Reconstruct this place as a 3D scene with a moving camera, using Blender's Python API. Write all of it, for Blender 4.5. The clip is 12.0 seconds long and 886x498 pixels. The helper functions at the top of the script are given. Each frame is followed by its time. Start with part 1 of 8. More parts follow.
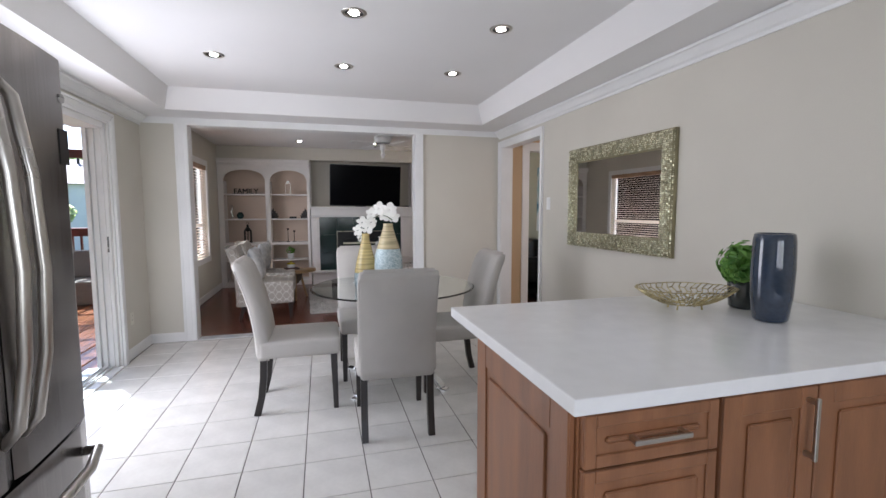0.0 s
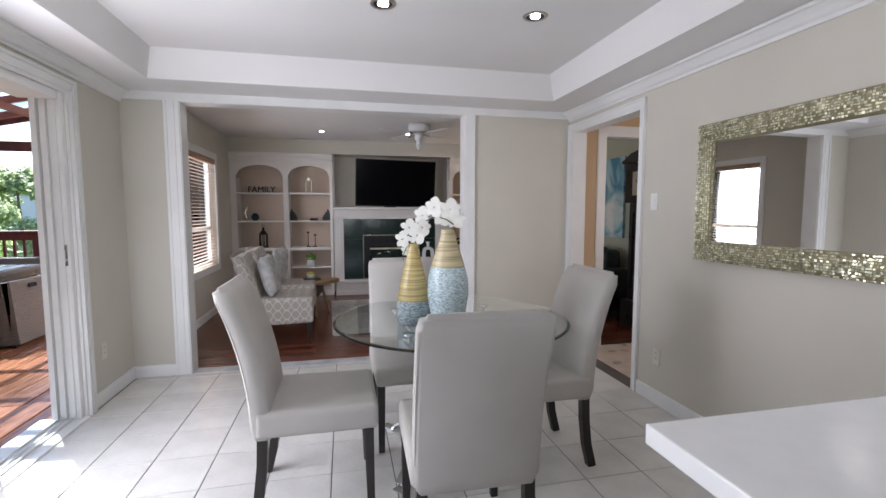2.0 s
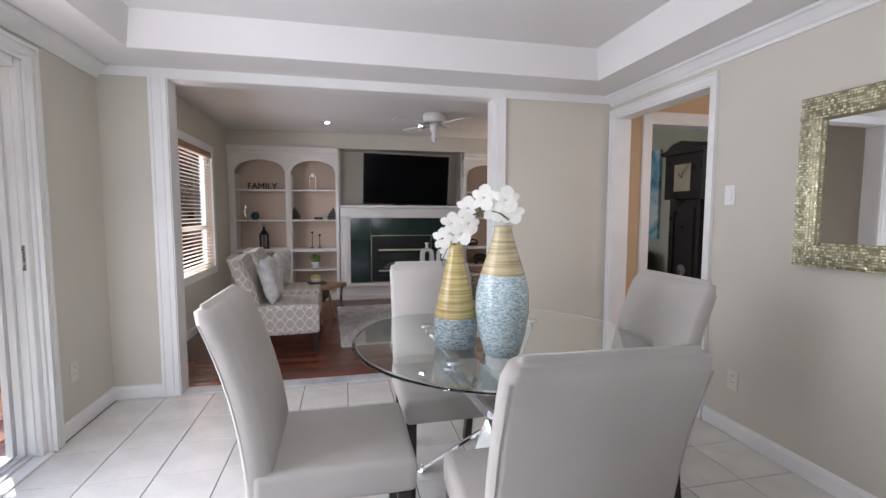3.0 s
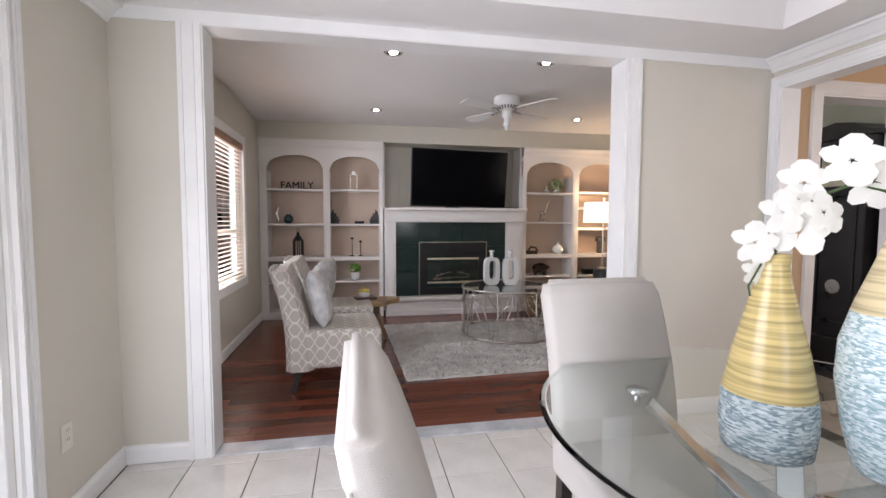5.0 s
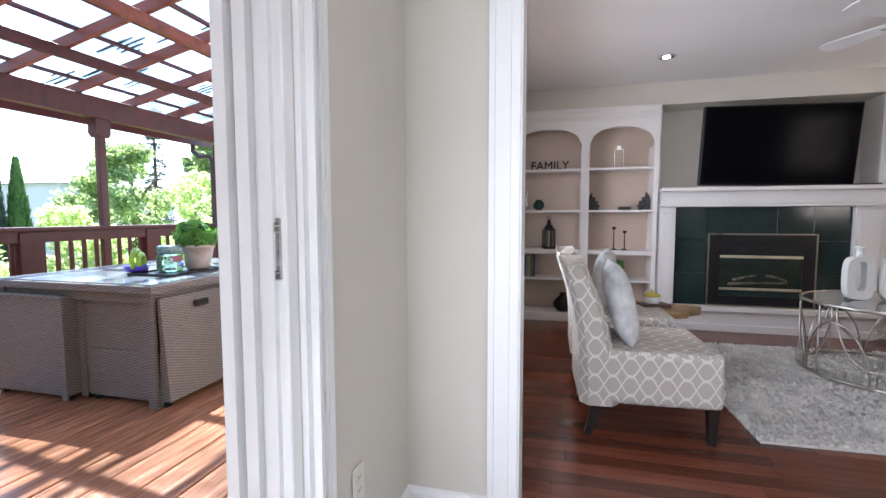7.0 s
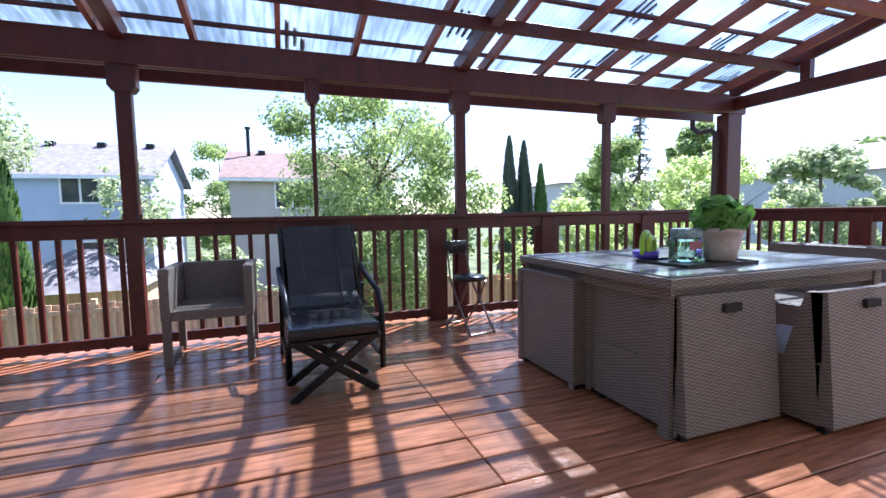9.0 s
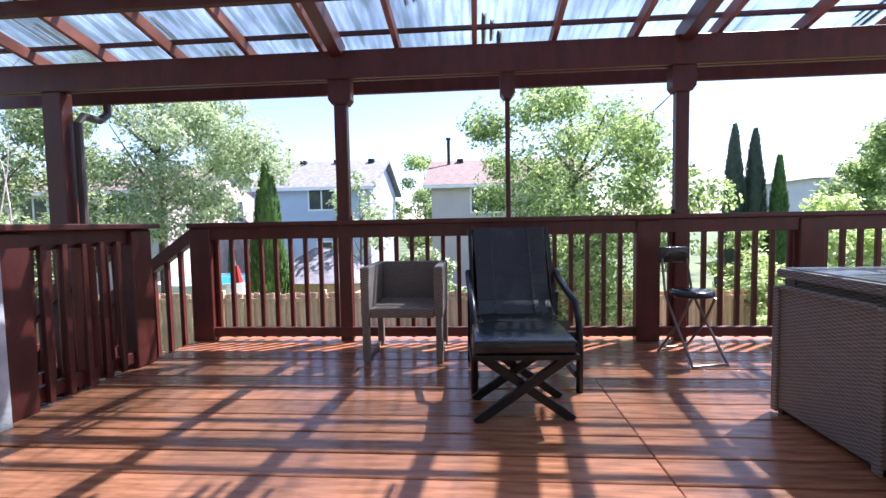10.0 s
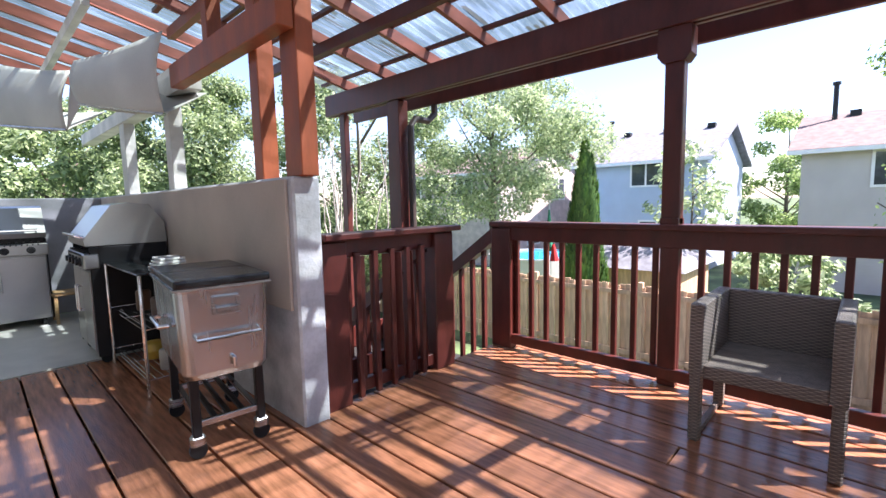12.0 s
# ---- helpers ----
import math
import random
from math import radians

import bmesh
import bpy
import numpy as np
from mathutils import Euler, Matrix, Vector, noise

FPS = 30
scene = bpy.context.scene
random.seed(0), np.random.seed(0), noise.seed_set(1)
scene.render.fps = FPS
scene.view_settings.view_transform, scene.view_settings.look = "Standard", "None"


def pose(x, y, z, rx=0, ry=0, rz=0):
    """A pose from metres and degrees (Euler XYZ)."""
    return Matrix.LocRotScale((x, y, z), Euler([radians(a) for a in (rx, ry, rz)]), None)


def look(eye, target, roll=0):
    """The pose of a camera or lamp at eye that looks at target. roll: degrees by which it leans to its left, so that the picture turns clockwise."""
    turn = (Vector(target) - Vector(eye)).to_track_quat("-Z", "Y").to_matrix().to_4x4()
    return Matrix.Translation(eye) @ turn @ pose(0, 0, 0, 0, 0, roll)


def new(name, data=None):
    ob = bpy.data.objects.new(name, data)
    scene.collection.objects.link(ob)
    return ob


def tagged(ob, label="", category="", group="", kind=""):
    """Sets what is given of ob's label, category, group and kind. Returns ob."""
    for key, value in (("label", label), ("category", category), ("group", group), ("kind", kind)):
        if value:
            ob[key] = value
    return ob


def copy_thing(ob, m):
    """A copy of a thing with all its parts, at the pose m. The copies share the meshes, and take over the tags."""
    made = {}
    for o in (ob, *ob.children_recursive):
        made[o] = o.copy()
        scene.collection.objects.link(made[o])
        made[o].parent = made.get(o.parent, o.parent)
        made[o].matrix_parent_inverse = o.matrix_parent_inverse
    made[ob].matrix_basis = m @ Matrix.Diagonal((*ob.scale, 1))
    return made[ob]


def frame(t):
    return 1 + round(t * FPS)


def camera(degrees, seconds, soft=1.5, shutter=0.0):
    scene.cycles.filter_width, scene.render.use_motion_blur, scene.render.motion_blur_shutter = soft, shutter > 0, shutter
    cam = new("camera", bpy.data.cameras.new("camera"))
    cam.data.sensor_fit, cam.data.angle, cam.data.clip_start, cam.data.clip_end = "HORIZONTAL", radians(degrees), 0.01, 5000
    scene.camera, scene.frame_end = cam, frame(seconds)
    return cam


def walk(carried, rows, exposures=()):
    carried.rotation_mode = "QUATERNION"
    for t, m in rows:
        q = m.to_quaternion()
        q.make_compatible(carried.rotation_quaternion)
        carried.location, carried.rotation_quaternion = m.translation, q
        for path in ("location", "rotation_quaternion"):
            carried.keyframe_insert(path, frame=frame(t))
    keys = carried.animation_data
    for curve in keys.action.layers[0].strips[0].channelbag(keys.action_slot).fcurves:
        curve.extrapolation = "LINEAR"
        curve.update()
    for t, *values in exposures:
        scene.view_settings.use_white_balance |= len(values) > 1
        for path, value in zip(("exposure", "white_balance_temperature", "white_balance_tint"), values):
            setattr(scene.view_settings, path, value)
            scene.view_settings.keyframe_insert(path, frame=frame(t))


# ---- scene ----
cam = camera(89.3, 12.0)
PATH = [
    (0, (0.428, 0.082, 1.338), (0.948, 2.005, 1.162), -0.1),
    (0.5, (0.45, 0.341, 1.326), (0.933, 2.274, 1.153), -0.0),
    (1, (0.414, 0.641, 1.317), (0.867, 2.582, 1.146), 0.1),
    (1.5, (0.398, 0.894, 1.309), (0.839, 2.838, 1.137), 0.1),
    (2, (0.396, 1.178, 1.326), (0.826, 3.124, 1.158), 0.0),
    (2.5, (0.375, 1.413, 1.315), (0.802, 3.36, 1.154), 0.1),
    (2.7, (0.348, 1.532, 1.305), (0.776, 3.478, 1.141), 0.1),
    (4.5, (0.055, 2.423, 1.225), (0.468, 4.375, 1.093), 0.2),
    (5, (-0.102, 2.664, 1.227), (0.277, 4.623, 1.1), 0.2),
    (5.5, (-0.259, 2.894, 1.223), (0.044, 4.867, 1.094), 0.3),
    (6, (-0.402, 3.151, 1.231), (-0.274, 5.142, 1.092), 0.4),
    (6.5, (-0.567, 3.375, 1.191), (-0.719, 5.364, 1.046), 0.2),
    (7, (-0.704, 3.538, 1.123), (-1.207, 5.468, 0.976), -0.1),
    (7.2, (-0.738, 3.612, 1.073), (-1.4, 5.495, 0.937), -0.2),
    (8.8, (-1.288, 3.994, 1.015), (-3.102, 4.82, 0.859), -0.9),
    (9, (-1.357, 4.01, 1.017), (-3.233, 4.687, 0.862), -1.0),
    (9.5, (-1.552, 4.06, 0.996), (-3.532, 4.307, 0.857), -1.2),
    (10, (-1.719, 4.039, 0.986), (-3.71, 3.894, 0.868), -1.1),
    (10.5, (-1.934, 3.95, 0.976), (-3.883, 3.52, 0.846), -1.2),
    (11, (-2.132, 3.866, 1.028), (-3.978, 3.109, 0.886), -1.1),
    (11.5, (-2.281, 3.804, 1.089), (-3.977, 2.759, 0.915), -1.1),
    (12, (-2.498, 3.809, 1.186), (-3.941, 2.44, 0.98), -1.2),
]
OUT = -0.15
EXPOSURES = [(0, 2.25, 6200, 19), (2.5, 2.35, 6200, 20), (4.5, 2.75, 6350, 21), (5.5, 2.85, 6300, 21), (6.5, 3.0, 6050, 19), (7.2, 2.95, 5950, 20), (8.0, 2.3, 5850, 23), (8.8, 1.95, 5750, 26), (10.5, 1.95, 6100, 27), (12, 2.15, 6250, 27)]
walk(cam, [(t, pose(OUT if t > 8 else 0, 0, 0) @ look(eye, target, roll)) for t, eye, target, roll in PATH], EXPOSURES)

# ---- light ----
SUN_TO = Vector((-0.44, 0.60, 1.05)).normalized()
world = bpy.data.worlds.new("sky_world")
scene.world = world
world.use_nodes = True
wn = world.node_tree.nodes
sky = wn.new("ShaderNodeTexSky")
sky.sky_type, sky.sun_disc = "NISHITA", False
sky.sun_elevation = math.asin(SUN_TO.z)
sky.sun_rotation = math.atan2(SUN_TO.x, SUN_TO.y)
sky.air_density, sky.dust_density, sky.ozone_density = 1.0, 0.5, 1.6
world.node_tree.links.new(sky.outputs[0], wn["Background"].inputs["Color"])
wn["Background"].inputs["Strength"].default_value = 0.085
sun = new("sun", bpy.data.lights.new("sun", "SUN"))
sun.data.energy, sun.data.angle, sun.data.color = 5.0, radians(0.53), (1.0, 0.95, 0.87)
sun.matrix_basis = look(SUN_TO * 30, (0, 0, 0))


def area_light(name, at, to, w, h, power, color=(0.93, 0.97, 1.0)):
    l = new(name, bpy.data.lights.new(name, "AREA"))
    l.data.shape, l.data.size, l.data.size_y, l.data.energy, l.data.color = "RECTANGLE", w, h, power, color
    l.matrix_basis = look(at, to)
    return l


area_light("daylight_slider", (-1.20, 3.10, 1.10), (2.0, 3.30, 0.9), 1.25, 1.8, 9)
# added fill lamp at the unseen kitchen end, no known window behind it
area_light("daylight_kitchen", (0.6, -2.35, 1.45), (0.6, 3.0, 1.2), 2.4, 1.4, 8)
area_light("daylight_family_west", (-1.40, 6.88, 1.32), (2.0, 6.88, 1.1), 1.42, 1.30, 9)
# warm fill lamp added in the middle of the windowless hall
area_light("daylight_hall", (4.2, 3.3, 1.6), (3.2, 5.0, 1.2), 0.8, 1.0, 2.2, (1.0, 0.9, 0.78))

# ---- helpers of this scene ----
def mesh_from(bm, name, material, smooth=False):
    me = bpy.data.meshes.new(name)
    if smooth:
        for f in bm.faces:
            f.smooth = True
    bm.to_mesh(me)
    bm.free()
    me.materials.append(material)
    return me


def part(name, bm, material, parent=None, label="", smooth=False, at=None):
    ob = new(name, mesh_from(bm, name, material, smooth))
    if parent is not None:
        ob.parent = parent
    if at:
        ob.location = at
    return tagged(ob, label=label)


def thing(name, label, category, at=(0, 0, 0), turn=0.0, group=""):
    ob = new(name)
    ob.empty_display_size = 0.1
    ob.matrix_basis = pose(*at, 0, 0, turn)
    return tagged(ob, label=label, category=category, group=group)


def solid(name, bm, material, label, category="", group="", kind="", at=(0, 0, 0), turn=0.0, smooth=False):
    ob = new(name, mesh_from(bm, name, material, smooth))
    ob.matrix_basis = pose(*at, 0, 0, turn)
    return tagged(ob, label=label, category=category, group=group, kind=kind)


def box(bm, x0, y0, z0, x1, y1, z1, bevel=0.0, m=None, seg=1):
    v = [bm.verts.new(p) for p in ((x0, y0, z0), (x1, y0, z0), (x1, y1, z0), (x0, y1, z0), (x0, y0, z1), (x1, y0, z1), (x1, y1, z1), (x0, y1, z1))]
    fs = [bm.faces.new([v[i] for i in f]) for f in ((0, 3, 2, 1), (4, 5, 6, 7), (0, 1, 5, 4), (1, 2, 6, 5), (2, 3, 7, 6), (3, 0, 4, 7))]
    if bevel > 0:
        es = list({e for f in fs for e in f.edges})
        r = bmesh.ops.bevel(bm, geom=es, offset=bevel, segments=seg, profile=0.6, affect="EDGES")
        v = list({q for f in r["faces"] for q in f.verts} | {q for q in v if q.is_valid})
    if m is not None:
        bmesh.ops.transform(bm, matrix=m, verts=[q for q in v if q.is_valid])
    return v


def bar(bm, a, b, w, h, up=(0, 0, 1), bevel=0.0):
    """A square bar from a to b, w across and h deep along up."""
    a, b = Vector(a), Vector(b)
    d = (b - a)
    n = d.length
    d.normalize()
    s = d.cross(Vector(up))
    if s.length < 1e-4:
        s = d.cross(Vector((1, 0, 0)))
    s.normalize()
    u = s.cross(d)
    m = Matrix((s, d, u)).transposed().to_4x4()
    m.translation = a
    return box(bm, -w / 2, 0, -h / 2, w / 2, n, h / 2, bevel, m)


def tube(bm, pts, r, n=8, closed=False):
    """A round tube along points; r: one radius or one per point."""
    pts = [Vector(p) for p in pts]
    rs = r if isinstance(r, (list, tuple)) else [r] * len(pts)
    rings, prev = [], None
    for i, p in enumerate(pts):
        a = pts[i - 1] if (i or closed) else p
        b = pts[(i + 1) % len(pts)] if (i < len(pts) - 1 or closed) else p
        d = (b - a).normalized()
        if prev is None:
            s = d.cross(Vector((0, 0, 1)))
            if s.length < 1e-3:
                s = d.cross(Vector((1, 0, 0)))
        else:
            s = prev - d * prev.dot(d)
        s.normalize()
        prev = s
        t = d.cross(s)
        rings.append([bm.verts.new(p + rs[i] * (math.cos(q) * s + math.sin(q) * t)) for q in [2 * math.pi * k / n for k in range(n)]])
    for i in range(len(rings) if closed else len(rings) - 1):
        a, b = rings[i], rings[(i + 1) % len(rings)]
        for k in range(n):
            bm.faces.new((a[k], a[(k + 1) % n], b[(k + 1) % n], b[k]))
    if not closed:
        bm.faces.new(rings[0][::-1])
        bm.faces.new(rings[-1])


def lathe(bm, profile, n=32, cx=0.0, cy=0.0, sx=1.0, sy=1.0, cap=True):
    """A turned shape from (radius, z) rows, bottom to top."""
    rings = []
    for r, z in profile:
        rings.append([bm.verts.new((cx + sx * r * math.cos(2 * math.pi * k / n), cy + sy * r * math.sin(2 * math.pi * k / n), z)) for k in range(n)])
    for a, b in zip(rings, rings[1:]):
        for k in range(n):
            bm.faces.new((a[k], a[(k + 1) % n], b[(k + 1) % n], b[k]))
    if cap:
        bm.faces.new(rings[0][::-1])
        bm.faces.new(rings[-1])


def prism(bm, outline, z0, z1, m=None):
    """An outline of (x, y) drawn up from z0 to z1."""
    a = [bm.verts.new((x, y, z0)) for x, y in outline]
    b = [bm.verts.new((x, y, z1)) for x, y in outline]
    n = len(a)
    for k in range(n):
        bm.faces.new((a[k], a[(k + 1) % n], b[(k + 1) % n], b[k]))
    bm.faces.new(a[::-1])
    bm.faces.new(b)
    if m is not None:
        bmesh.ops.transform(bm, matrix=m, verts=a + b)


def frame_ring(bm, x0, z0, x1, z1, w, y0, y1, m=None, bevel=0.0):
    """Four mitre-less bars round an opening in the xz plane."""
    for q in ((x0, z0, x0 + w, z1), (x1 - w, z0, x1, z1), (x0 + w, z0, x1 - w, z0 + w), (x0 + w, z1 - w, x1 - w, z1)):
        box(bm, q[0], y0, q[1], q[2], y1, q[3], bevel, m)


NB = bmesh.new


# ---- materials ----
def nodes_of(name):
    m = bpy.data.materials.new(name)
    m.use_nodes = True
    return m, m.node_tree.nodes, m.node_tree.links, m.node_tree.nodes["Principled BSDF"]


def mat(name, color, rough=0.5, metal=0.0, var=0.08, scale=4.0, bump=0.0, bscale=60.0, stretch=(1, 1, 1), per_object=0.0, color2=None, island=0.0, spec=0.5, coat=0.0, rvar=0.1, detail=5.0):
    """A plain surface with wear at two scales."""
    m, ns, ln, p = nodes_of(name)
    co = ns.new("ShaderNodeTexCoord")
    mp = ns.new("ShaderNodeMapping")
    mp.inputs["Scale"].default_value = stretch
    ln.new(co.outputs["Object"], mp.inputs["Vector"])
    n1 = ns.new("ShaderNodeTexNoise")
    n1.inputs["Scale"].default_value, n1.inputs["Detail"].default_value = scale, detail
    n2 = ns.new("ShaderNodeTexNoise")
    n2.inputs["Scale"].default_value, n2.inputs["Detail"].default_value = bscale, 3
    ln.new(mp.outputs[0], n1.inputs["Vector"])
    ln.new(mp.outputs[0], n2.inputs["Vector"])
    ramp = ns.new("ShaderNodeValToRGB")
    c = color
    d = color2 or tuple(max(0, q * (1 - 3 * var)) for q in c)
    e = tuple(min(1, q * (1 + 1.2 * var)) for q in c)
    ramp.color_ramp.elements[0].position, ramp.color_ramp.elements[1].position = 0.3, 0.7
    ramp.color_ramp.elements[0].color, ramp.color_ramp.elements[1].color = (*d, 1), (*e, 1)
    ln.new(n1.outputs["Fac"], ramp.inputs["Fac"])
    out = ramp.outputs["Color"]
    mix = ns.new("ShaderNodeMix")
    mix.data_type, mix.blend_type = "RGBA", "MULTIPLY"
    mix.inputs["Factor"].default_value = min(1.0, 2.5 * var)
    ln.new(out, mix.inputs["A"])
    r2 = ns.new("ShaderNodeValToRGB")
    r2.color_ramp.elements[0].position, r2.color_ramp.elements[1].position = 0.35, 0.6
    r2.color_ramp.elements[0].color = (0.75, 0.75, 0.75, 1)
    ln.new(n2.outputs["Fac"], r2.inputs["Fac"])
    ln.new(r2.outputs["Color"], mix.inputs["B"])
    out = mix.outputs["Result"]
    if per_object or island:
        hsv = ns.new("ShaderNodeHueSaturation")
        src = ns.new("ShaderNodeObjectInfo").outputs["Random"] if per_object else ns.new("ShaderNodeNewGeometry").outputs["Random Per Island"]
        k = per_object or island
        mr = ns.new("ShaderNodeMapRange")
        mr.inputs["To Min"].default_value, mr.inputs["To Max"].default_value = 1 - k, 1 + k
        ln.new(src, mr.inputs["Value"])
        ln.new(mr.outputs[0], hsv.inputs["Value"])
        ln.new(out, hsv.inputs["Color"])
        out = hsv.outputs["Color"]
    ln.new(out, p.inputs["Base Color"])
    rr = ns.new("ShaderNodeMapRange")
    rr.inputs["To Min"].default_value, rr.inputs["To Max"].default_value = max(0.02, rough - rvar), min(1, rough + rvar)
    ln.new(n1.outputs["Fac"], rr.inputs["Value"])
    ln.new(rr.outputs[0], p.inputs["Roughness"])
    p.inputs["Metallic"].default_value = metal
    p.inputs["Specular IOR Level"].default_value = spec
    p.inputs["Coat Weight"].default_value = coat
    if bump:
        b = ns.new("ShaderNodeBump")
        b.inputs["Strength"].default_value, b.inputs["Distance"].default_value = bump, 0.004
        ln.new(n2.outputs["Fac"], b.inputs["Height"])
        ln.new(b.outputs[0], p.inputs["Normal"])
    return m


def glass(name, color=(0.95, 0.98, 0.97), rough=0.0, thin=False):
    m, ns, ln, p = nodes_of(name)
    if thin:
        ns.remove(p)
        t, g, mix, fr = ns.new("ShaderNodeBsdfTransparent"), ns.new("ShaderNodeBsdfGlossy"), ns.new("ShaderNodeMixShader"), ns.new("ShaderNodeFresnel")
        t.inputs["Color"].default_value = (*color, 1)
        g.inputs["Roughness"].default_value = 0.02
        fr.inputs["IOR"].default_value = 1.45
        ln.new(fr.outputs[0], mix.inputs["Fac"])
        ln.new(t.outputs[0], mix.inputs[1])
        ln.new(g.outputs[0], mix.inputs[2])
        ln.new(mix.outputs[0], ns["Material Output"].inputs["Surface"])
        return m
    p.inputs["Base Color"].default_value = (*color, 1)
    p.inputs["Roughness"].default_value = rough
    p.inputs["Transmission Weight"].default_value = 1.0
    p.inputs["IOR"].default_value = 1.45
    return m


def glow(name, color, strength):
    m, ns, ln, p = nodes_of(name)
    p.inputs["Base Color"].default_value = (*color, 1)
    p.inputs["Emission Color"].default_value = (*color, 1)
    p.inputs["Emission Strength"].default_value = strength
    return m


M_WALL = mat("wall_paint_beige", (0.626, 0.594, 0.520), 0.6, var=0.02, scale=1.2, bump=0.15, bscale=220)
M_WALLW = mat("wall_paint_warm", (0.62, 0.44, 0.27), 0.6, var=0.02, scale=1.2, bump=0.15, bscale=220)
M_WALLG = mat("wall_paint_green", (0.42, 0.45, 0.36), 0.6, var=0.02, scale=1.2, bump=0.15, bscale=220)
M_CEIL = mat("ceiling_paint", (0.82, 0.81, 0.80), 0.75, var=0.015, scale=0.8, bump=0.1, bscale=150)
M_TRIM = mat("trim_paint_white", (0.83, 0.83, 0.82), 0.35, var=0.02, scale=3, bump=0.05, bscale=90)
M_TILE = mat("floor_tile_glazed", (0.72, 0.705, 0.67), 0.22, var=0.035, scale=5, bump=0.05, bscale=40, per_object=0.035)
M_GROUT = mat("grout", (0.13, 0.115, 0.10), 0.9, var=0.1, scale=8, bump=0.3)
M_HALLTILE = mat("hall_tile", (0.66, 0.56, 0.47), 0.3, var=0.06, scale=6)
M_PLANK = mat("cherry_plank", (0.155, 0.046, 0.025), 0.24, var=0.09, scale=3, stretch=(1.0, 9, 9), per_object=0.42, bump=0.04, bscale=25, rvar=0.07)
M_PLANKBASE = mat("floor_underlay", (0.03, 0.012, 0.008), 0.7)
M_MARBLE = mat("marble_threshold", (0.62, 0.63, 0.64), 0.2, var=0.1, scale=6, color2=(0.40, 0.43, 0.47))
M_DECK = mat("deck_board_stain", (0.37, 0.148, 0.076), 0.2, var=0.16, scale=3.0, stretch=(12, 1.2, 12), per_object=0.25, bump=0.35, bscale=22, rvar=0.12)
M_RED = mat("red_cedar_stain", (0.088, 0.017, 0.012), 0.42, var=0.12, scale=4, stretch=(3, 3, 1), bump=0.2, bscale=35, rvar=0.12)
M_RAFT = mat("rafter_stain", (0.27, 0.075, 0.044), 0.5, var=0.12, scale=4, stretch=(1, 3, 3), bump=0.2, bscale=35)
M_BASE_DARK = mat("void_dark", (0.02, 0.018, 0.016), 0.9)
M_CABBACK = mat("cabinet_back_tan", (0.56, 0.44, 0.35), 0.6, var=0.03, scale=2)
M_CABPAINT = mat("cabinet_paint_white", (0.74, 0.71, 0.685), 0.4, var=0.02, scale=2)
M_GREENTILE = mat("green_marble_tile", (0.007, 0.020, 0.018), 0.12, var=0.3, scale=9, color2=(0.016, 0.034, 0.031))
M_BLACK = mat("black_enamel", (0.010, 0.010, 0.011), 0.35, var=0.05, spec=0.3)
M_SCREEN = mat("tv_screen_glass", (0.003, 0.003, 0.004), 0.14, var=0.02, spec=0.04)
M_CHROME = mat("chrome", (0.75, 0.76, 0.78), 0.08, metal=1.0, var=0.02)
M_STEEL = mat("brushed_steel", (0.46, 0.455, 0.45), 0.27, metal=1.0, var=0.05, scale=2, stretch=(1, 1, 40), rvar=0.06)
M_STEELD = mat("fridge_dark_steel", (0.30, 0.285, 0.28), 0.24, metal=1.0, var=0.05, scale=2, stretch=(60, 60, 1), rvar=0.05)
M_NICKEL = mat("brushed_nickel", (0.55, 0.52, 0.48), 0.3, metal=1.0, var=0.03)
M_FABRIC = mat("linen_beige", (0.52, 0.495, 0.46), 0.9, var=0.04, scale=3, bump=0.5, bscale=700)
M_DARKLEG = mat("espresso_wood", (0.022, 0.017, 0.014), 0.35, var=0.1, scale=6, stretch=(8, 8, 1))
M_QUARTZ = mat("white_quartz", (0.86, 0.86, 0.86), 0.16, var=0.012, scale=14, bscale=160, rvar=0.04)
M_CABWOOD = mat("cherry_cabinet", (0.29, 0.125, 0.057), 0.35, var=0.10, scale=2.5, stretch=(6, 6, 0.8), bump=0.05, bscale=40)
M_RUG = mat("cream_shag", (0.74, 0.72, 0.68), 1.0, var=0.07, scale=9, bump=1.0, bscale=60)
M_LEATHER = mat("black_leather", (0.012, 0.012, 0.013), 0.24, var=0.12, scale=9, bump=0.8, bscale=26)
M_WICKER_A = mat("wicker_strand", (0.22, 0.19, 0.16), 0.6, var=0.18, scale=30, bump=0.3, bscale=120, island=0.2)
M_WHITE = mat("white_ceramic", (0.75, 0.76, 0.73), 0.15, var=0.02)
M_GLASS = glass("clear_glass", (0.93, 0.98, 0.96))
M_PANE = glass("window_glass", (0.97, 0.99, 0.98), thin=True)
M_MIRROR = mat("mirror_silver", (0.90, 0.91, 0.91), 0.01, metal=1.0, var=0.0, rvar=0.0)
M_POLY = None
M_GRASS = mat("lawn", (0.11, 0.17, 0.06), 0.9, var=0.3, scale=0.6, bump=0.5, bscale=8)
M_LEAF = None


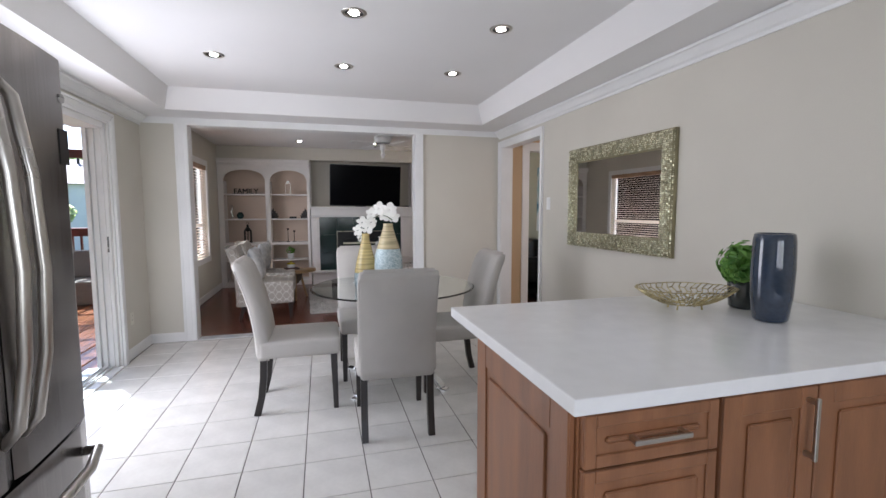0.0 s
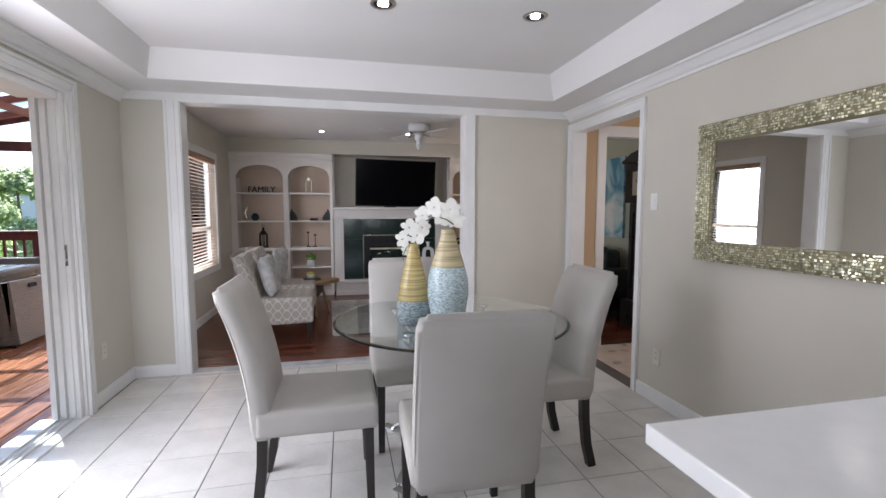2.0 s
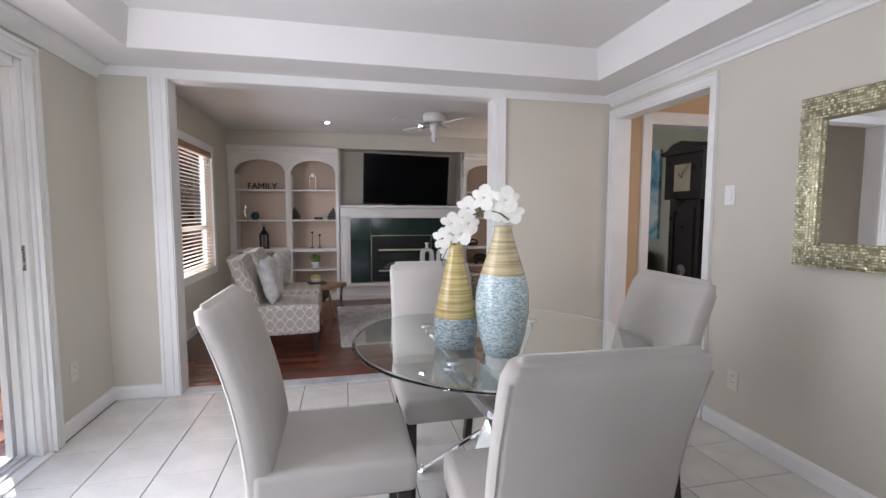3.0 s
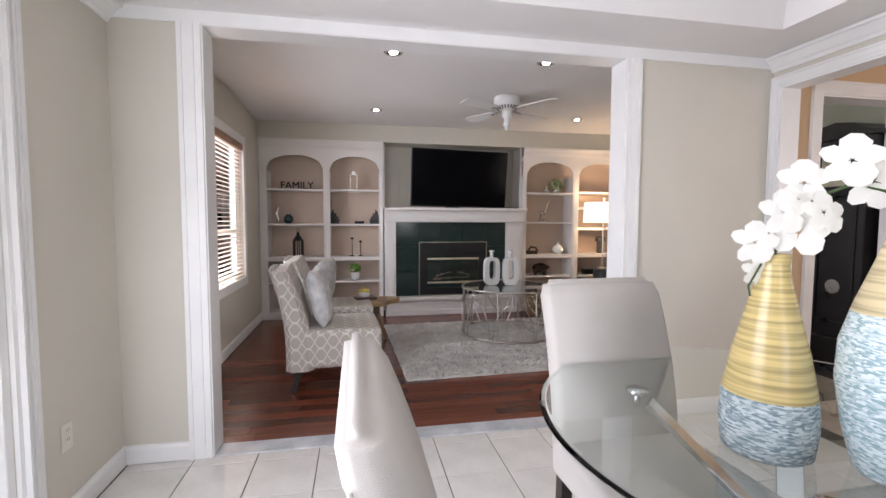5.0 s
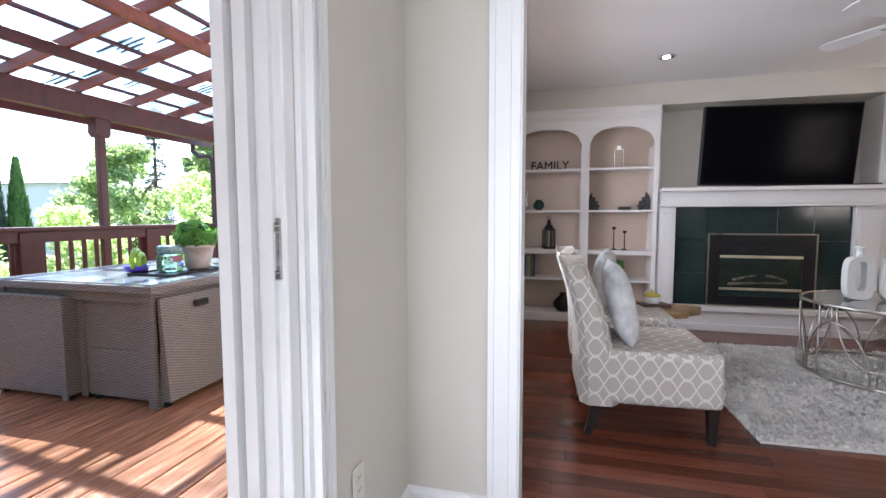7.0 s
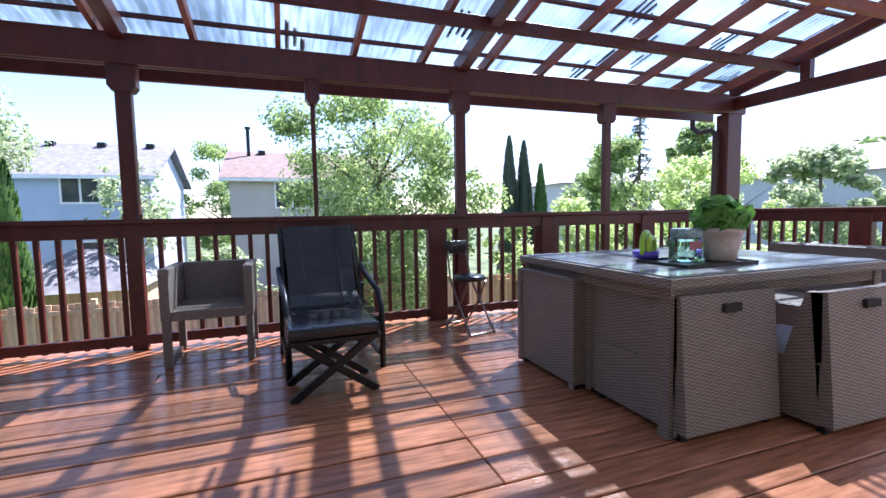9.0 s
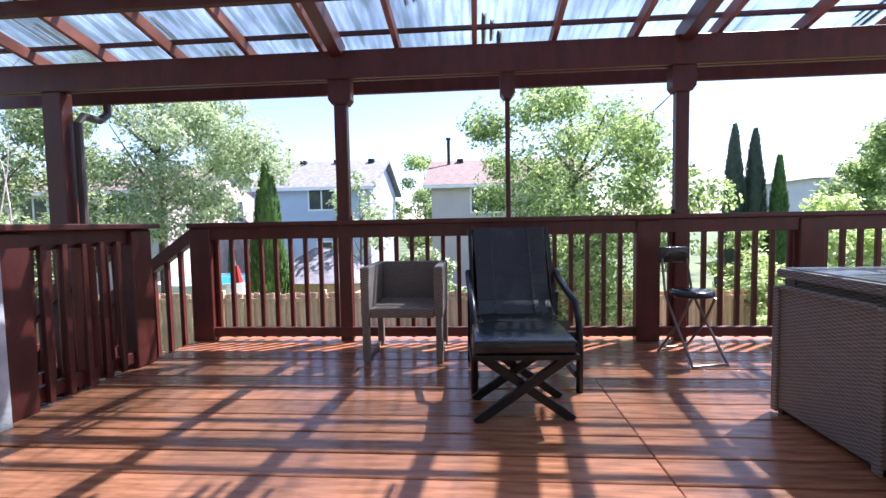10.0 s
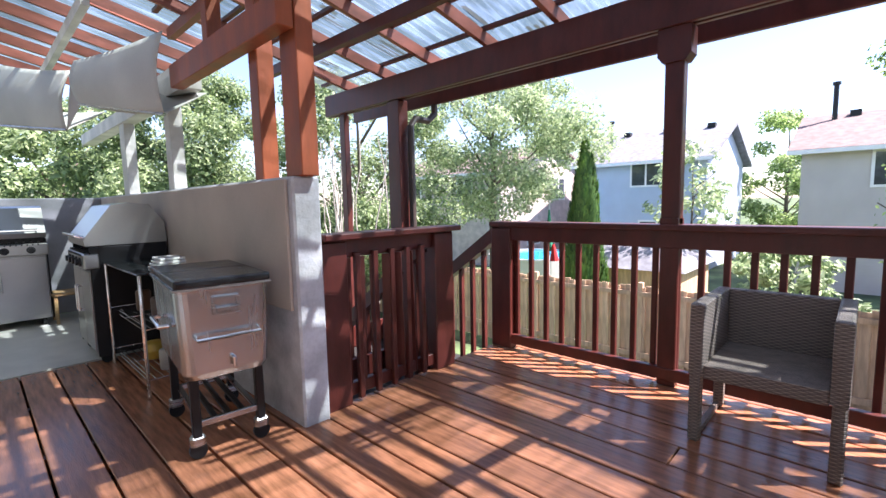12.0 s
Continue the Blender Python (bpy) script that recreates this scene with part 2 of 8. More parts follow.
def leaf_mat(name, c1, c2, trans=0.35):
    m, ns, ln, p = nodes_of(name)
    g = ns.new("ShaderNodeNewGeometry")
    r = ns.new("ShaderNodeValToRGB")
    r.color_ramp.elements[0].color, r.color_ramp.elements[1].color = (*c1, 1), (*c2, 1)
    ln.new(g.outputs["Random Per Island"], r.inputs["Fac"])
    ln.new(r.outputs["Color"], p.inputs["Base Color"])
    p.inputs["Roughness"].default_value = 0.55
    t, mx = ns.new("ShaderNodeBsdfTranslucent"), ns.new("ShaderNodeMixShader")
    hs = ns.new("ShaderNodeHueSaturation")
    hs.inputs["Value"].default_value, hs.inputs["Saturation"].default_value = 1.7, 1.1
    ln.new(r.outputs["Color"], hs.inputs["Color"])
    ln.new(hs.outputs["Color"], t.inputs["Color"])
    mx.inputs["Fac"].default_value = trans
    ln.new(p.outputs[0], mx.inputs[1])
    ln.new(t.outputs[0], mx.inputs[2])
    ln.new(mx.outputs[0], ns["Material Output"].inputs["Surface"])
    return m


M_MAPLE = leaf_mat("leaves_maple", (0.08, 0.14, 0.045), (0.38, 0.48, 0.21), 0.45)
M_OLIVE = leaf_mat("leaves_grey_green", (0.12, 0.18, 0.09), (0.44, 0.51, 0.31), 0.42)
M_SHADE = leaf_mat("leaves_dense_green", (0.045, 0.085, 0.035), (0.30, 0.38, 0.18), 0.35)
M_CEDAR = leaf_mat("leaves_cedar", (0.03, 0.09, 0.02), (0.12, 0.22, 0.05), 0.25)
M_SPRUCE = leaf_mat("leaves_spruce", (0.03, 0.055, 0.035), (0.07, 0.10, 0.07), 0.1)
M_LIME = leaf_mat("leaves_lime", (0.22, 0.34, 0.08), (0.60, 0.66, 0.38), 0.4)
M_BARK = mat("bark", (0.16, 0.13, 0.10), 0.9, var=0.2, scale=6, bump=0.6, bscale=20)


def poly_roof():
    """Translucent ribbed plastic sheet, tinted, with dirt."""
    m, ns, ln, p = nodes_of("ribbed_plastic_sheet")
    co = ns.new("ShaderNodeTexCoord")
    n = ns.new("ShaderNodeTexNoise")
    n.inputs["Scale"].default_value = 1.4
    ln.new(co.outputs["Object"], n.inputs["Vector"])
    r = ns.new("ShaderNodeValToRGB")
    r.color_ramp.elements[0].position, r.color_ramp.elements[1].position = 0.35, 0.62
    r.color_ramp.elements[0].color, r.color_ramp.elements[1].color = (0.34, 0.43, 0.45, 1), (0.66, 0.78, 0.82, 1)
    ln.new(n.outputs["Fac"], r.inputs["Fac"])
    # rows of grime lying in the ribs, thicker under the trees at the grill end
    mp = ns.new("ShaderNodeMapping")
    mp.inputs["Scale"].default_value = (2.2, 15.0, 1.0)
    ln.new(co.outputs["Object"], mp.inputs["Vector"])
    n2 = ns.new("ShaderNodeTexNoise")
    n2.inputs["Scale"].default_value, n2.inputs["Detail"].default_value = 1.0, 4
    ln.new(mp.outputs[0], n2.inputs["Vector"])
    sep = ns.new("ShaderNodeSeparateXYZ")
    ln.new(co.outputs["Object"], sep.inputs[0])
    far = ns.new("ShaderNodeMapRange")
    far.inputs["From Min"].default_value, far.inputs["From Max"].default_value = 1.0, 6.5
    far.inputs["To Min"].default_value, far.inputs["To Max"].default_value = -0.13, 0.10
    ln.new(sep.outputs["Y"], far.inputs["Value"])
    add = ns.new("ShaderNodeMath")
    ln.new(n2.outputs["Fac"], add.inputs[0])
    ln.new(far.outputs[0], add.inputs[1])
    grime = ns.new("ShaderNodeValToRGB")
    grime.color_ramp.elements[0].position, grime.color_ramp.elements[1].position = 0.34, 0.54
    grime.color_ramp.elements[0].color, grime.color_ramp.elements[1].color = (0.50, 0.53, 0.47, 1), (1, 1, 1, 1)
    ln.new(add.outputs[0], grime.inputs["Fac"])
    dirt = ns.new("ShaderNodeMix")
    dirt.data_type, dirt.blend_type = "RGBA", "MULTIPLY"
    dirt.inputs["Factor"].default_value = 1.0
    ln.new(r.outputs["Color"], dirt.inputs["A"])
    ln.new(grime.outputs["Color"], dirt.inputs["B"])
    t, mx, tl, m2 = ns.new("ShaderNodeBsdfTransparent"), ns.new("ShaderNodeMixShader"), ns.new("ShaderNodeBsdfTranslucent"), ns.new("ShaderNodeMixShader")
    ln.new(dirt.outputs["Result"], t.inputs["Color"])
    ln.new(dirt.outputs["Result"], tl.inputs["Color"])
    mx.inputs["Fac"].default_value = 0.14
    ln.new(t.outputs[0], mx.inputs[1])
    ln.new(tl.outputs[0], mx.inputs[2])
    p.inputs["Base Color"].default_value = (0.6, 0.7, 0.7, 1)
    p.inputs["Roughness"].default_value = 0.2
    m2.inputs["Fac"].default_value = 0.12
    ln.new(mx.outputs[0], m2.inputs[1])
    ln.new(p.outputs[0], m2.inputs[2])
    ln.new(m2.outputs[0], ns["Material Output"].inputs["Surface"])
    return m


M_POLY = poly_roof()

# ---- the house shell ----
XL, XR, YS, YW, YB, ZC, ZS = -1.25, 2.48, -2.4, 5.10, 8.76, 2.42, 2.24
FX = 3.92


def wall(name, bxs, material, label):
    bm = NB()
    for b in bxs:
        box(bm, *b)
    return solid(name, bm, material, label, kind="structure")


T = 0.15
SY0, SY1, SZ = 2.42, 4.395, 2.04
WY0, WY1, WZ0, WZ1 = 6.15, 7.62, 0.63, 2.0
wall("wall_west", [(XL - T, YS - T, 0, XL, SY0, ZC + 0.1), (XL - T, SY0, SZ, XL, SY1, ZC + 0.1), (XL - T, SY1, 0, XL, WY0, ZC + 0.1), (XL - T, WY0, 0, XL, WY1, WZ0), (XL - T, WY0, WZ1, XL, WY1, ZC + 0.1), (XL - T, WY1, 0, XL, YB + T, ZC + 0.1)], M_WALL, "smooth beige painted interior wall with a sliding door opening")
wall("wall_outside_west", [(XL - T - 0.04, YS - 3.5, -2.3, XL - T, SY0, 2.9), (XL - T - 0.04, SY0, SZ, XL - T, SY1, 2.9), (XL - T - 0.04, SY1 + 0.07, -2.3, XL - T, WY0, 2.9), (XL - T - 0.04, WY0, -2.3, XL - T, WY1, WZ0), (XL - T - 0.04, WY0, WZ1, XL - T, WY1, 2.9), (XL - T - 0.04, WY1, -2.3, XL - T, 12, 2.9), (XL - T - 0.04, SY0, -2.3, XL - T, SY1, -0.06)], M_WALL, "plain light outside wall of the house")
OX0, OX1, OZ = -0.838, 1.465, 2.185
HX0, HX1 = 2.86, 3.62
wall("wall_family_opening", [(XL, YW, 0, OX0, YW + T, ZC + 0.1), (OX0, YW, OZ, OX1, YW + T, ZC + 0.1), (OX1, YW, 0, XR + 0.13, YW + T, ZC + 0.1)], M_WALL, "beige painted wall with a wide cased opening")
DY0, DY1, DZT = 4.06, 5.035, 2.06
wall("wall_east", [(XR, YS - T, 0, XR + 0.13, DY0, ZC + 0.1), (XR, DY0, DZT, XR + 0.13, DY1, ZC + 0.1), (XR, DY1, 0, XR + 0.13, YW - 0.003, ZC + 0.1)], M_WALL, "beige painted wall carrying a framed mirror")
# the opening in this unseen wall is invented to go with the kitchen fill
wall("wall_south", [(XL, YS - T, 0, 0.0 - 0.6, YS, ZC + 0.1), (1.8, YS - T, 0, XR, YS, ZC + 0.1), (-0.6, YS - T, 0, 1.8, YS, 0.8), (-0.6, YS - T, 2.1, 1.8, YS, ZC + 0.1)], M_WALL, "plain beige wall behind the kitchen with an invented opening")
wall("wall_fireplace", [(XL, YB, 0, FX + T, YB + T, ZC + 0.1)], M_WALL, "beige back wall of the family room")
wall("wall_family_east", [(FX, YW + T, 0, FX + T, YB, ZC + 0.1)], M_WALLG, "muted green painted wall of the family room")
wall("wall_hall_north", [(XR + 0.13, YW, 0, HX0, YW + T, ZC + 0.1), (HX0, YW, 2.05, HX1, YW + T, ZC + 0.1), (HX1, YW, 0, 5.2, YW + T, ZC + 0.1)], M_WALLW, "warm peach painted hall wall with a cased doorway")
wall("wall_hall_close", [(5.2, 2.6, 0, 5.35, YW + T, ZC + 0.1), (XR + 0.13, 2.45, 0, 5.35, 2.6, ZC + 0.1)], M_WALLW, "warm peach painted hall wall")

bm = NB()
box(bm, XL, YS, ZC, XR + 0.13, YW, ZC + 0.1)
TX0, TX1, TY0, TY1 = -0.91, 2.12, -1.6, 4.72
tray_rings = []
for x0, x1, y0, y1, z in ((XL, XR, YS, YW, ZS), (TX0, TX1, TY0, TY1, ZS), (TX0 + 0.07, TX1 - 0.09, TY0 + 0.1, TY1 - 0.115, ZC + 0.004), (XL, XR, YS, YW, ZC + 0.004)):
    tray_rings.append([bm.verts.new(p) for p in ((x0, y0, z), (x1, y0, z), (x1, y1, z), (x0, y1, z))])
for k in range(4):
    a, b = tray_rings[k], tray_rings[(k + 1) % 4]
    for q in range(4):
        bm.faces.new((a[q], b[q], b[(q + 1) % 4], a[(q + 1) % 4]))
solid("ceiling_kitchen", bm, M_CEIL, "white tray ceiling with a dropped border", kind="structure")
bm = NB()
box(bm, XL, YW + T, ZC, FX, YB, ZC + 0.1)
solid("ceiling_family", bm, M_CEIL, "flat white painted ceiling", kind="structure")
bm = NB()
box(bm, XR + 0.13, 2.6, ZC, 5.2, YW, ZC + 0.1)
solid("ceiling_hall", bm, M_CEIL, "flat white hall ceiling", kind="structure")
bm = NB()
box(bm, XL - 0.5, YS - 0.5, 2.56, 5.6, 12, 2.9)
solid("roof_slab", bm, M_WALL, "plain house roof slab", kind="structure")


def sweep_profile(bm, prof, a, b, out):
    """A moulding profile of (out, z) rows drawn from a to b along a wall; out is the way into the room."""
    a, b, out = Vector(a), Vector(b), Vector(out)
    ra = [bm.verts.new(a + out * q + Vector((0, 0, z))) for q, z in prof]
    rb = [bm.verts.new(b + out * q + Vector((0, 0, z))) for q, z in prof]
    n = len(prof)
    for k in range(n):
        bm.faces.new((ra[k], ra[(k + 1) % n], rb[(k + 1) % n], rb[k]))
    bm.faces.new(ra[::-1])
    bm.faces.new(rb)


CROWN = [(0, -0.085), (0.012, -0.085), (0.016, -0.07), (0.03, -0.06), (0.045, -0.04), (0.062, -0.022), (0.075, -0.018), (0.078, -0.004), (0, -0.004)]
BASEP = [(0, 0.003), (0.014, 0.003), (0.014, 0.075), (0.009, 0.092), (0, 0.097)]
bm = NB()
sweep_profile(bm, CROWN, (XL, YS, ZS), (XL, YW, ZS), (1, 0, 0))
sweep_profile(bm, CROWN, (XR, YS, ZS), (XR, YW, ZS), (-1, 0, 0))
solid("crown_moulding", bm, M_TRIM, "white stepped crown moulding", kind="structure")
bm = NB()
for a, b, o in (((XL, SY1 + 0.09, 0), (XL, YW, 0), (1, 0, 0)), ((XL, YW, 0), (OX0 - 0.107, YW, 0), (0, -1, 0)), ((OX1 + 0.087, YW, 0), (XR, YW, 0), (0, -1, 0)), ((XR, YS, 0), (XR, DY0 - 0.062, 0), (-1, 0, 0)), ((XL, YS, 0), (XL, SY0 - 0.15, 0), (1, 0, 0)),
                ((XL, YW + T, 0), (XL, 8.42, 0), (1, 0, 0)), ((FX, YW + T, 0), (FX, 8.42, 0), (-1, 0, 0)), ((XR + 0.13, YW, 0), (HX0 - 0.1, YW, 0), (0, -1, 0)), ((HX1 + 0.1, YW, 0), (5.2, YW, 0), (0, -1, 0))):
    sweep_profile(bm, BASEP, a, b, o)
solid("baseboard", bm, M_TRIM, "white painted baseboard with a rounded top", kind="structure")


def casing_on_x(bm, x, s, y0, y1, z1, w, d=0.018):
    """A stepped door casing on a wall x = const, s: the way it stands out; round y0..y1 up to z1."""
    for k, (a, b, t) in enumerate(((0, 0.25, d * 0.6), (0.25, 0.8, d * 0.85), (0.8, 1.0, d * 1.3))):
        t *= s
        lo, hi = min(x, x + t), max(x, x + t)
        box(bm, lo, y0 - w * b, 0.003, hi, y0 - w * a, z1 + w * b)
        box(bm, lo, y1 + w * a, 0.003, hi, y1 + w * b, z1 + w * b)
        box(bm, lo, y0 - w * a, z1 + w * a, hi, y1 + w * a, z1 + w * b)


def casing_on_y(bm, y, s, x0, x1, z1, w, d=0.018):
    for k, (a, b, t) in enumerate(((0, 0.3, d * 0.7), (0.3, 0.8, d * 0.95), (0.8, 1.0, d * 1.3))):
        t *= s
        lo, hi = min(y, y + t), max(y, y + t)
        box(bm, x0 - w * b, lo, 0.003, x0 - w * a, hi, z1 + w * b)
        box(bm, x1 + w * a, lo, 0.003, x1 + w * b, hi, z1 + w * b)
        box(bm, x0 - w * a, lo, z1 + w * a, x1 + w * a, hi, z1 + w * b)


bm = NB()
FRIEZE = 2.178
for k, (a, b, t) in enumerate(((0, 0.3, 0.014), (0.3, 0.8, 0.019), (0.8, 1.0, 0.026))):
    box(bm, OX0 - 0.105 * b, YW - t, 0.003, OX0 - 0.105 * a, YW, FRIEZE)
    box(bm, OX1 + 0.085 * a, YW - t, 0.003, OX1 + 0.085 * b, YW, FRIEZE)
box(bm, XL, YW - 0.008, FRIEZE, XR, YW, ZS + 0.002)
casing_on_y(bm, YW + T, 1, OX0, OX1, OZ, 0.10, 0.018)
box(bm, OX0 - 0.012, YW - 0.002, 0.003, OX0 + 0.006, YW + T + 0.002, OZ)
box(bm, OX1 - 0.006, YW - 0.002, 0.003, OX1 + 0.012, YW + T + 0.002, OZ)
box(bm, OX0 + 0.006, YW - 0.0025, OZ - 0.012, OX1 - 0.006, YW + T + 0.002, OZ + 0.004)
solid("trim_family_opening", bm, M_TRIM, "wide white painted casing round the opening", kind="structure")
bm = NB()
casing_on_x(bm, XR, -1, DY0, DY1, DZT, 0.06)
casing_on_x(bm, XR + 0.13, 1, DY0, DY1, DZT, 0.085)
box(bm, XR - 0.002, DY0 - 0.01, 0.003, XR + 0.132, DY0 + 0.008, DZT)
box(bm, XR - 0.002, DY1 - 0.008, 0.003, XR + 0.132, DY1 + 0.01, DZT)
box(bm, XR - 0.002, DY0 + 0.008, DZT - 0.012, XR + 0.132, DY1 - 0.008, DZT + 0.006)
solid("trim_hall_door", bm, M_TRIM, "white painted casing of the hall doorway", kind="structure")
bm = NB()
casing_on_y(bm, YW, -1, HX0, HX1, 2.05, 0.085)
casing_on_y(bm, YW + T, 1, HX0, HX1, 2.05, 0.085)
box(bm, HX0 - 0.01, YW - 0.002, 0.003, HX0 + 0.008, YW + T + 0.002, 2.05)
box(bm, HX1 - 0.008, YW - 0.002, 0.003, HX1 + 0.01, YW + T + 0.002, 2.05)
box(bm, HX0 + 0.008, YW - 0.002, 2.038, HX1 - 0.008, YW + T + 0.002, 2.056)
solid("trim_hall_inner", bm, M_TRIM, "white painted casing of the inner doorway", kind="structure")

# sliding door
bm = NB()
casing_on_x(bm, XL, 1, SY0, SY1, SZ, 0.085, 0.024)
for k in range(3):
    box(bm, XL, SY1 + 0.02 + 0.034 * k, 0.003, XL + 0.034 - 0.004 * k, SY1 + 0.032 + 0.034 * k, SZ + 0.02 + 0.034 * k)
solid("trim_sliding_door", bm, M_TRIM, "white ribbed casing round the sliding door", kind="structure")
slider = thing("sliding_door", "white vinyl sliding patio door standing partly open", "sliding door", (0, 0, 0))
bm = NB()
for y0, y1 in ((SY0, SY0 + 0.05), (SY1 - 0.04, SY1)):
    box(bm, XL - T, y0, 0.01, XL - 0.002, y1, SZ, 0.003)
for k in range(3):
    box(bm, XL - 0.145 + 0.045 * k, SY1 - 0.07 + 0.008 * k, 0.03, XL - 0.115 + 0.045 * k, SY1 - 0.04, SZ - 0.05)
box(bm, XL - T - 0.06, SY0 + 0.05, SZ - 0.05, XL - 0.002, SY1 - 0.05, SZ, 0.003)
part("frame", bm, M_TRIM, slider)
bm = NB()
box(bm, XL - T - 0.10, SY0, -0.02, XL + 0.03, SY1, 0.012, 0.003)
for x in (-0.05, -0.09, -0.13):
    box(bm, XL + x, SY0 + 0.05, 0.012, XL + x + 0.008, SY1 - 0.05, 0.026)
part("sill", bm, M_TRIM, slider, "white door sill with metal tracks")


def sash(x, y0, y1, name):
    bm = NB()
    box(bm, x - 0.018, y0, 0.03, x + 0.018, y0 + 0.075, SZ - 0.052, 0.003)
    box(bm, x - 0.018, y1 - 0.075, 0.03, x + 0.018, y1, SZ - 0.052, 0.003)
    box(bm, x - 0.018, y0 + 0.075, 0.03, x + 0.018, y1 - 0.075, 0.14, 0.003)
    box(bm, x - 0.018, y0 + 0.075, SZ - 0.14, x + 0.018, y1 - 0.075, SZ - 0.052, 0.003)
    s = part(name, bm, M_TRIM, slider)
    bm = NB()
    box(bm, x - 0.006, y0 + 0.075, 0.14, x + 0.006, y1 - 0.075, SZ - 0.14)
    g = part("pane", bm, M_PANE, s, "clear door glass")
    g.visible_shadow = False
    bm = NB()
    for k in range(70):
        z = 0.16 + k * 0.0245
        box(bm, x + 0.008, y0 + 0.08, z, x + 0.010, y1 - 0.08, z + 0.012)
    part("blind", bm, M_TRIM, s, "thin white slats over the door glass")
    return s


moving = sash(XL - 0.045, 2.80, 3.71, "moving_sash")
sash(XL - 0.095, 2.44, 3.36, "fixed_sash")
bm = NB()
tube(bm, [(XL - 0.025, 3.675, 0.98), (XL + 0.03, 3.675, 0.99), (XL + 0.035, 3.675, 1.06), (XL + 0.03, 3.675, 1.16), (XL - 0.025, 3.675, 1.17)], 0.009)
part("handle", bm, M_STEEL, moving, "curved metal pull handle")
bm = NB()
box(bm, XL - 0.042, SY1 - 0.046, 0.99, XL - 0.014, SY1 - 0.038, 1.12, 0.002)
box(bm, XL - 0.036, SY1 - 0.05, 0.99, XL - 0.02, SY1 - 0.044, 1.01)
box(bm, XL - 0.036, SY1 - 0.05, 1.09, XL - 0.02, SY1 - 0.044, 1.11)
part("latch_plate", bm, M_STEEL, slider, "worn metal strike plate")

# family room window with a wooden blind
win = thing("window_1", "white framed window behind a wooden slat blind", "window")
bm = NB()
m90 = Matrix(((0, 1, 0, 0), (1, 0, 0, 0), (0, 0, 1, 0), (0, 0, 0, 1)))
frame_ring(bm, WY0 - 0.075, WZ0 - 0.075, WY1 + 0.075, WZ1 + 0.075, 0.08, XL, XL + 0.02, m90)
frame_ring(bm, WY0, WZ0, WY1, WZ1, 0.045, XL - 0.12, XL - 0.06, m90)
box(bm, XL - 0.115, WY0 + 0.045, 1.08, XL - 0.065, WY1 - 0.045, 1.13)
part("window_frame", bm, M_TRIM, win)
bm = NB()
box(bm, XL - 0.095, WY0 + 0.045, WZ0 + 0.045, XL - 0.089, WY1 - 0.045, WZ1 - 0.045)
part("pane", bm, M_PANE, win, "clear window glass").visible_shadow = False
# sunlight on the wooden slats is put into this pale, translucent colour
M_BLINDSLAT = leaf_mat("blind_slat_sunlit", (0.66, 0.58, 0.52), (0.74, 0.67, 0.62), 0.45)
M_SLAT = mat("blind_wood", (0.45, 0.27, 0.16), 0.45, var=0.15, scale=5, stretch=(8, 1, 8), island=0.15)
blind = thing("window_blind", "slat blind coloured pale for sunlight under a reddish brown wooden headrail", "blind")
bm = NB()
for k in range(33):
    z = WZ0 + 0.03 + k * 0.0395
    box(bm, -0.015, WY0 + 0.012, -0.0012, 0.015, WY1 - 0.012, 0.0012, 0, pose(XL - 0.02, 0, z, 0, 6, 0))
part("slats", bm, M_BLINDSLAT, blind, "wooden slats coloured pale as if sunlit")
bm = NB()
box(bm, XL - 0.05, WY0 + 0.004, WZ1 - 0.07, XL + 0.012, WY1 - 0.004, WZ1 - 0.004, 0.003)
part("headrail", bm, M_SLAT, blind)
for y in (WY0 + 0.15, WY1 - 0.15):
    bm = NB()
    box(bm, XL + 0.004, y - 0.001, WZ0 + 0.03, XL + 0.006, y + 0.001, WZ1 - 0.07)
    part("cord", bm, M_SLAT, blind)

# floors: what lies under the pieces
bm = NB()
box(bm, XL, YS, -0.2, XR + 0.13, YW, -0.004)
floor = solid("floor", bm, M_GROUT, "white glazed floor tiles with dark grout", kind="structure")
bm = NB()
box(bm, XR + 0.13, 2.6, -0.2, 5.2, YW, -0.001)
solid("floor_hall", bm, M_HALLTILE, "polished pale stone hall floor", kind="structure")
bm = NB()
box(bm, XL, YW, -0.2, FX, YB, -0.012)
floor2 = solid("floor_family", bm, M_PLANKBASE, "polished reddish cherry plank floor", kind="structure")
bm = NB()
box(bm, OX0 - 0.0, YW, -0.01, OX1, YW + 0.13, 0.006, 0.003)
solid("threshold", bm, M_MARBLE, "grey veined marble threshold", kind="structure")


def piece_mesh(name, w, l, h, bevel, material):
    bm = NB()
    box(bm, -w / 2, -l / 2, -h, w / 2, l / 2, 0, bevel)
    return mesh_from(bm, name, material)


def piece(name, me, parent, at, turn=0.0):
    ob = new(name, me)
    ob.parent = parent
    ob.matrix_basis = pose(*at, 0, 0, turn)
    return ob


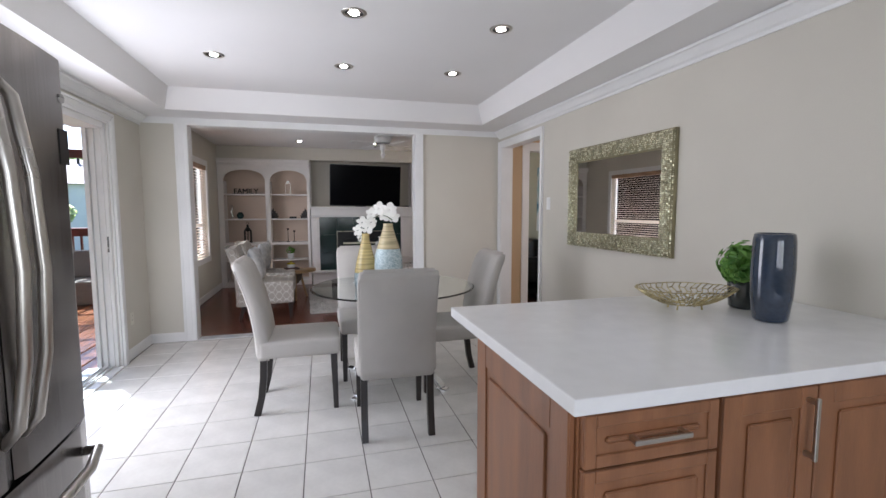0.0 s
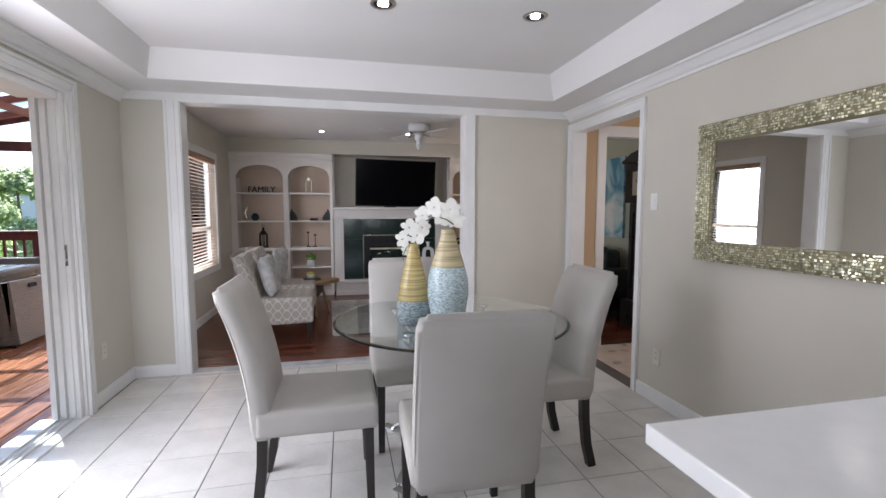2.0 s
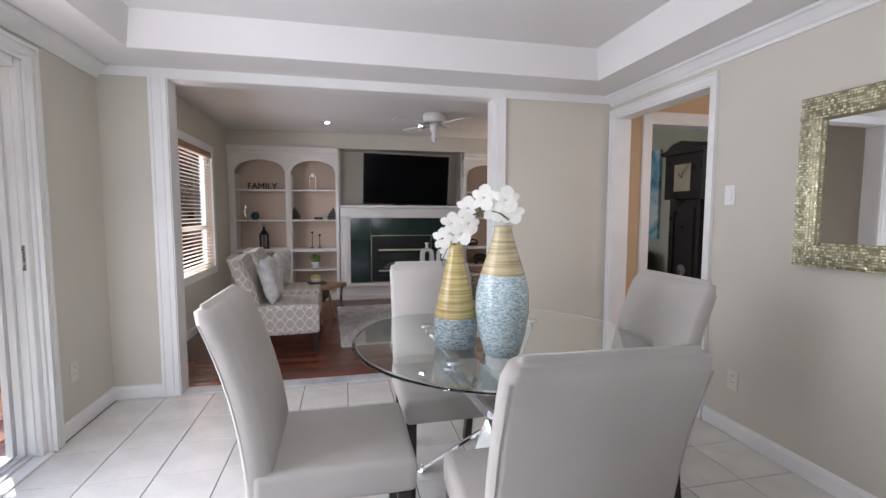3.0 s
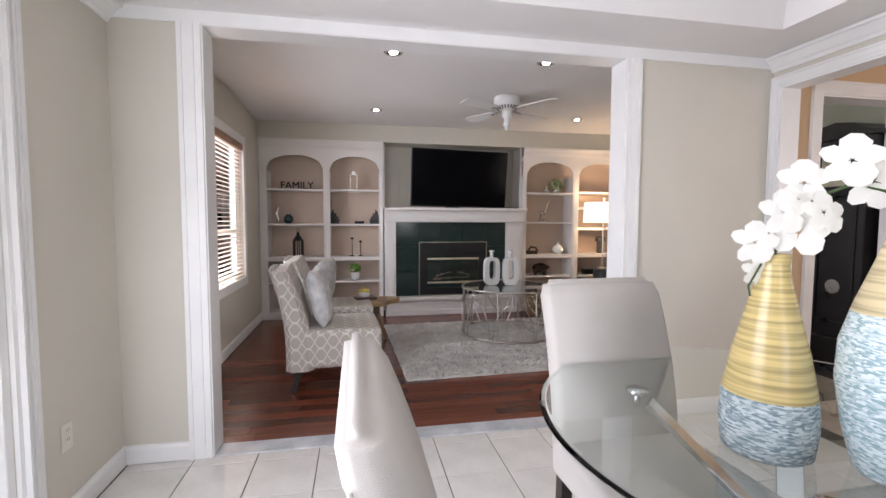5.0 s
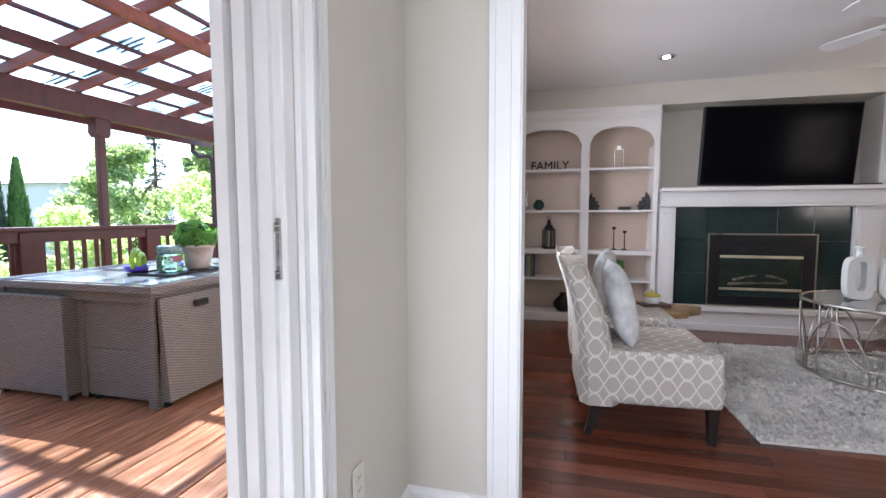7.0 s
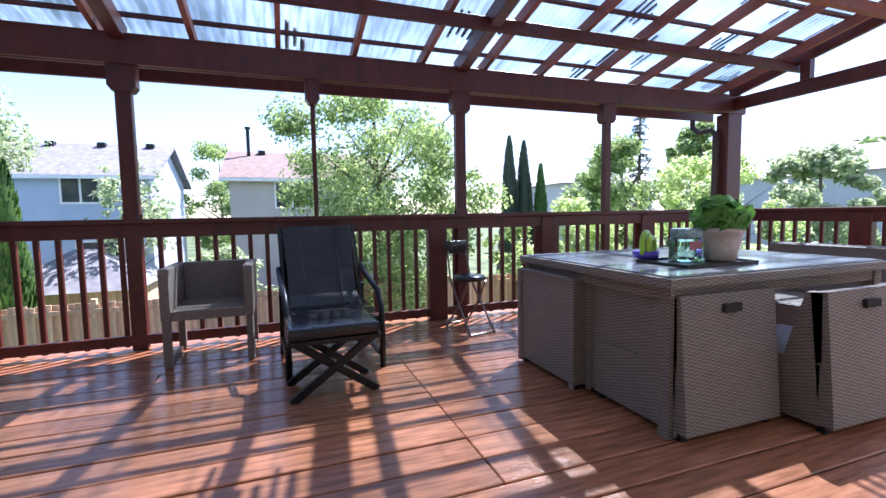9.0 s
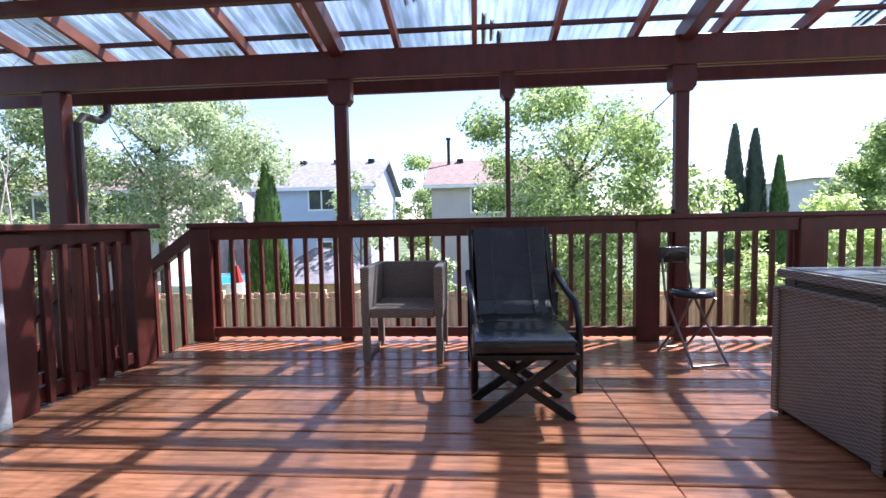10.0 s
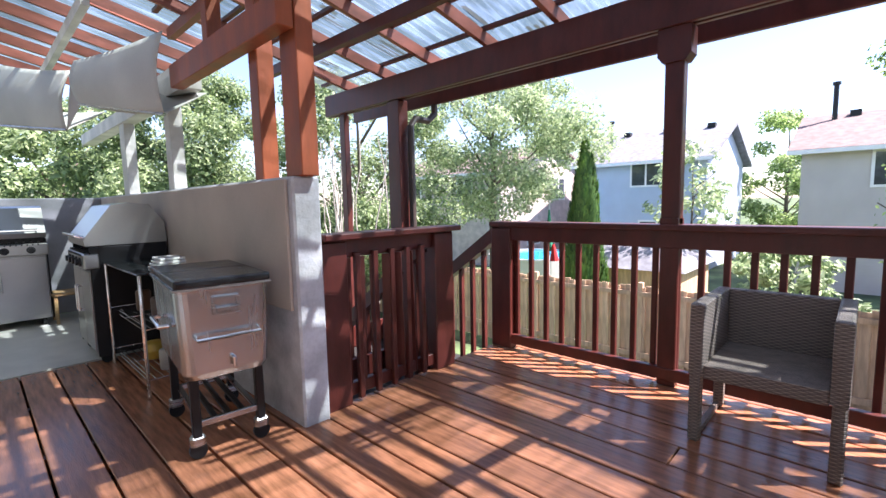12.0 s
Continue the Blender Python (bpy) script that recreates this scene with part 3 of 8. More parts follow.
def lay_floors():
    me = piece_mesh("tile", 0.3015, 0.3165, 0.012, 0.0012, M_TILE)
    cuts = {}
    x = 0.314 - 6 * 0.3095
    while x < XR:
        y = 3.10 - 15 * 0.32
        while y < YW:
            x0, x1, y0, y1 = max(x, XL), min(x + 0.3095, XR), max(y, YS), min(y + 0.32, YW)
            if x1 - x0 > 0.02 and y1 - y0 > 0.02 and not (y1 < -1.5):
                key = (round(x1 - x0, 3), round(y1 - y0, 3))
                if key not in cuts:
                    cuts[key] = piece_mesh("tile", key[0] - 0.0045, key[1] - 0.0045, 0.012, 0.0012, M_TILE)
                piece("tile", cuts[key], floor, ((x0 + x1) / 2, (y0 + y1) / 2, 0))
            y += 0.32
        x += 0.3095
    rng = random.Random(5)
    lens = (0.6, 0.9, 1.2, 1.5)
    meshes = {}
    y = YW + 0.132
    while y < YB:
        x = XL - rng.random()
        while x < FX:
            l = rng.choice(lens)
            x0, x1 = max(x, XL), min(x + l, FX)
            if x1 - x0 > 0.03:
                key = round(x1 - x0, 3)
                if key not in meshes:
                    meshes[key] = piece_mesh("plank", key - 0.0015, 0.0895, 0.012, 0.001, M_PLANK)
                piece("plank", meshes[key], floor2, ((x0 + x1) / 2, y + 0.0455, 0))
            x += l
        y += 0.091



# ---- lamps in the ceilings ----
M_BULB = glow("lamp_glow", (1.0, 0.93, 0.82), 14.0)


def downlight(x, y):
    d = thing("downlight", "round recessed ceiling light with a dark rim and a lit bulb", "ceiling light", (x, y, ZC), 0, "recessed ceiling lights")
    bm = NB()
    lathe(bm, [(0.05, -0.002), (0.052, -0.006), (0.066, -0.006), (0.07, -0.001)], 28, cap=False)
    part("trim_ring", bm, M_NICKEL, d, smooth=True)
    bm = NB()
    lathe(bm, [(0.052, -0.004), (0.036, -0.0015), (0.03, -0.001)], 28, cap=False)
    part("baffle", bm, M_BLACK, d)
    bm = NB()
    lathe(bm, [(0.026, -0.001), (0.026, -0.006), (0.014, -0.010)], 20)
    part("bulb", bm, M_BULB, d)
    return d


d0 = downlight(-0.27, 3.63)
for x, y in ((0.62, 3.66), (1.47, 3.63), (0.63, 2.70), (1.5, 2.70), (-0.27, 2.7), (0.17, 5.95), (1.32, 5.93), (0.12, 7.66), (1.31, 7.63), (2.47, 7.65), (2.47, 5.93)):
    copy_thing(d0, pose(x, y, ZC))

# ---- fridge ----
fr = thing("refrigerator", "dark brushed steel french door refrigerator with curved handles", "refrigerator", (-0.30, 0.94, 0))
bm = NB()
box(bm, -0.90, 0, 0.02, -0.07, 0.765, 1.76, 0.006)
part("body", bm, M_STEELD, fr)


def bowed(bm, y0, y1, z0, z1, d=0.022):
    n, rows = 10, []
    for k in range(n + 1):
        y = y0 + (y1 - y0) * k / n
        u = (y - 0.38) / 0.38
        e = min(1.0, (0.5 - abs(k / n - 0.5)) * 14)
        rows.append((d * (1 - u * u) - 0.012 * (1 - e) ** 2, y))
    prism(bm, [(-0.065, y0)] + [(x, y) for x, y in rows] + [(-0.065, y1)], z0, z1)


bm = NB()
bowed(bm, 0.384, 0.765, 0.70, 1.77)
dr = part("door", bm, M_STEELD, fr)
for nm, par, pts in (("handle", dr, (0.43, 0.78, 1.62)),):
    bm = NB()
    tube(bm, [(0.015, 0.415, 0.80), (0.05, 0.415, 0.84), (0.075, 0.42, 1.0), (0.085, 0.42, 1.2), (0.075, 0.42, 1.42), (0.05, 0.415, 1.60), (0.015, 0.415, 1.64)], 0.014, 10)
    part(nm, bm, M_NICKEL, par, "curved steel bar handle", smooth=True)
bm = NB()
box(bm, 0.0075, 0.690, 1.47, 0.010, 0.735, 1.57)
part("badge", bm, M_BLACK, dr, "small dark energy badge")
bm = NB()
lathe(bm, [(0.013, 0), (0.013, 0.003)], 20)
bmesh.ops.transform(bm, matrix=pose(0.006, 0.72, 1.66, 0, 90, 0), verts=bm.verts[:])
part("emblem", bm, M_STEEL, dr, "round maker's emblem")
bm = NB()
bowed(bm, 0.0, 0.378, 0.70, 1.77)
dl = part("door", bm, M_STEELD, fr)
bm = NB()
tube(bm, [(0.015, 0.345, 0.80), (0.05, 0.345, 0.84), (0.075, 0.34, 1.0), (0.085, 0.34, 1.2), (0.075, 0.34, 1.42), (0.05, 0.345, 1.60), (0.015, 0.345, 1.64)], 0.014, 10)
part("handle", bm, M_NICKEL, dl, "curved steel bar handle", smooth=True)
bm = NB()
bowed(bm, 0.0, 0.765, 0.08, 0.69)
dz = part("freezer_drawer", bm, M_STEELD, fr)
bm = NB()
tube(bm, [(0.0, 0.06, 0.60), (0.05, 0.07, 0.61), (0.085, 0.2, 0.615), (0.095, 0.38, 0.62), (0.085, 0.56, 0.615), (0.05, 0.69, 0.61), (0.0, 0.70, 0.60)], 0.014, 10)
part("handle", bm, M_NICKEL, dz, "curved steel bar handle", smooth=True)

# ---- peninsula ----
bm = NB()
box(bm, 0.955, 0.925, 0.88, XR - 0.003, 1.905, 0.92, 0.004, seg=2)
solid("countertop", bm, M_QUARTZ, "thick white speckled quartz worktop of the peninsula", "countertop")


def panel_front(parent, name, x0, x1, z0, z1, y, d=0.02, w=0.055, m=None):
    """A raised panel door front in the xz plane, standing out to y - d: a slab with its stiles, rails and raised field."""
    def piece_of(nm, q, bevel, under):
        bm = NB()
        box(bm, *q, bevel)
        if m is not None:
            bmesh.ops.transform(bm, matrix=m, verts=bm.verts[:])
            bmesh.ops.reverse_faces(bm, faces=bm.faces[:])
        return part(nm, bm, M_CABWOOD, under)

    slab = piece_of(name, (x0, y - d, z0, x1, y, z1), 0.002, parent)
    for nm, q in (("stile", (x0, z0, x0 + w, z1)), ("stile", (x1 - w, z0, x1, z1)), ("rail", (x0 + w, z0, x1 - w, z0 + w)), ("rail", (x0 + w, z1 - w, x1 - w, z1))):
        piece_of(nm, (q[0], y - d - 0.006, q[1], q[2], y - d + 0.001, q[3]), 0.0025, slab)
    if x1 - x0 > 3 * w and z1 - z0 > 3 * w:
        piece_of("raised_field", (x0 + w + 0.025, y - d - 0.006, z0 + w + 0.025, x1 - w - 0.025, y - d + 0.001, z1 - w - 0.025), 0.006, slab)
    return slab


def bow_handle(bm, a, b, out=0.032):
    a, b = Vector(a), Vector(b)
    o = Vector((0, -out, 0))
    d = (b - a).normalized() * 0.012
    bar(bm, a + o, b + o, 0.012, 0.010, (0, 1, 0), 0.002)
    bar(bm, a + d, a + d + o, 0.012, 0.012, (1, 0, 0.1))
    bar(bm, b - d, b - d + o, 0.012, 0.012, (1, 0, 0.1))


CY = 0.96
cab = thing("peninsula_cabinet", "cherry wood cabinet with a drawer column and a raised side panel", "kitchen cabinet", (0, 0, 0))
bm = NB()
box(bm, 0.985, CY, 0.09, 1.37, 1.60, 0.88, 0.001)
box(bm, 1.02, CY + 0.06, 0, 1.37, 1.56, 0.09)
part("body", bm, M_CABWOOD, cab)
mp = Matrix(((0, 1, 0, 0), (1, 0, 0, 0), (0, 0, 1, 0), (0, 0, 0, 1)))
panel_front(cab, "side_panel", CY + 0.01, 1.595, 0.02, 0.875, 0.985, 0.012, 0.085, mp)
for z0, z1 in ((0.745, 0.872), (0.43, 0.738), (0.10, 0.423)):
    dw = panel_front(cab, "drawer", 0.99, 1.365, z0, z1, CY, 0.02, 0.03)
    bm = NB()
    bow_handle(bm, (1.10, CY - 0.02, (z0 + z1) / 2), (1.26, CY - 0.02, (z0 + z1) / 2))
    part("handle", bm, M_NICKEL, dw, "brushed nickel bar handle")
cab2 = thing("base_cabinet", "cherry wood base cabinet with two raised panel doors", "kitchen cabinet", (0, 0, 0))
bm = NB()
box(bm, 1.375, CY, 0.09, 2.46, 1.60, 0.88, 0.001)
box(bm, 1.375, CY + 0.06, 0, 2.46, 1.56, 0.09)
part("body", bm, M_CABWOOD, cab2)
for x0, x1, hx in ((1.38, 1.69, 1.655), (1.695, 2.06, 1.73), (2.065, 2.45, 2.10)):
    dw = panel_front(cab2, "door", x0, x1, 0.10, 0.872, CY)
    if hx != 1.73:
        bm = NB()
        bow_handle(bm, (hx, CY - 0.02, 0.68), (hx, CY - 0.02, 0.85))
        part("handle", bm, M_NICKEL, dw, "brushed nickel bar handle")
stool = thing("counter_stool", "dark round seated stool tucked under the worktop", "stool", (1.47, 1.99, 0))
bm = NB()
lathe(bm, [(0.15, 0.47), (0.17, 0.49), (0.17, 0.55), (0.15, 0.575), (0.05, 0.58)], 28)
part("seat", bm, M_LEATHER, stool, smooth=True)
for k in range(4):
    bm = NB()
    a = math.pi / 4 + k * math.pi / 2
    tube(bm, [(0.10 * math.cos(a), 0.10 * math.sin(a), 0.48), (0.17 * math.cos(a), 0.17 * math.sin(a), 0.0)], 0.013)
    part("leg", bm, M_BLACK, stool)

# bowl, vase and plant on the worktop
M_GOLD = mat("antique_gold", (0.55, 0.47, 0.26), 0.3, metal=1.0, var=0.12, scale=30, bump=0.3)
bowl = thing("lattice_bowl", "oval gold openwork metal bowl standing on the white worktop", "bowl", (1.885, 1.60, 0.92), -12)


def bowl_pt(u, v):
    r = 0.055 + 0.165 * v
    return Vector((0.95 * r * math.cos(u), 0.62 * r * math.sin(u), 0.022 + 0.070 * v ** 1.7))


bm = NB()
rb = random.Random(4)
rows, cols = 7, 44
grid = [[bowl_pt(2 * math.pi * (c + (0.5 if r % 2 else 0) + rb.uniform(-.18, .18)) / cols, min(1, max(0, (r + rb.uniform(-.15, .15)) / (rows - 1)))) for c in range(cols)] for r in range(rows)]
for r in range(rows):
    for c in range(cols):
        if r in (0, rows - 1) or (r + c) % 2:
            tube(bm, [grid[r][c], grid[r][(c + 1) % cols]], 0.0022, 5)
        if r < rows - 1:
            tube(bm, [grid[r][c], grid[r + 1][c]], 0.0022, 5)
part("lattice", bm, M_GOLD, bowl)
for a in (0.6, 2.5, 3.9, 5.6):
    bm = NB()
    p = bowl_pt(a, 0.1)
    tube(bm, [p, (p.x * 1.05, p.y * 1.05, 0.004)], 0.004, 6)
    part("foot", bm, M_GOLD, bowl)
M_NAVY = mat("navy_glaze", (0.018, 0.032, 0.060), 0.08, var=0.3, scale=5, color2=(0.03, 0.045, 0.07), coat=0.6)
bm = NB()
lathe(bm, [(0.050, 0.0), (0.058, 0.01), (0.068, 0.10), (0.071, 0.2), (0.068, 0.30), (0.064, 0.325), (0.060, 0.328), (0.058, 0.30), (0.062, 0.2), (0.045, 0.02)], 40)
solid("vase", bm, M_NAVY, "tall glossy navy blue ceramic vase on the white worktop", "vase", at=(2.045, 1.36, 0.92), smooth=True)


def leaf_ball(bm, rng, n, rad, size, squash=0.8, up=0.0):
    for _ in range(n):
        v = Vector((rng.gauss(0, 1), rng.gauss(0, 1), rng.gauss(0, 1))).normalized()
        c = Vector((v.x * rad, v.y * rad, v.z * rad * squash + up)) * rng.uniform(0.75, 1.0)
        t = v.orthogonal().normalized()
        t = Matrix.Rotation(rng.uniform(0, 6.28), 3, v) @ t
        w = v.cross(t)
        s = size * rng.uniform(0.7, 1.3)
        v = v * 0.5 * s
        q = [c - t * s, c + w * s * 0.55 + v * 0.6, c + t * s + v * 0.2, c - w * s * 0.55 + v * 0.6]
        vs = [bm.verts.new(p) for p in q]
        bm.faces.new(vs)


M_HERB = leaf_mat("leaves_herb", (0.05, 0.17, 0.02), (0.16, 0.34, 0.06), 0.2)
pl = thing("potted_herb", "bushy green plant in a dark glass pot on the worktop", "potted plant", (2.15, 1.56, 0.92))
M_SMOKE = mat("smoked_glass_pot", (0.05, 0.06, 0.06), 0.08, var=0.2, coat=0.5)
bm = NB()
lathe(bm, [(0.05, 0), (0.058, 0.01), (0.066, 0.13), (0.062, 0.13), (0.052, 0.03)], 28)
part("pot", bm, M_SMOKE, pl, smooth=True)
bm = NB()
rb = random.Random(8)
leaf_ball(bm, rb, 420, 0.105, 0.022, 0.8, 0.20)
leaf_ball(bm, rb, 200, 0.07, 0.022, 0.8, 0.22)
part("foliage", bm, M_HERB, pl)

# ---- mirror ----
MY0, MY1, MZ0, MZ1, MW = 2.32, 3.46, 1.04, 1.82, 0.115
mir = thing("wall_mirror", "rectangular mirror in a wide gold and grey mosaic frame", "mirror")
mir.matrix_basis = pose(XR, MY0, 0, 0, 0, 1.3) @ pose(0, -MY0, 0)
bm = NB()
box(bm, -0.012, MY0 + MW - 0.01, MZ0 + MW - 0.01, -0.003, MY1 - MW + 0.01, MZ1 - MW + 0.01)
part("mirror_glass", bm, M_MIRROR, mir)
bm = NB()
prof = [(0, 0.0), (0, 0.022), (0.02, 0.034), (0.06, 0.038), (0.10, 0.026), (MW, 0.013), (MW, 0.0)]


def mitred(bm, y0, y1, z0, z1, prof):
    rings = []
    for yy, zz, sy, sz in ((y0, z0, 1, 1), (y1, z0, -1, 1), (y1, z1, -1, -1), (y0, z1, 1, -1)):
        rings.append([bm.verts.new((-d, yy + sy * w, zz + sz * w)) for w, d in prof])
    for k in range(4):
        a, b = rings[k], rings[(k + 1) % 4]
        for i in range(len(prof) - 1):
            bm.faces.new((a[i], b[i], b[i + 1], a[i + 1]))


mitred(bm, MY0, MY1, MZ0, MZ1, prof)
M_FRAMEBASE = mat("frame_base", (0.34, 0.31, 0.19), 0.35, metal=0.6)
part("frame", bm, M_FRAMEBASE, mir)
M_MOSAIC = mat("mosaic_gold", (0.66, 0.64, 0.46), 0.28, metal=0.85, var=0.12, scale=40, island=0.35, bump=0.3)
bm = NB()
rb = random.Random(2)


def frame_depth(w):
    for (a, d), (b, e) in zip(prof[1:], prof[2:]):
        if a <= w <= b and b > a:
            return d + (e - d) * (w - a) / (b - a)
    return 0.02


def chip(bm, y, z, wd, s, t, tilt):
    d = frame_depth(wd) + 0.0015
    v = [bm.verts.new((-d - tilt * k, y + dy * s, z + dz * t)) for dy, dz, k in ((-1, -1, 0), (1, -1, 1), (1, 1, 1), (-1, 1, 0))]
    bm.faces.new(v)


st = 0.0125
ny, nz = int((MY1 - MY0) / st), int((MZ1 - MZ0) / st)
for i in range(ny):
    for j in range(nz):
        y, z = MY0 + st * (i + 0.5), MZ0 + st * (j + 0.5)
        w = min(y - MY0, MY1 - y, z - MZ0, MZ1 - z)
        if 0.004 < w < MW - 0.006 and rb.random() < 0.8:
            chip(bm, y, z, w, st * rb.uniform(0.32, 0.5), st * rb.uniform(0.25, 0.46), rb.uniform(-0.001, 0.002))
part("mosaic", bm, M_MOSAIC, mir, "small gold and silver mosaic chips")

M_PLATE = mat("switch_plastic", (0.72, 0.69, 0.60), 0.4, var=0.02)


def plate(name, label, at, axis, switch):
    t = thing(name, label, "switch" if switch else "outlet", at, {"E": 0, "W": 180}[axis])
    bm = NB()
    box(bm, -0.007, -0.035, -0.057, -0.001, 0.035, 0.057, 0.003)
    part("plate", bm, M_PLATE if not switch else M_TRIM, t)
    bm = NB()
    if switch:
        box(bm, -0.011, -0.016, -0.033, -0.006, 0.016, 0.033, 0.002)
        part("rocker", bm, M_TRIM, t)
    else:
        for z in (-0.027, 0.011):
            box(bm, -0.009, -0.015, z, -0.006, 0.015, z + 0.026, 0.002)
        part("socket", bm, M_PLATE, t)
        for z in (-0.027, 0.011):
            for y in (-0.007, 0.005):
                bm = NB()
                box(bm, -0.0095, y, z + 0.010, -0.0088, y + 0.002, z + 0.020)
                part("slot", bm, M_BLACK, t)
    return t


plate("light_switch", "white light switch plate beside the hall doorway", (XR, 3.885, 1.39), "E", True)
plate("wall_outlet", "small cream wall outlet near the floor under the switch", (XR, 3.80, 0.33), "E", False)
plate("wall_outlet", "cream wall outlet on the beige wall beside the sliding door", (XL, 4.66, 0.36), "W", False)
p = plate("light_switch", "white light switch plate on the peach hall wall", (3.92, YW, 1.32), "E", True)
p.rotation_euler = Euler((0, 0, math.pi / 2))

# ---- dining set ----


def dining_chair():
    c = thing("dining_chair", "beige linen parsons dining chair with dark wooden legs", "chair", (0, 0, 0), 0, "chairs round the glass table")
    bm = NB()
    box(bm, -0.235, -0.24, 0.375, 0.235, 0.27, 0.49, 0.028, seg=3)
    part("seat", bm, M_FABRIC, c, smooth=True)
    # curved back
    prof = []
    n = 12
    for k in range(n + 1):
        t = k / n
        z = 0.36 + 0.655 * t
        y = -0.215 - 0.02 * t - 0.13 * t ** 2.2
        prof.append((y, z, 0.088 - 0.014 * t))
    bm = NB()
    rows = []
    for i, (y, z, th) in enumerate(prof):
        e = 0.012 if i in (0, n) else 0.0
        w = 0.225 - e
        h = th / 2 - e
        r = 0.016
        rows.append([bm.verts.new((px, y + py, z)) for px, py in ((-w + r, -h), (w - r, -h), (w, -h + r), (w, h - r), (w - r, h), (-w + r, h), (-w, h - r), (-w, -h + r))])
    for a, b in zip(rows, rows[1:]):
        for k in range(8):
            bm.faces.new((a[k], a[(k + 1) % 8], b[(k + 1) % 8], b[k]))
    bm.faces.new(rows[0][::-1])
    bm.faces.new(rows[-1])
    top = [e for e in bm.edges if all(v in rows[-1] for v in e.verts)]
    bmesh.ops.bevel(bm, geom=top, offset=0.018, segments=3, affect="EDGES")
    part("backrest", bm, M_FABRIC, c, smooth=True)
    for s in (-1, 1):
        bm = NB()
        tube(bm, [(s * 0.222, prof[k][0] - 0.03, prof[k][1]) for k in range(2, n)], 0.0022, 5)
        part("piping", bm, M_FABRIC, c)
    for sx in (-1, 1):
        bm = NB()
        box(bm, sx * 0.205 - 0.022, 0.205, 0.0, sx * 0.205 + 0.022, 0.249, 0.378, 0.003)
        for v in bm.verts:
            if v.co.z < 0.1:
                v.co.x = sx * 0.205 + (v.co.x - sx * 0.205) * 0.72
                v.co.y = 0.235 + (v.co.y - 0.227) * 0.72
        part("leg", bm, M_DARKLEG, c)
        bm = NB()
        pts = [(-0.215, 0.38), (-0.22, 0.25), (-0.235, 0.12), (-0.265, 0.0)]
        for (ya, za), (yb, zb) in zip(pts, pts[1:]):
            bar(bm, (sx * 0.195, ya, za), (sx * 0.195, yb, zb), 0.038, 0.042, (0, 1, 0))
        part("leg", bm, M_DARKLEG, c)
    return c


c0 = dining_chair()
c0.matrix_basis = pose(0.845, 2.85, 0, 0, 0, -2)
copy_thing(c0, pose(0.26, 3.32, 0, 0, 0, -90))
copy_thing(c0, pose(1.37, 3.40, 0, 0, 0, 91))
copy_thing(c0, pose(0.78, 3.81, 0, 0, 0, 181))

TCX, TCY = 0.96, 3.53
tb = thing("dining_table", "round clear glass dining table on crossed chrome legs", "table", (TCX, TCY, 0))
bm = NB()
lathe(bm, [(0.615, 0.738), (0.628, 0.741), (0.63, 0.744), (0.625, 0.749), (0.612, 0.750)], 96)
part("tabletop", bm, M_GLASS, tb, "clear bevelled glass top")
for k in range(4):
    sx, sy = ((1, 1), (-1, 1), (-1, -1), (1, -1))[k]
    bm = NB()
    z1 = 0.70
    o = 0.02 * (1 if k % 2 else -1)
    bar(bm, (-sx * 0.30 + o, -sy * 0.30, 0.012), (sx * 0.26 + o, sy * 0.26, z1), 0.062, 0.014, (sx, sy, 0), 0.002)
    part("leg", bm, M_CHROME, tb)
    bm = NB()
    box(bm, -0.045, -0.03, 0, 0.045, 0.03, 0.012, 0.003, pose(-sx * 0.31, -sy * 0.31, 0, 0, 0, 45 * sx * sy))
    part("foot", bm, M_CHROME, tb)
    bm = NB()
    tube(bm, [(sx * 0.27, sy * 0.27, 0.69), (sx * 0.27, sy * 0.27, 0.726)], 0.009, 12)
    lathe(bm, [(0.03, 0.726), (0.032, 0.730), (0.03, 0.7375)], 24, sx * 0.27, sy * 0.27)
    part("pad", bm, M_CHROME, tb, "round chrome pad under the glass", smooth=True)
bm = NB()
tube(bm, [(0, 0, 0.30), (0, 0, 0.42)], 0.03, 16)
part("hub", bm, M_CHROME, tb)


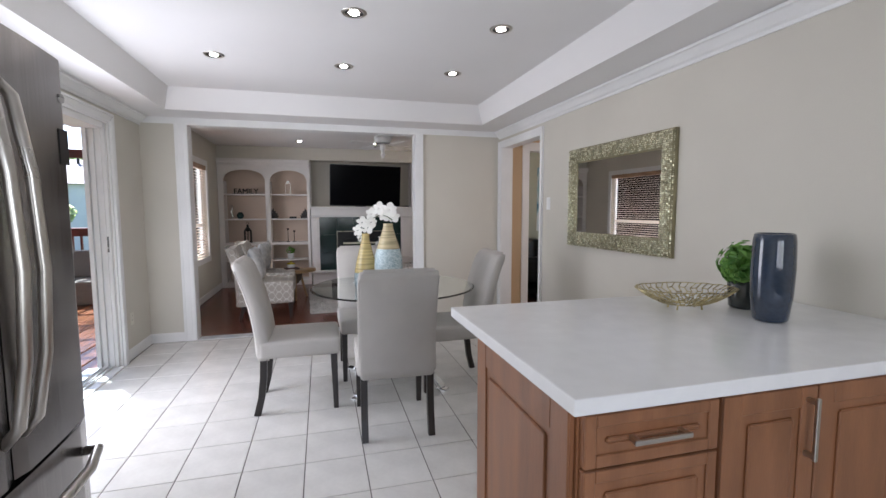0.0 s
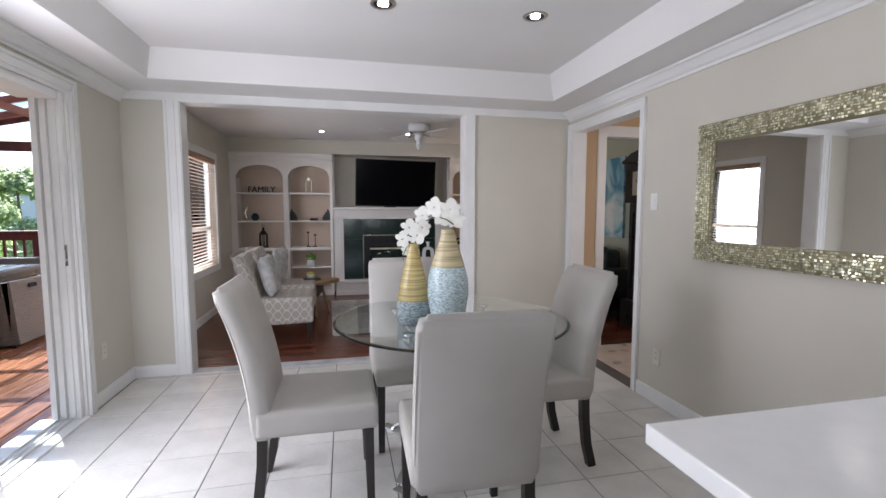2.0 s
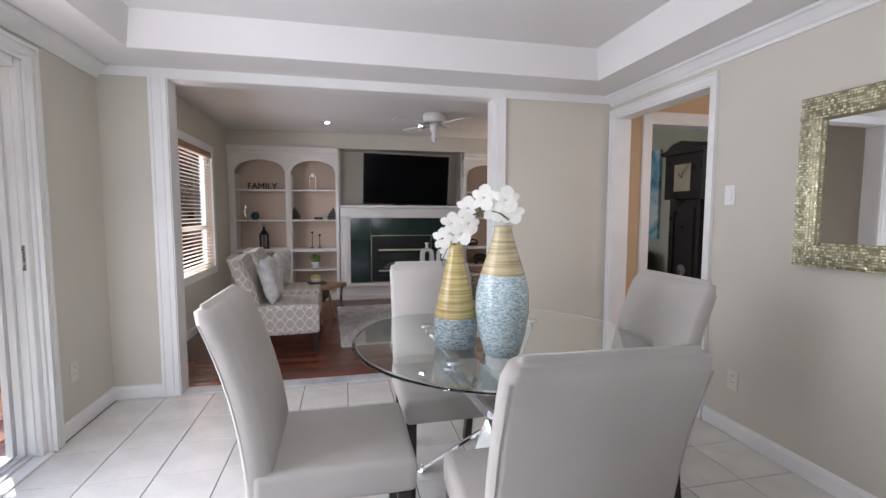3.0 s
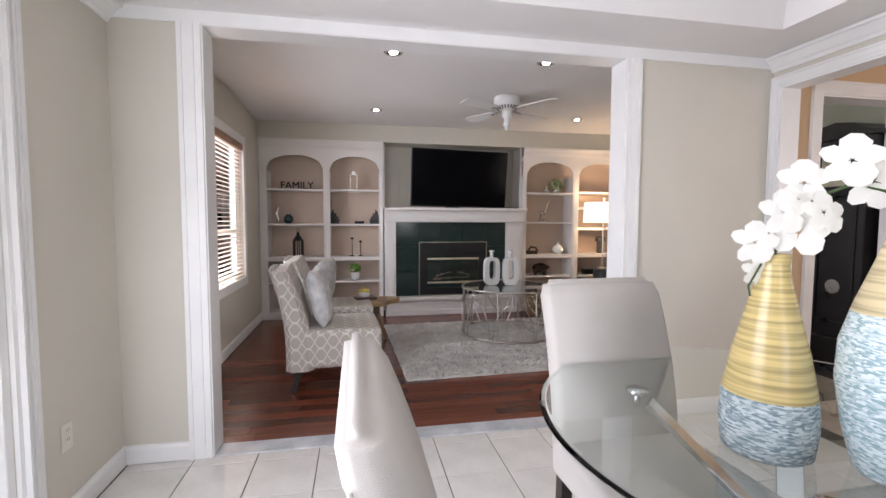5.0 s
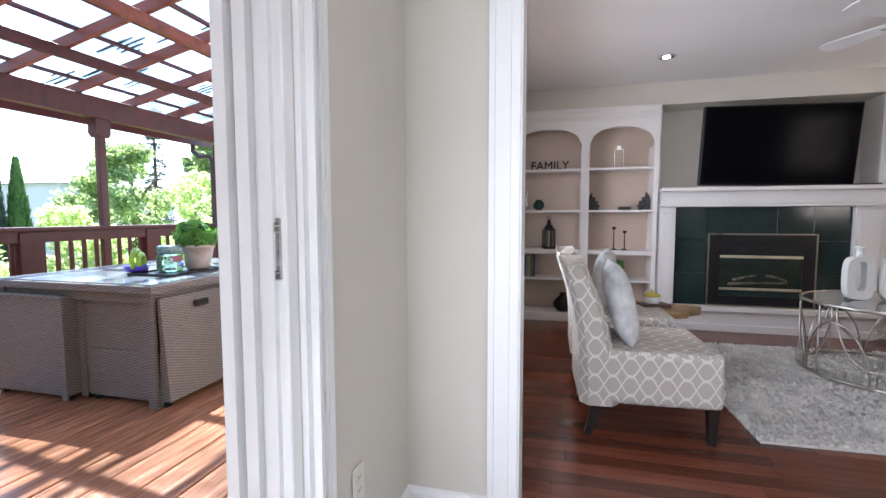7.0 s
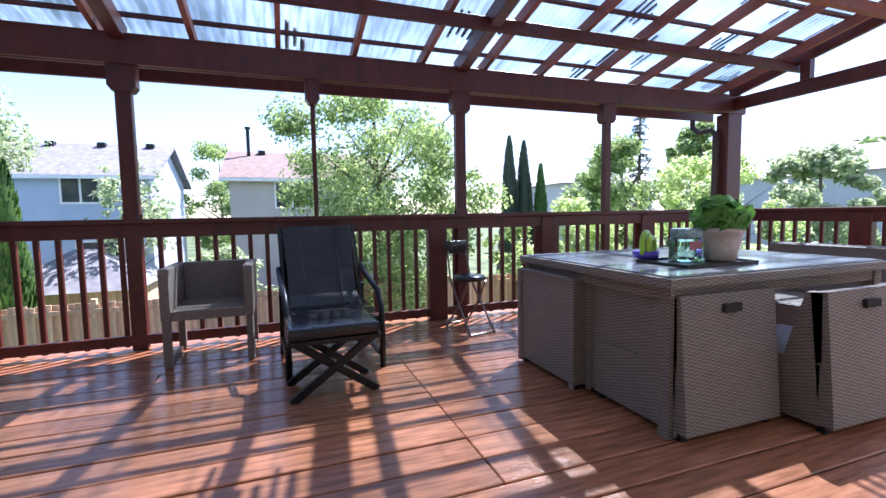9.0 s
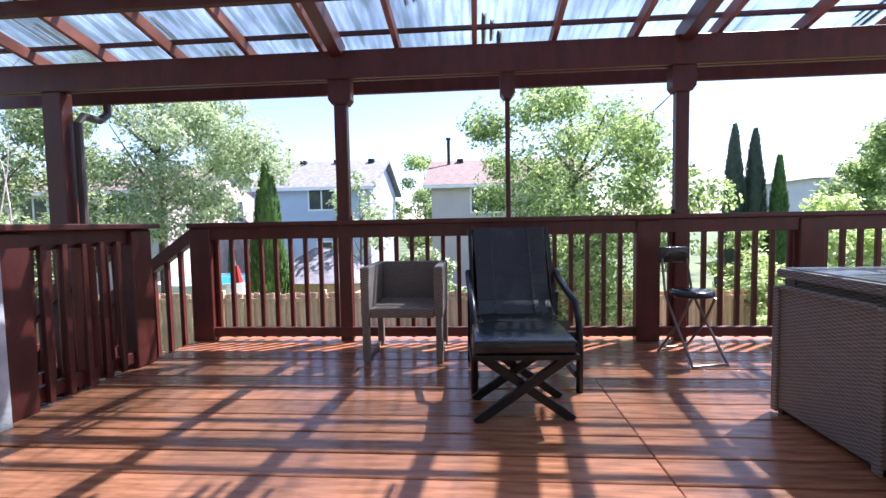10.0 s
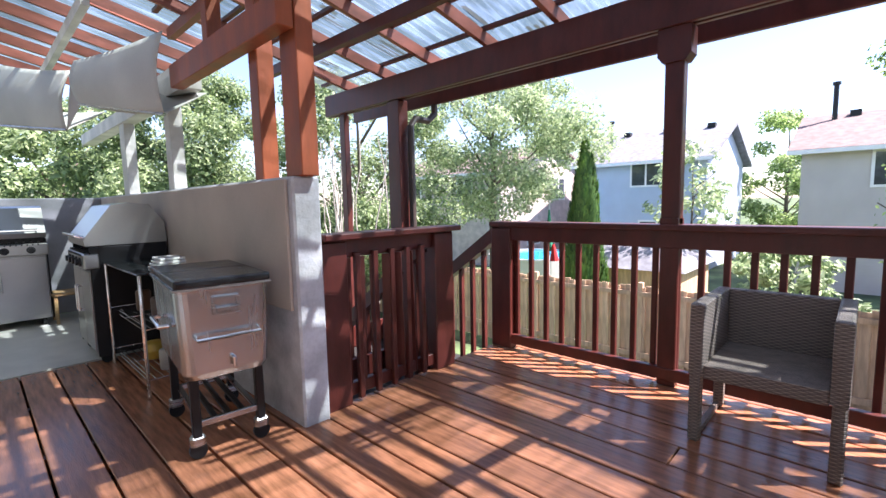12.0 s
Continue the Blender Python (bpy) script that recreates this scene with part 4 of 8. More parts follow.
def bamboo_mat(name, split, c1, c2, c3):
    """Wound bamboo above, mother of pearl chips below."""
    m, ns, ln, p = nodes_of(name)
    co = ns.new("ShaderNodeTexCoord")
    mp = ns.new("ShaderNodeMapping")
    mp.inputs["Scale"].default_value = (3, 3, 110)
    ln.new(co.outputs["Object"], mp.inputs["Vector"])
    n = ns.new("ShaderNodeTexNoise")
    n.inputs["Scale"].default_value = 1.0
    ln.new(mp.outputs[0], n.inputs["Vector"])
    r = ns.new("ShaderNodeValToRGB")
    r.color_ramp.elements[0].position, r.color_ramp.elements[1].position = 0.38, 0.6
    r.color_ramp.elements[0].color, r.color_ramp.elements[1].color = (*[q * 0.6 for q in c1], 1), (*c1, 1)
    ln.new(n.outputs["Fac"], r.inputs["Fac"])
    mp2 = ns.new("ShaderNodeMapping")
    mp2.inputs["Scale"].default_value = (85, 85, 330)
    ln.new(co.outputs["Object"], mp2.inputs["Vector"])
    v = ns.new("ShaderNodeTexVoronoi")
    v.inputs["Scale"].default_value = 1.0
    ln.new(mp2.outputs[0], v.inputs["Vector"])
    r2 = ns.new("ShaderNodeValToRGB")
    e = r2.color_ramp.elements
    e[0].color, e[1].color = (*c2, 1), (*c3, 1)
    e[0].position, e[1].position = 0.25, 0.75
    ln.new(v.outputs["Color"], r2.inputs["Fac"])
    sep = ns.new("ShaderNodeSeparateXYZ")
    ln.new(co.outputs["Object"], sep.inputs[0])
    g = ns.new("ShaderNodeMath")
    g.operation = "GREATER_THAN"
    g.inputs[1].default_value = split
    ln.new(sep.outputs["Z"], g.inputs[0])
    mx = ns.new("ShaderNodeMix")
    mx.data_type = "RGBA"
    ln.new(g.outputs[0], mx.inputs["Factor"])
    ln.new(r2.outputs["Color"], mx.inputs["A"])
    ln.new(r.outputs["Color"], mx.inputs["B"])
    ln.new(mx.outputs["Result"], p.inputs["Base Color"])
    p.inputs["Roughness"].default_value = 0.25
    b = ns.new("ShaderNodeBump")
    b.inputs["Strength"].default_value, b.inputs["Distance"].default_value = 0.4, 0.002
    ln.new(n.outputs["Fac"], b.inputs["Height"])
    ln.new(b.outputs[0], p.inputs["Normal"])
    return m


M_V1 = bamboo_mat("bamboo_yellow", 0.125, (0.66, 0.52, 0.22), (0.20, 0.28, 0.32), (0.58, 0.66, 0.67))
M_V2 = bamboo_mat("bamboo_cream", 0.335, (0.66, 0.56, 0.34), (0.28, 0.42, 0.46), (0.70, 0.79, 0.80))
bm = NB()
lathe(bm, [(0.074, 0), (0.082, 0.006), (0.088, 0.06), (0.085, 0.12), (0.068, 0.21), (0.046, 0.30), (0.030, 0.365), (0.026, 0.39), (0.029, 0.413), (0.0245, 0.413), (0.021, 0.38), (0.03, 0.32)], 44)
solid("bamboo_vase", bm, M_V1, "slim yellow wound bamboo vase with a blue pearl base", "vase", at=(0.740, 3.435, 0.75), smooth=True).scale = (1.0, 1.0, 0.995)
bm = NB()
lathe(bm, [(0.07, 0), (0.082, 0.008), (0.105, 0.09), (0.122, 0.19), (0.118, 0.27), (0.095, 0.35), (0.062, 0.44), (0.043, 0.50), (0.040, 0.52), (0.044, 0.53), (0.038, 0.53), (0.034, 0.50), (0.05, 0.44)], 44)
solid("bamboo_vase", bm, M_V2, "wide cream bamboo vase with a light blue pearl belly", "vase", at=(0.888, 3.295, 0.75), smooth=True).scale = (0.83, 0.83, 0.92)
M_PETAL = leaf_mat("orchid_petal", (0.80, 0.80, 0.76), (0.86, 0.86, 0.82), 0.25)
M_STEM = mat("orchid_stem", (0.06, 0.10, 0.03), 0.5)
orc = thing("orchid_spray", "arching spray of white orchid flowers standing in the vases", "flower", (0.735, 3.43, 0.745))
stem = [Vector(p) for p in ((0.0, 0.0, 0.36), (0.0, 0.0, 0.42), (0.02, -0.01, 0.48), (0.06, -0.03, 0.53), (0.11, -0.055, 0.555), (0.16, -0.08, 0.54), (0.19, -0.10, 0.515))]
bm = NB()
tube(bm, stem, 0.0034, 6)
tube(bm, [stem[1], (-0.03, 0.0, 0.40), (-0.05, 0.01, 0.35), (-0.045, 0.01, 0.33)], 0.002, 6)
part("stem", bm, M_STEM, orc)
rb = random.Random(12)
for c, s in (((-0.05, 0.0, 0.44), 0.04), ((-0.02, -0.03, 0.50), 0.042), ((0.02, -0.03, 0.46), 0.045), ((0.05, -0.01, 0.56), 0.045), ((0.04, -0.06, 0.50), 0.04), ((0.10, -0.06, 0.60), 0.048), ((0.14, -0.07, 0.56), 0.05), ((0.17, -0.11, 0.59), 0.05), ((0.20, -0.10, 0.545), 0.045), ((-0.03, 0.01, 0.38), 0.028)):
    bm = NB()
    face = Vector((-0.5 + rb.uniform(-.4, .4), -1, rb.uniform(-.3, .3))).normalized()
    t = face.orthogonal().normalized()
    for k in range(5):
        q = Matrix.Rotation(2 * math.pi * k / 5 + rb.random() * 0.3, 3, face)
        a = q @ t
        b = face.cross(a)
        w = s * (0.62 if k % 2 else 0.42)
        ring = [Vector(c) + a * (s * u) + b * (w * v) + face * (0.25 * s * u * (1 - u)) for u, v in ((0.05, 0), (0.4, 0.8), (0.8, 0.85), (1.1, 0.3), (1.1, -0.3), (0.8, -0.85), (0.4, -0.8))]
        vs = [bm.verts.new(p) for p in ring]
        bm.faces.new(vs)
    part("flower", bm, M_PETAL, orc)

# ---- family room: built-in wall ----
FY = 8.42
bm = NB()
box(bm, XL, FY, 2.205, FX, YB, ZC)
solid("bulkhead", bm, M_WALL, "beige bulkhead above the built-in shelves", kind="structure")


def arch_face(bm, x0, x1, ox0, ox1, zs, za, z1, y0, y1):
    """A board from x0 to x1 up to z1 with an arched underside from the springing zs to the apex za."""
    n = 16
    pts = [(ox0 + (ox1 - ox0) * k / n, zs + 0.03 + (za - zs - 0.03) * math.sqrt(max(0, 1 - (2 * k / n - 1) ** 2))) for k in range(n + 1)]
    pts = [(ox0, zs)] + pts + [(ox1, zs)]
    for (xa, za_), (xb, zb_) in zip(pts, pts[1:]):
        if xb - xa < 1e-5:
            continue
        v = [bm.verts.new(q) for q in ((xa, y0, za_), (xb, y0, zb_), (xb, y0, z1), (xa, y0, z1), (xa, y1, za_), (xb, y1, zb_), (xb, y1, z1), (xa, y1, z1))]
        for f in ((0, 1, 2, 3), (7, 6, 5, 4), (0, 4, 5, 1)):
            bm.faces.new([v[i] for i in f])
    box(bm, x0, y0, zs - 0.0, ox0, y1, z1)
    box(bm, ox1, y0, zs - 0.0, x1, y1, z1)


def bookcase(name, label, x0, x1, bays):
    t = thing(name, label, "bookcase", (0, 0, 0))
    bm = NB()
    box(bm, x0 + 0.003, FY + 0.30, 0.10, x1 - 0.003, YB - 0.003, 2.20)
    part("back_panel", bm, M_CABBACK, t, "peach tinted back panel")
    edges = [x0] + [v for b in bays for v in b[:2]] + [x1]
    for a, b in zip(edges[::2], edges[1::2]):
        bm = NB()
        box(bm, a, FY, 0.09, b, FY + 0.30, 1.83, 0.002)
        if b - a > 0.05:
            box(bm, a + 0.015, FY - 0.006, 0.14, b - 0.015, FY + 0.001, 1.80, 0.004)
        part("upright", bm, M_CABPAINT, t)
    for b in bays:
        for z, th in b[2]:
            bm = NB()
            box(bm, b[0], FY + 0.004 - (0.01 if th > 0.03 else 0), z - th, b[1], FY + 0.30, z, 0.002)
            part("shelf", bm, M_CABPAINT, t)
    mids = [x0] + [(p[1] + q[0]) / 2 for p, q in zip(bays, bays[1:])] + [x1]
    for b, a, c in zip(bays, mids, mids[1:]):
        bm = NB()
        arch_face(bm, a, c, b[0], b[1], 1.83, 2.02, 2.09, FY, FY + 0.025)
        box(bm, a, FY + 0.025, 2.05, c, FY + 0.30, 2.09)
        part("arch", bm, M_CABPAINT, t)
    bm = NB()
    sweep_profile(bm, [(0, 2.09), (0.01, 2.09), (0.014, 2.105), (0.03, 2.13), (0.034, 2.15), (0.052, 2.18), (0.056, 2.203), (0, 2.203)], (x0, FY, 0), (x1, FY, 0), (0, -1, 0))
    part("cornice", bm, M_CABPAINT, t)
    bm = NB()
    box(bm, x0, FY - 0.012, 0, x1, FY + 0.30, 0.09, 0.003)
    part("plinth", bm, M_CABPAINT, t)
    return t


bookcase("bookcase", "white painted built-in bookcase with arched bays and ornaments", XL + 0.002, 0.235, [(-1.16, -0.50, [(1.61, 0.022), (1.18, 0.022), (0.765, 0.045), (0.46, 0.022)]), (-0.42, 0.19, [(1.61, 0.022), (1.18, 0.022), (0.765, 0.045), (0.46, 0.022)])])
bookcase("bookcase", "white painted built-in bookcase with arched bays beside the fireplace", 2.105, FX - 0.002, [(2.16, 2.83, [(1.61, 0.022), (1.21, 0.022), (0.765, 0.045), (0.47, 0.022)]), (2.92, 3.60, [(1.63, 0.022), (1.42, 0.03), (1.13, 0.03), (0.765, 0.045), (0.47, 0.022)])])
fp = thing("fireplace", "white fireplace mantel round dark green marble and a black gas insert", "fireplace", (0, 0, 0))
for x0, x1 in ((0.237, 0.262), (2.078, 2.103)):
    bm = NB()
    box(bm, x0, FY + 0.06, 1.39, x1, YB - 0.003, 2.203)
    part("niche_side", bm, M_CABPAINT, fp)
bm = NB()
box(bm, 0.24, FY - 0.19, 1.352, 2.10, YB - 0.003, 1.388, 0.006, seg=2)
part("mantel_shelf", bm, M_CABPAINT, fp)
bm = NB()
box(bm, 0.25, FY - 0.09, 1.235, 2.09, FY + 0.2, 1.352, 0.003)
box(bm, 0.24, FY - 0.12, 1.205, 2.10, FY + 0.2, 1.235, 0.006)
part("frieze", bm, M_CABPAINT, fp)
for a, b in ((0.25, 0.392), (1.862, 2.09)):
    bm = NB()
    box(bm, a, FY - 0.05, 0.245, b, FY + 0.2, 1.205, 0.003)
    box(bm, a + 0.03, FY - 0.056, 0.30, b - 0.03, FY - 0.049, 1.15, 0.003)
    part("pilaster", bm, M_CABPAINT, fp)
for i in range(5):
    for j in range(3):
        x0, x1 = 0.392 + 0.294 * i, 0.392 + 0.294 * (i + 1) - 0.002
        z0, z1 = 0.245 + 0.32 * j, 0.245 + 0.32 * (j + 1) - 0.002
        bm = NB()
        box(bm, x0, FY - 0.004, z0, x1, FY + 0.02, z1, 0.001)
        part("marble_tile", bm, M_GREENTILE, fp)
bm = NB()
box(bm, 0.25, FY - 0.10, 0.20, 2.09, FY + 0.2, 0.245, 0.005)
part("hearth_slab", bm, M_CABPAINT, fp)
bm = NB()
box(bm, 0.27, FY - 0.05, 0.0, 2.07, FY + 0.2, 0.20, 0.003)
box(bm, 0.26, FY - 0.065, 0.0, 2.08, FY - 0.049, 0.07, 0.003)
part("hearth_base", bm, M_CABPAINT, fp)
bm = NB()
frame_ring(bm, 0.69, 0.247, 1.60, 0.95, 0.012, FY - 0.030, FY - 0.005)
part("brass_edge", bm, mat("brass_edge", (0.34, 0.31, 0.25), 0.3, metal=1.0), fp)
ins = NB()
frame_ring(ins, 0.702, 0.247, 1.588, 0.938, 0.10, FY - 0.022, FY - 0.004)
box(ins, 0.80, FY - 0.018, 0.75, 1.49, FY - 0.004, 0.84)
ins = part("insert", ins, M_BLACK, fp, "black louvred gas fire insert")
for k in range(4):
    bm = NB()
    box(bm, 0.82, FY - 0.022, 0.765 + 0.017 * k, 1.47, FY - 0.0175, 0.773 + 0.017 * k)
    part("louvre", bm, M_BLACK, ins)
bm = NB()
box(bm, 0.80, FY - 0.03, 0.715, 1.49, FY - 0.016, 0.742, 0.003)
box(bm, 0.80, FY - 0.03, 0.405, 1.49, FY - 0.016, 0.43, 0.003)
part("trim_bar", bm, mat("pale_brass", (0.70, 0.66, 0.50), 0.35, metal=0.9), fp)
bm = NB()
box(bm, 0.80, FY - 0.012, 0.43, 1.49, FY - 0.009, 0.715)
part("firebox_glass", bm, M_PANE, fp, "clear firebox glass")
bm = NB()
box(bm, 0.80, FY + 0.02, 0.43, 1.49, FY + 0.03, 0.715)
part("firebox", bm, M_BASE_DARK, fp)
M_LOG = mat("ceramic_log", (0.25, 0.20, 0.16), 0.9, var=0.25, scale=20, bump=0.6)
for a, b, r in (((0.88, FY + 0.0, 0.46), (1.38, FY + 0.008, 0.48), 0.022), ((0.92, FY - 0.004, 0.50), (1.12, FY + 0.006, 0.55), 0.018), ((1.2, FY - 0.004, 0.55), (1.38, FY + 0.006, 0.50), 0.018)):
    bm = NB()
    tube(bm, [a, [(p + q) / 2 + 0.008 for p, q in zip(a, b)], b], r * 0.8, 9)
    part("log", bm, M_LOG, fp)

tv = thing("television", "large black flat television above the mantel", "television", (1.22, FY - 0.05, 1.765), 2)
tv.rotation_euler = Euler((radians(5), radians(1.0), radians(2)))
bm = NB()
box(bm, -0.635, -0.02, -0.365, 0.635, 0.035, 0.365, 0.006)
part("case", bm, M_BLACK, tv)
bm = NB()
box(bm, -0.622, -0.0225, -0.348, 0.622, -0.0195, 0.352)
part("screen", bm, M_SCREEN, tv)
bm = NB()
box(bm, -0.2, 0.035, -0.15, 0.2, 0.25, 0.15)
part("bracket", bm, M_BLACK, tv)
bm = NB()
box(bm, 1.82, FY - 0.12, 1.388, 2.0, FY - 0.04, 1.405, 0.003)
solid("set_top_box", bm, M_BLACK, "slim black box lying on the white mantel", "set-top box")
bm = NB()
box(bm, 1.02, FY - 0.16, 1.388, 1.2, FY - 0.1, 1.40, 0.003)
solid("sensor_bar", bm, M_BLACK, "thin black sensor bar on the mantel under the television", "sensor bar")

# ---- family room: furniture ----


def trellis_mat():
    """Interlaced oval rings in cream on taupe, from two families of waves."""
    m, ns, ln, p = nodes_of("trellis_fabric")
    co = ns.new("ShaderNodeTexCoord")
    sep = ns.new("ShaderNodeSeparateXYZ")
    ln.new(co.outputs["Object"], sep.inputs[0])

    def mth(op, a, b=None, c=None):
        n = ns.new("ShaderNodeMath")
        n.operation = op
        for i, v in enumerate((a, b, c)):
            if v is None:
                continue
            if isinstance(v, (int, float)):
                n.inputs[i].default_value = v
            else:
                ln.new(v, n.inputs[i])
        return n.outputs[0]

    geo = ns.new("ShaderNodeNewGeometry")
    sn = ns.new("ShaderNodeSeparateXYZ")
    ln.new(geo.outputs["True Normal"], sn.inputs[0])
    up = mth("GREATER_THAN", mth("ABSOLUTE", sn.outputs["Z"]), 0.7)
    side = mth("GREATER_THAN", mth("ABSOLUTE", sn.outputs["Y"]), 0.7)
    # u runs along the surface, v across it
    u = mth("ADD", mth("MULTIPLY", sep.outputs["Y"], mth("SUBTRACT", 1.0, side)), mth("MULTIPLY", sep.outputs["X"], side))
    v = mth("ADD", mth("MULTIPLY", sep.outputs["X"], up), mth("MULTIPLY", sep.outputs["Z"], mth("SUBTRACT", 1.0, up)))
    P = 0.094

    def lines(u, v, shift):
        w = mth("MULTIPLY", mth("SINE", mth("MULTIPLY", v, 2 * math.pi / 0.17)), 0.049)
        a = mth("PINGPONG", mth("ADD", mth("ADD", u, w), shift), P / 2)
        b = mth("PINGPONG", mth("ADD", mth("SUBTRACT", u, w), shift), P / 2)
        return mth("MINIMUM", a, b)

    mask = mth("LESS_THAN", lines(v, u, 0.0), 0.0068)
    mx = ns.new("ShaderNodeMix")
    mx.data_type = "RGBA"
    mx.inputs["A"].default_value, mx.inputs["B"].default_value = (0.47, 0.43, 0.38, 1), (0.70, 0.68, 0.64, 1)
    ln.new(mask, mx.inputs["Factor"])
    ln.new(mx.outputs["Result"], p.inputs["Base Color"])
    p.inputs["Roughness"].default_value = 0.9
    n = ns.new("ShaderNodeTexNoise")
    n.inputs["Scale"].default_value = 600
    b = ns.new("ShaderNodeBump")
    b.inputs["Strength"].default_value, b.inputs["Distance"].default_value = 0.5, 0.002
    ln.new(n.outputs["Fac"], b.inputs["Height"])
    ln.new(b.outputs[0], p.inputs["Normal"])
    return m


M_TRELLIS = trellis_mat()


def slipper_chair():
    c = thing("slipper_chair", "armless slipper chair in taupe and cream trellis fabric with dark legs", "chair", (0, 0, 0), 0, "slipper chairs")
    bm = NB()
    box(bm, -0.29, -0.29, 0.18, 0.30, 0.29, 0.455, 0.035, seg=3)
    part("seat", bm, M_TRELLIS, c, smooth=False)
    bm = NB()
    rows = []
    for k in range(11):
        t = k / 10
        z = 0.17 + 0.70 * t
        x = -0.27 - 0.02 * t - 0.12 * t ** 2.5
        th = 0.095 * (1 - 0.35 * t)
        rows.append([bm.verts.new((x + a, b, z + (0.03 * (1 - (b / 0.3) ** 2) if k == 10 else 0))) for a, b in ((-th, -0.25), (-th * .6, -0.295), (th * .6, -0.295), (th, -0.25), (th, -0.08), (th, 0.08), (th, 0.25), (th * .6, 0.295), (-th * .6, 0.295), (-th, 0.25), (-th, 0.08), (-th, -0.08))])
    for a, b in zip(rows, rows[1:]):
        for k in range(12):
            bm.faces.new((a[k], a[(k + 1) % 12], b[(k + 1) % 12], b[k]))
    bm.faces.new(rows[0][::-1])
    bm.faces.new(rows[-1])
    part("backrest", bm, M_TRELLIS, c)
    for x, y, sx in ((-0.27, -0.24, -0.05), (-0.27, 0.24, -0.05), (0.26, -0.25, 0.0), (0.26, 0.25, 0.0)):
        bm = NB()
        vs = box(bm, x - 0.028, y - 0.028, 0, x + 0.028, y + 0.028, 0.20, 0.003)
        for v in bm.verts:
            if v.co.z < 0.1:
                v.co.x = x + (v.co.x - x) * 0.65 + sx
                v.co.y = y + (v.co.y - y) * 0.65
        part("leg", bm, M_DARKLEG, c)
    return c


s0 = slipper_chair()
s0.matrix_basis = pose(-0.24, 6.16, 0, 0, 0, 3)
copy_thing(s0, pose(-0.26, 6.98, 0, 0, 0, 1))
M_DAMASK = mat("grey_damask", (0.62, 0.62, 0.61), 0.85, var=0.14, scale=14, color2=(0.40, 0.41, 0.42), bump=0.3, bscale=400)


def cushion(label, at, rot, size, material, group="", thick=0.075):
    bm = NB()
    n = 12
    def pt(i, j, s):
        u, v = 2 * i / n - 1, 2 * j / n - 1
        e = (1 - u ** 4) * (1 - v ** 4)
        pin = 1 - 0.07 * (1 - u * u) * (abs(v) ** 3)
        pin2 = 1 - 0.07 * (1 - v * v) * (abs(u) ** 3)
        return (u * size / 2 * pin2, s * thick * e ** 0.6, v * size / 2 * pin)
    for s in (1, -1):
        g = [[bm.verts.new(pt(i, j, s)) for j in range(n + 1)] for i in range(n + 1)]
        for i in range(n):
            for j in range(n):
                f = (g[i][j], g[i][j + 1], g[i + 1][j + 1], g[i + 1][j])
                bm.faces.new(f if s > 0 else f[::-1])
    bmesh.ops.remove_doubles(bm, verts=bm.verts, dist=0.0005)
    ob = solid("cushion", bm, material, label, "cushion", group, smooth=True)
    ob.matrix_basis = pose(*at) @ pose(0, 0, 0, *rot)
    return ob


cushion("square grey patterned cushion leaning on the slipper chair", (-0.375, 6.14, 0.665), (0, 0, 82), 0.44, M_DAMASK, thick=0.07).matrix_basis = pose(-0.375, 6.16, 0.655) @ pose(0, 0, 0, 0, -14, 0) @ pose(0, 0, 0, 0, 0, 88)
cushion("square grey patterned cushion on the far slipper chair", (-0.52, 7.02, 0.67), (0, 0, 80), 0.44, M_DAMASK).matrix_basis = pose(-0.39, 6.98, 0.66) @ pose(0, 0, 0, 0, -14, 0) @ pose(0, 0, 0, 20, 0, 80)

# rug
bm = NB()
rb = random.Random(21)
n = 150
W, H = 2.10, 1.80
for i in range(n):
    for j in range(int(n * H / W)):
        x, y = (i + rb.random()) / n * W, (j + rb.random()) / n * W
        h = rb.uniform(0.012, 0.03)
        a = rb.uniform(0, 6.28)
        dx, dy = 0.011 * math.cos(a), 0.011 * math.sin(a)
        lx, ly = rb.uniform(-0.012, 0.012), rb.uniform(-0.012, 0.012)
        v = [bm.verts.new(q) for q in ((x - dx, y - dy, 0.008), (x + dx, y + dy, 0.008), (x + dx + lx, y + dy + ly, 0.008 + h), (x - dx + lx, y - dy + ly, 0.008 + h * 0.9))]
        bm.faces.new(v)
box(bm, 0.0, 0.0, 0.001, W, H, 0.014)
rug = solid("shag_rug", bm, M_RUG, "cream shaggy rug lying on the cherry plank floor", "rug", at=(0.27, 6.0, 0.0), turn=2)

# coffee table
ct = thing("coffee_table", "round glass coffee table on an interlaced silver wire drum", "coffee table", (1.50, 7.22, 0.03))
ct.scale = (1.04, 1.04, 1.13)
bm = NB()
lathe(bm, [(0.462, 0.432), (0.470, 0.434), (0.470, 0.441), (0.462, 0.443)], 64)
part("tabletop", bm, mat("tinted_tabletop", (0.045, 0.05, 0.05), 0.04, var=0.02, coat=0.8), ct, "dark mirrored glass top")
for z, nm in ((0.438, "top_ring"), (0.010, "bottom_ring")):
    bm = NB()
    tube(bm, [(0.478 * math.cos(a), 0.478 * math.sin(a), z) for a in [2 * math.pi * k / 56 for k in range(56)]], 0.010, 8, closed=True)
    part(nm, bm, M_NICKEL, ct, smooth=True)
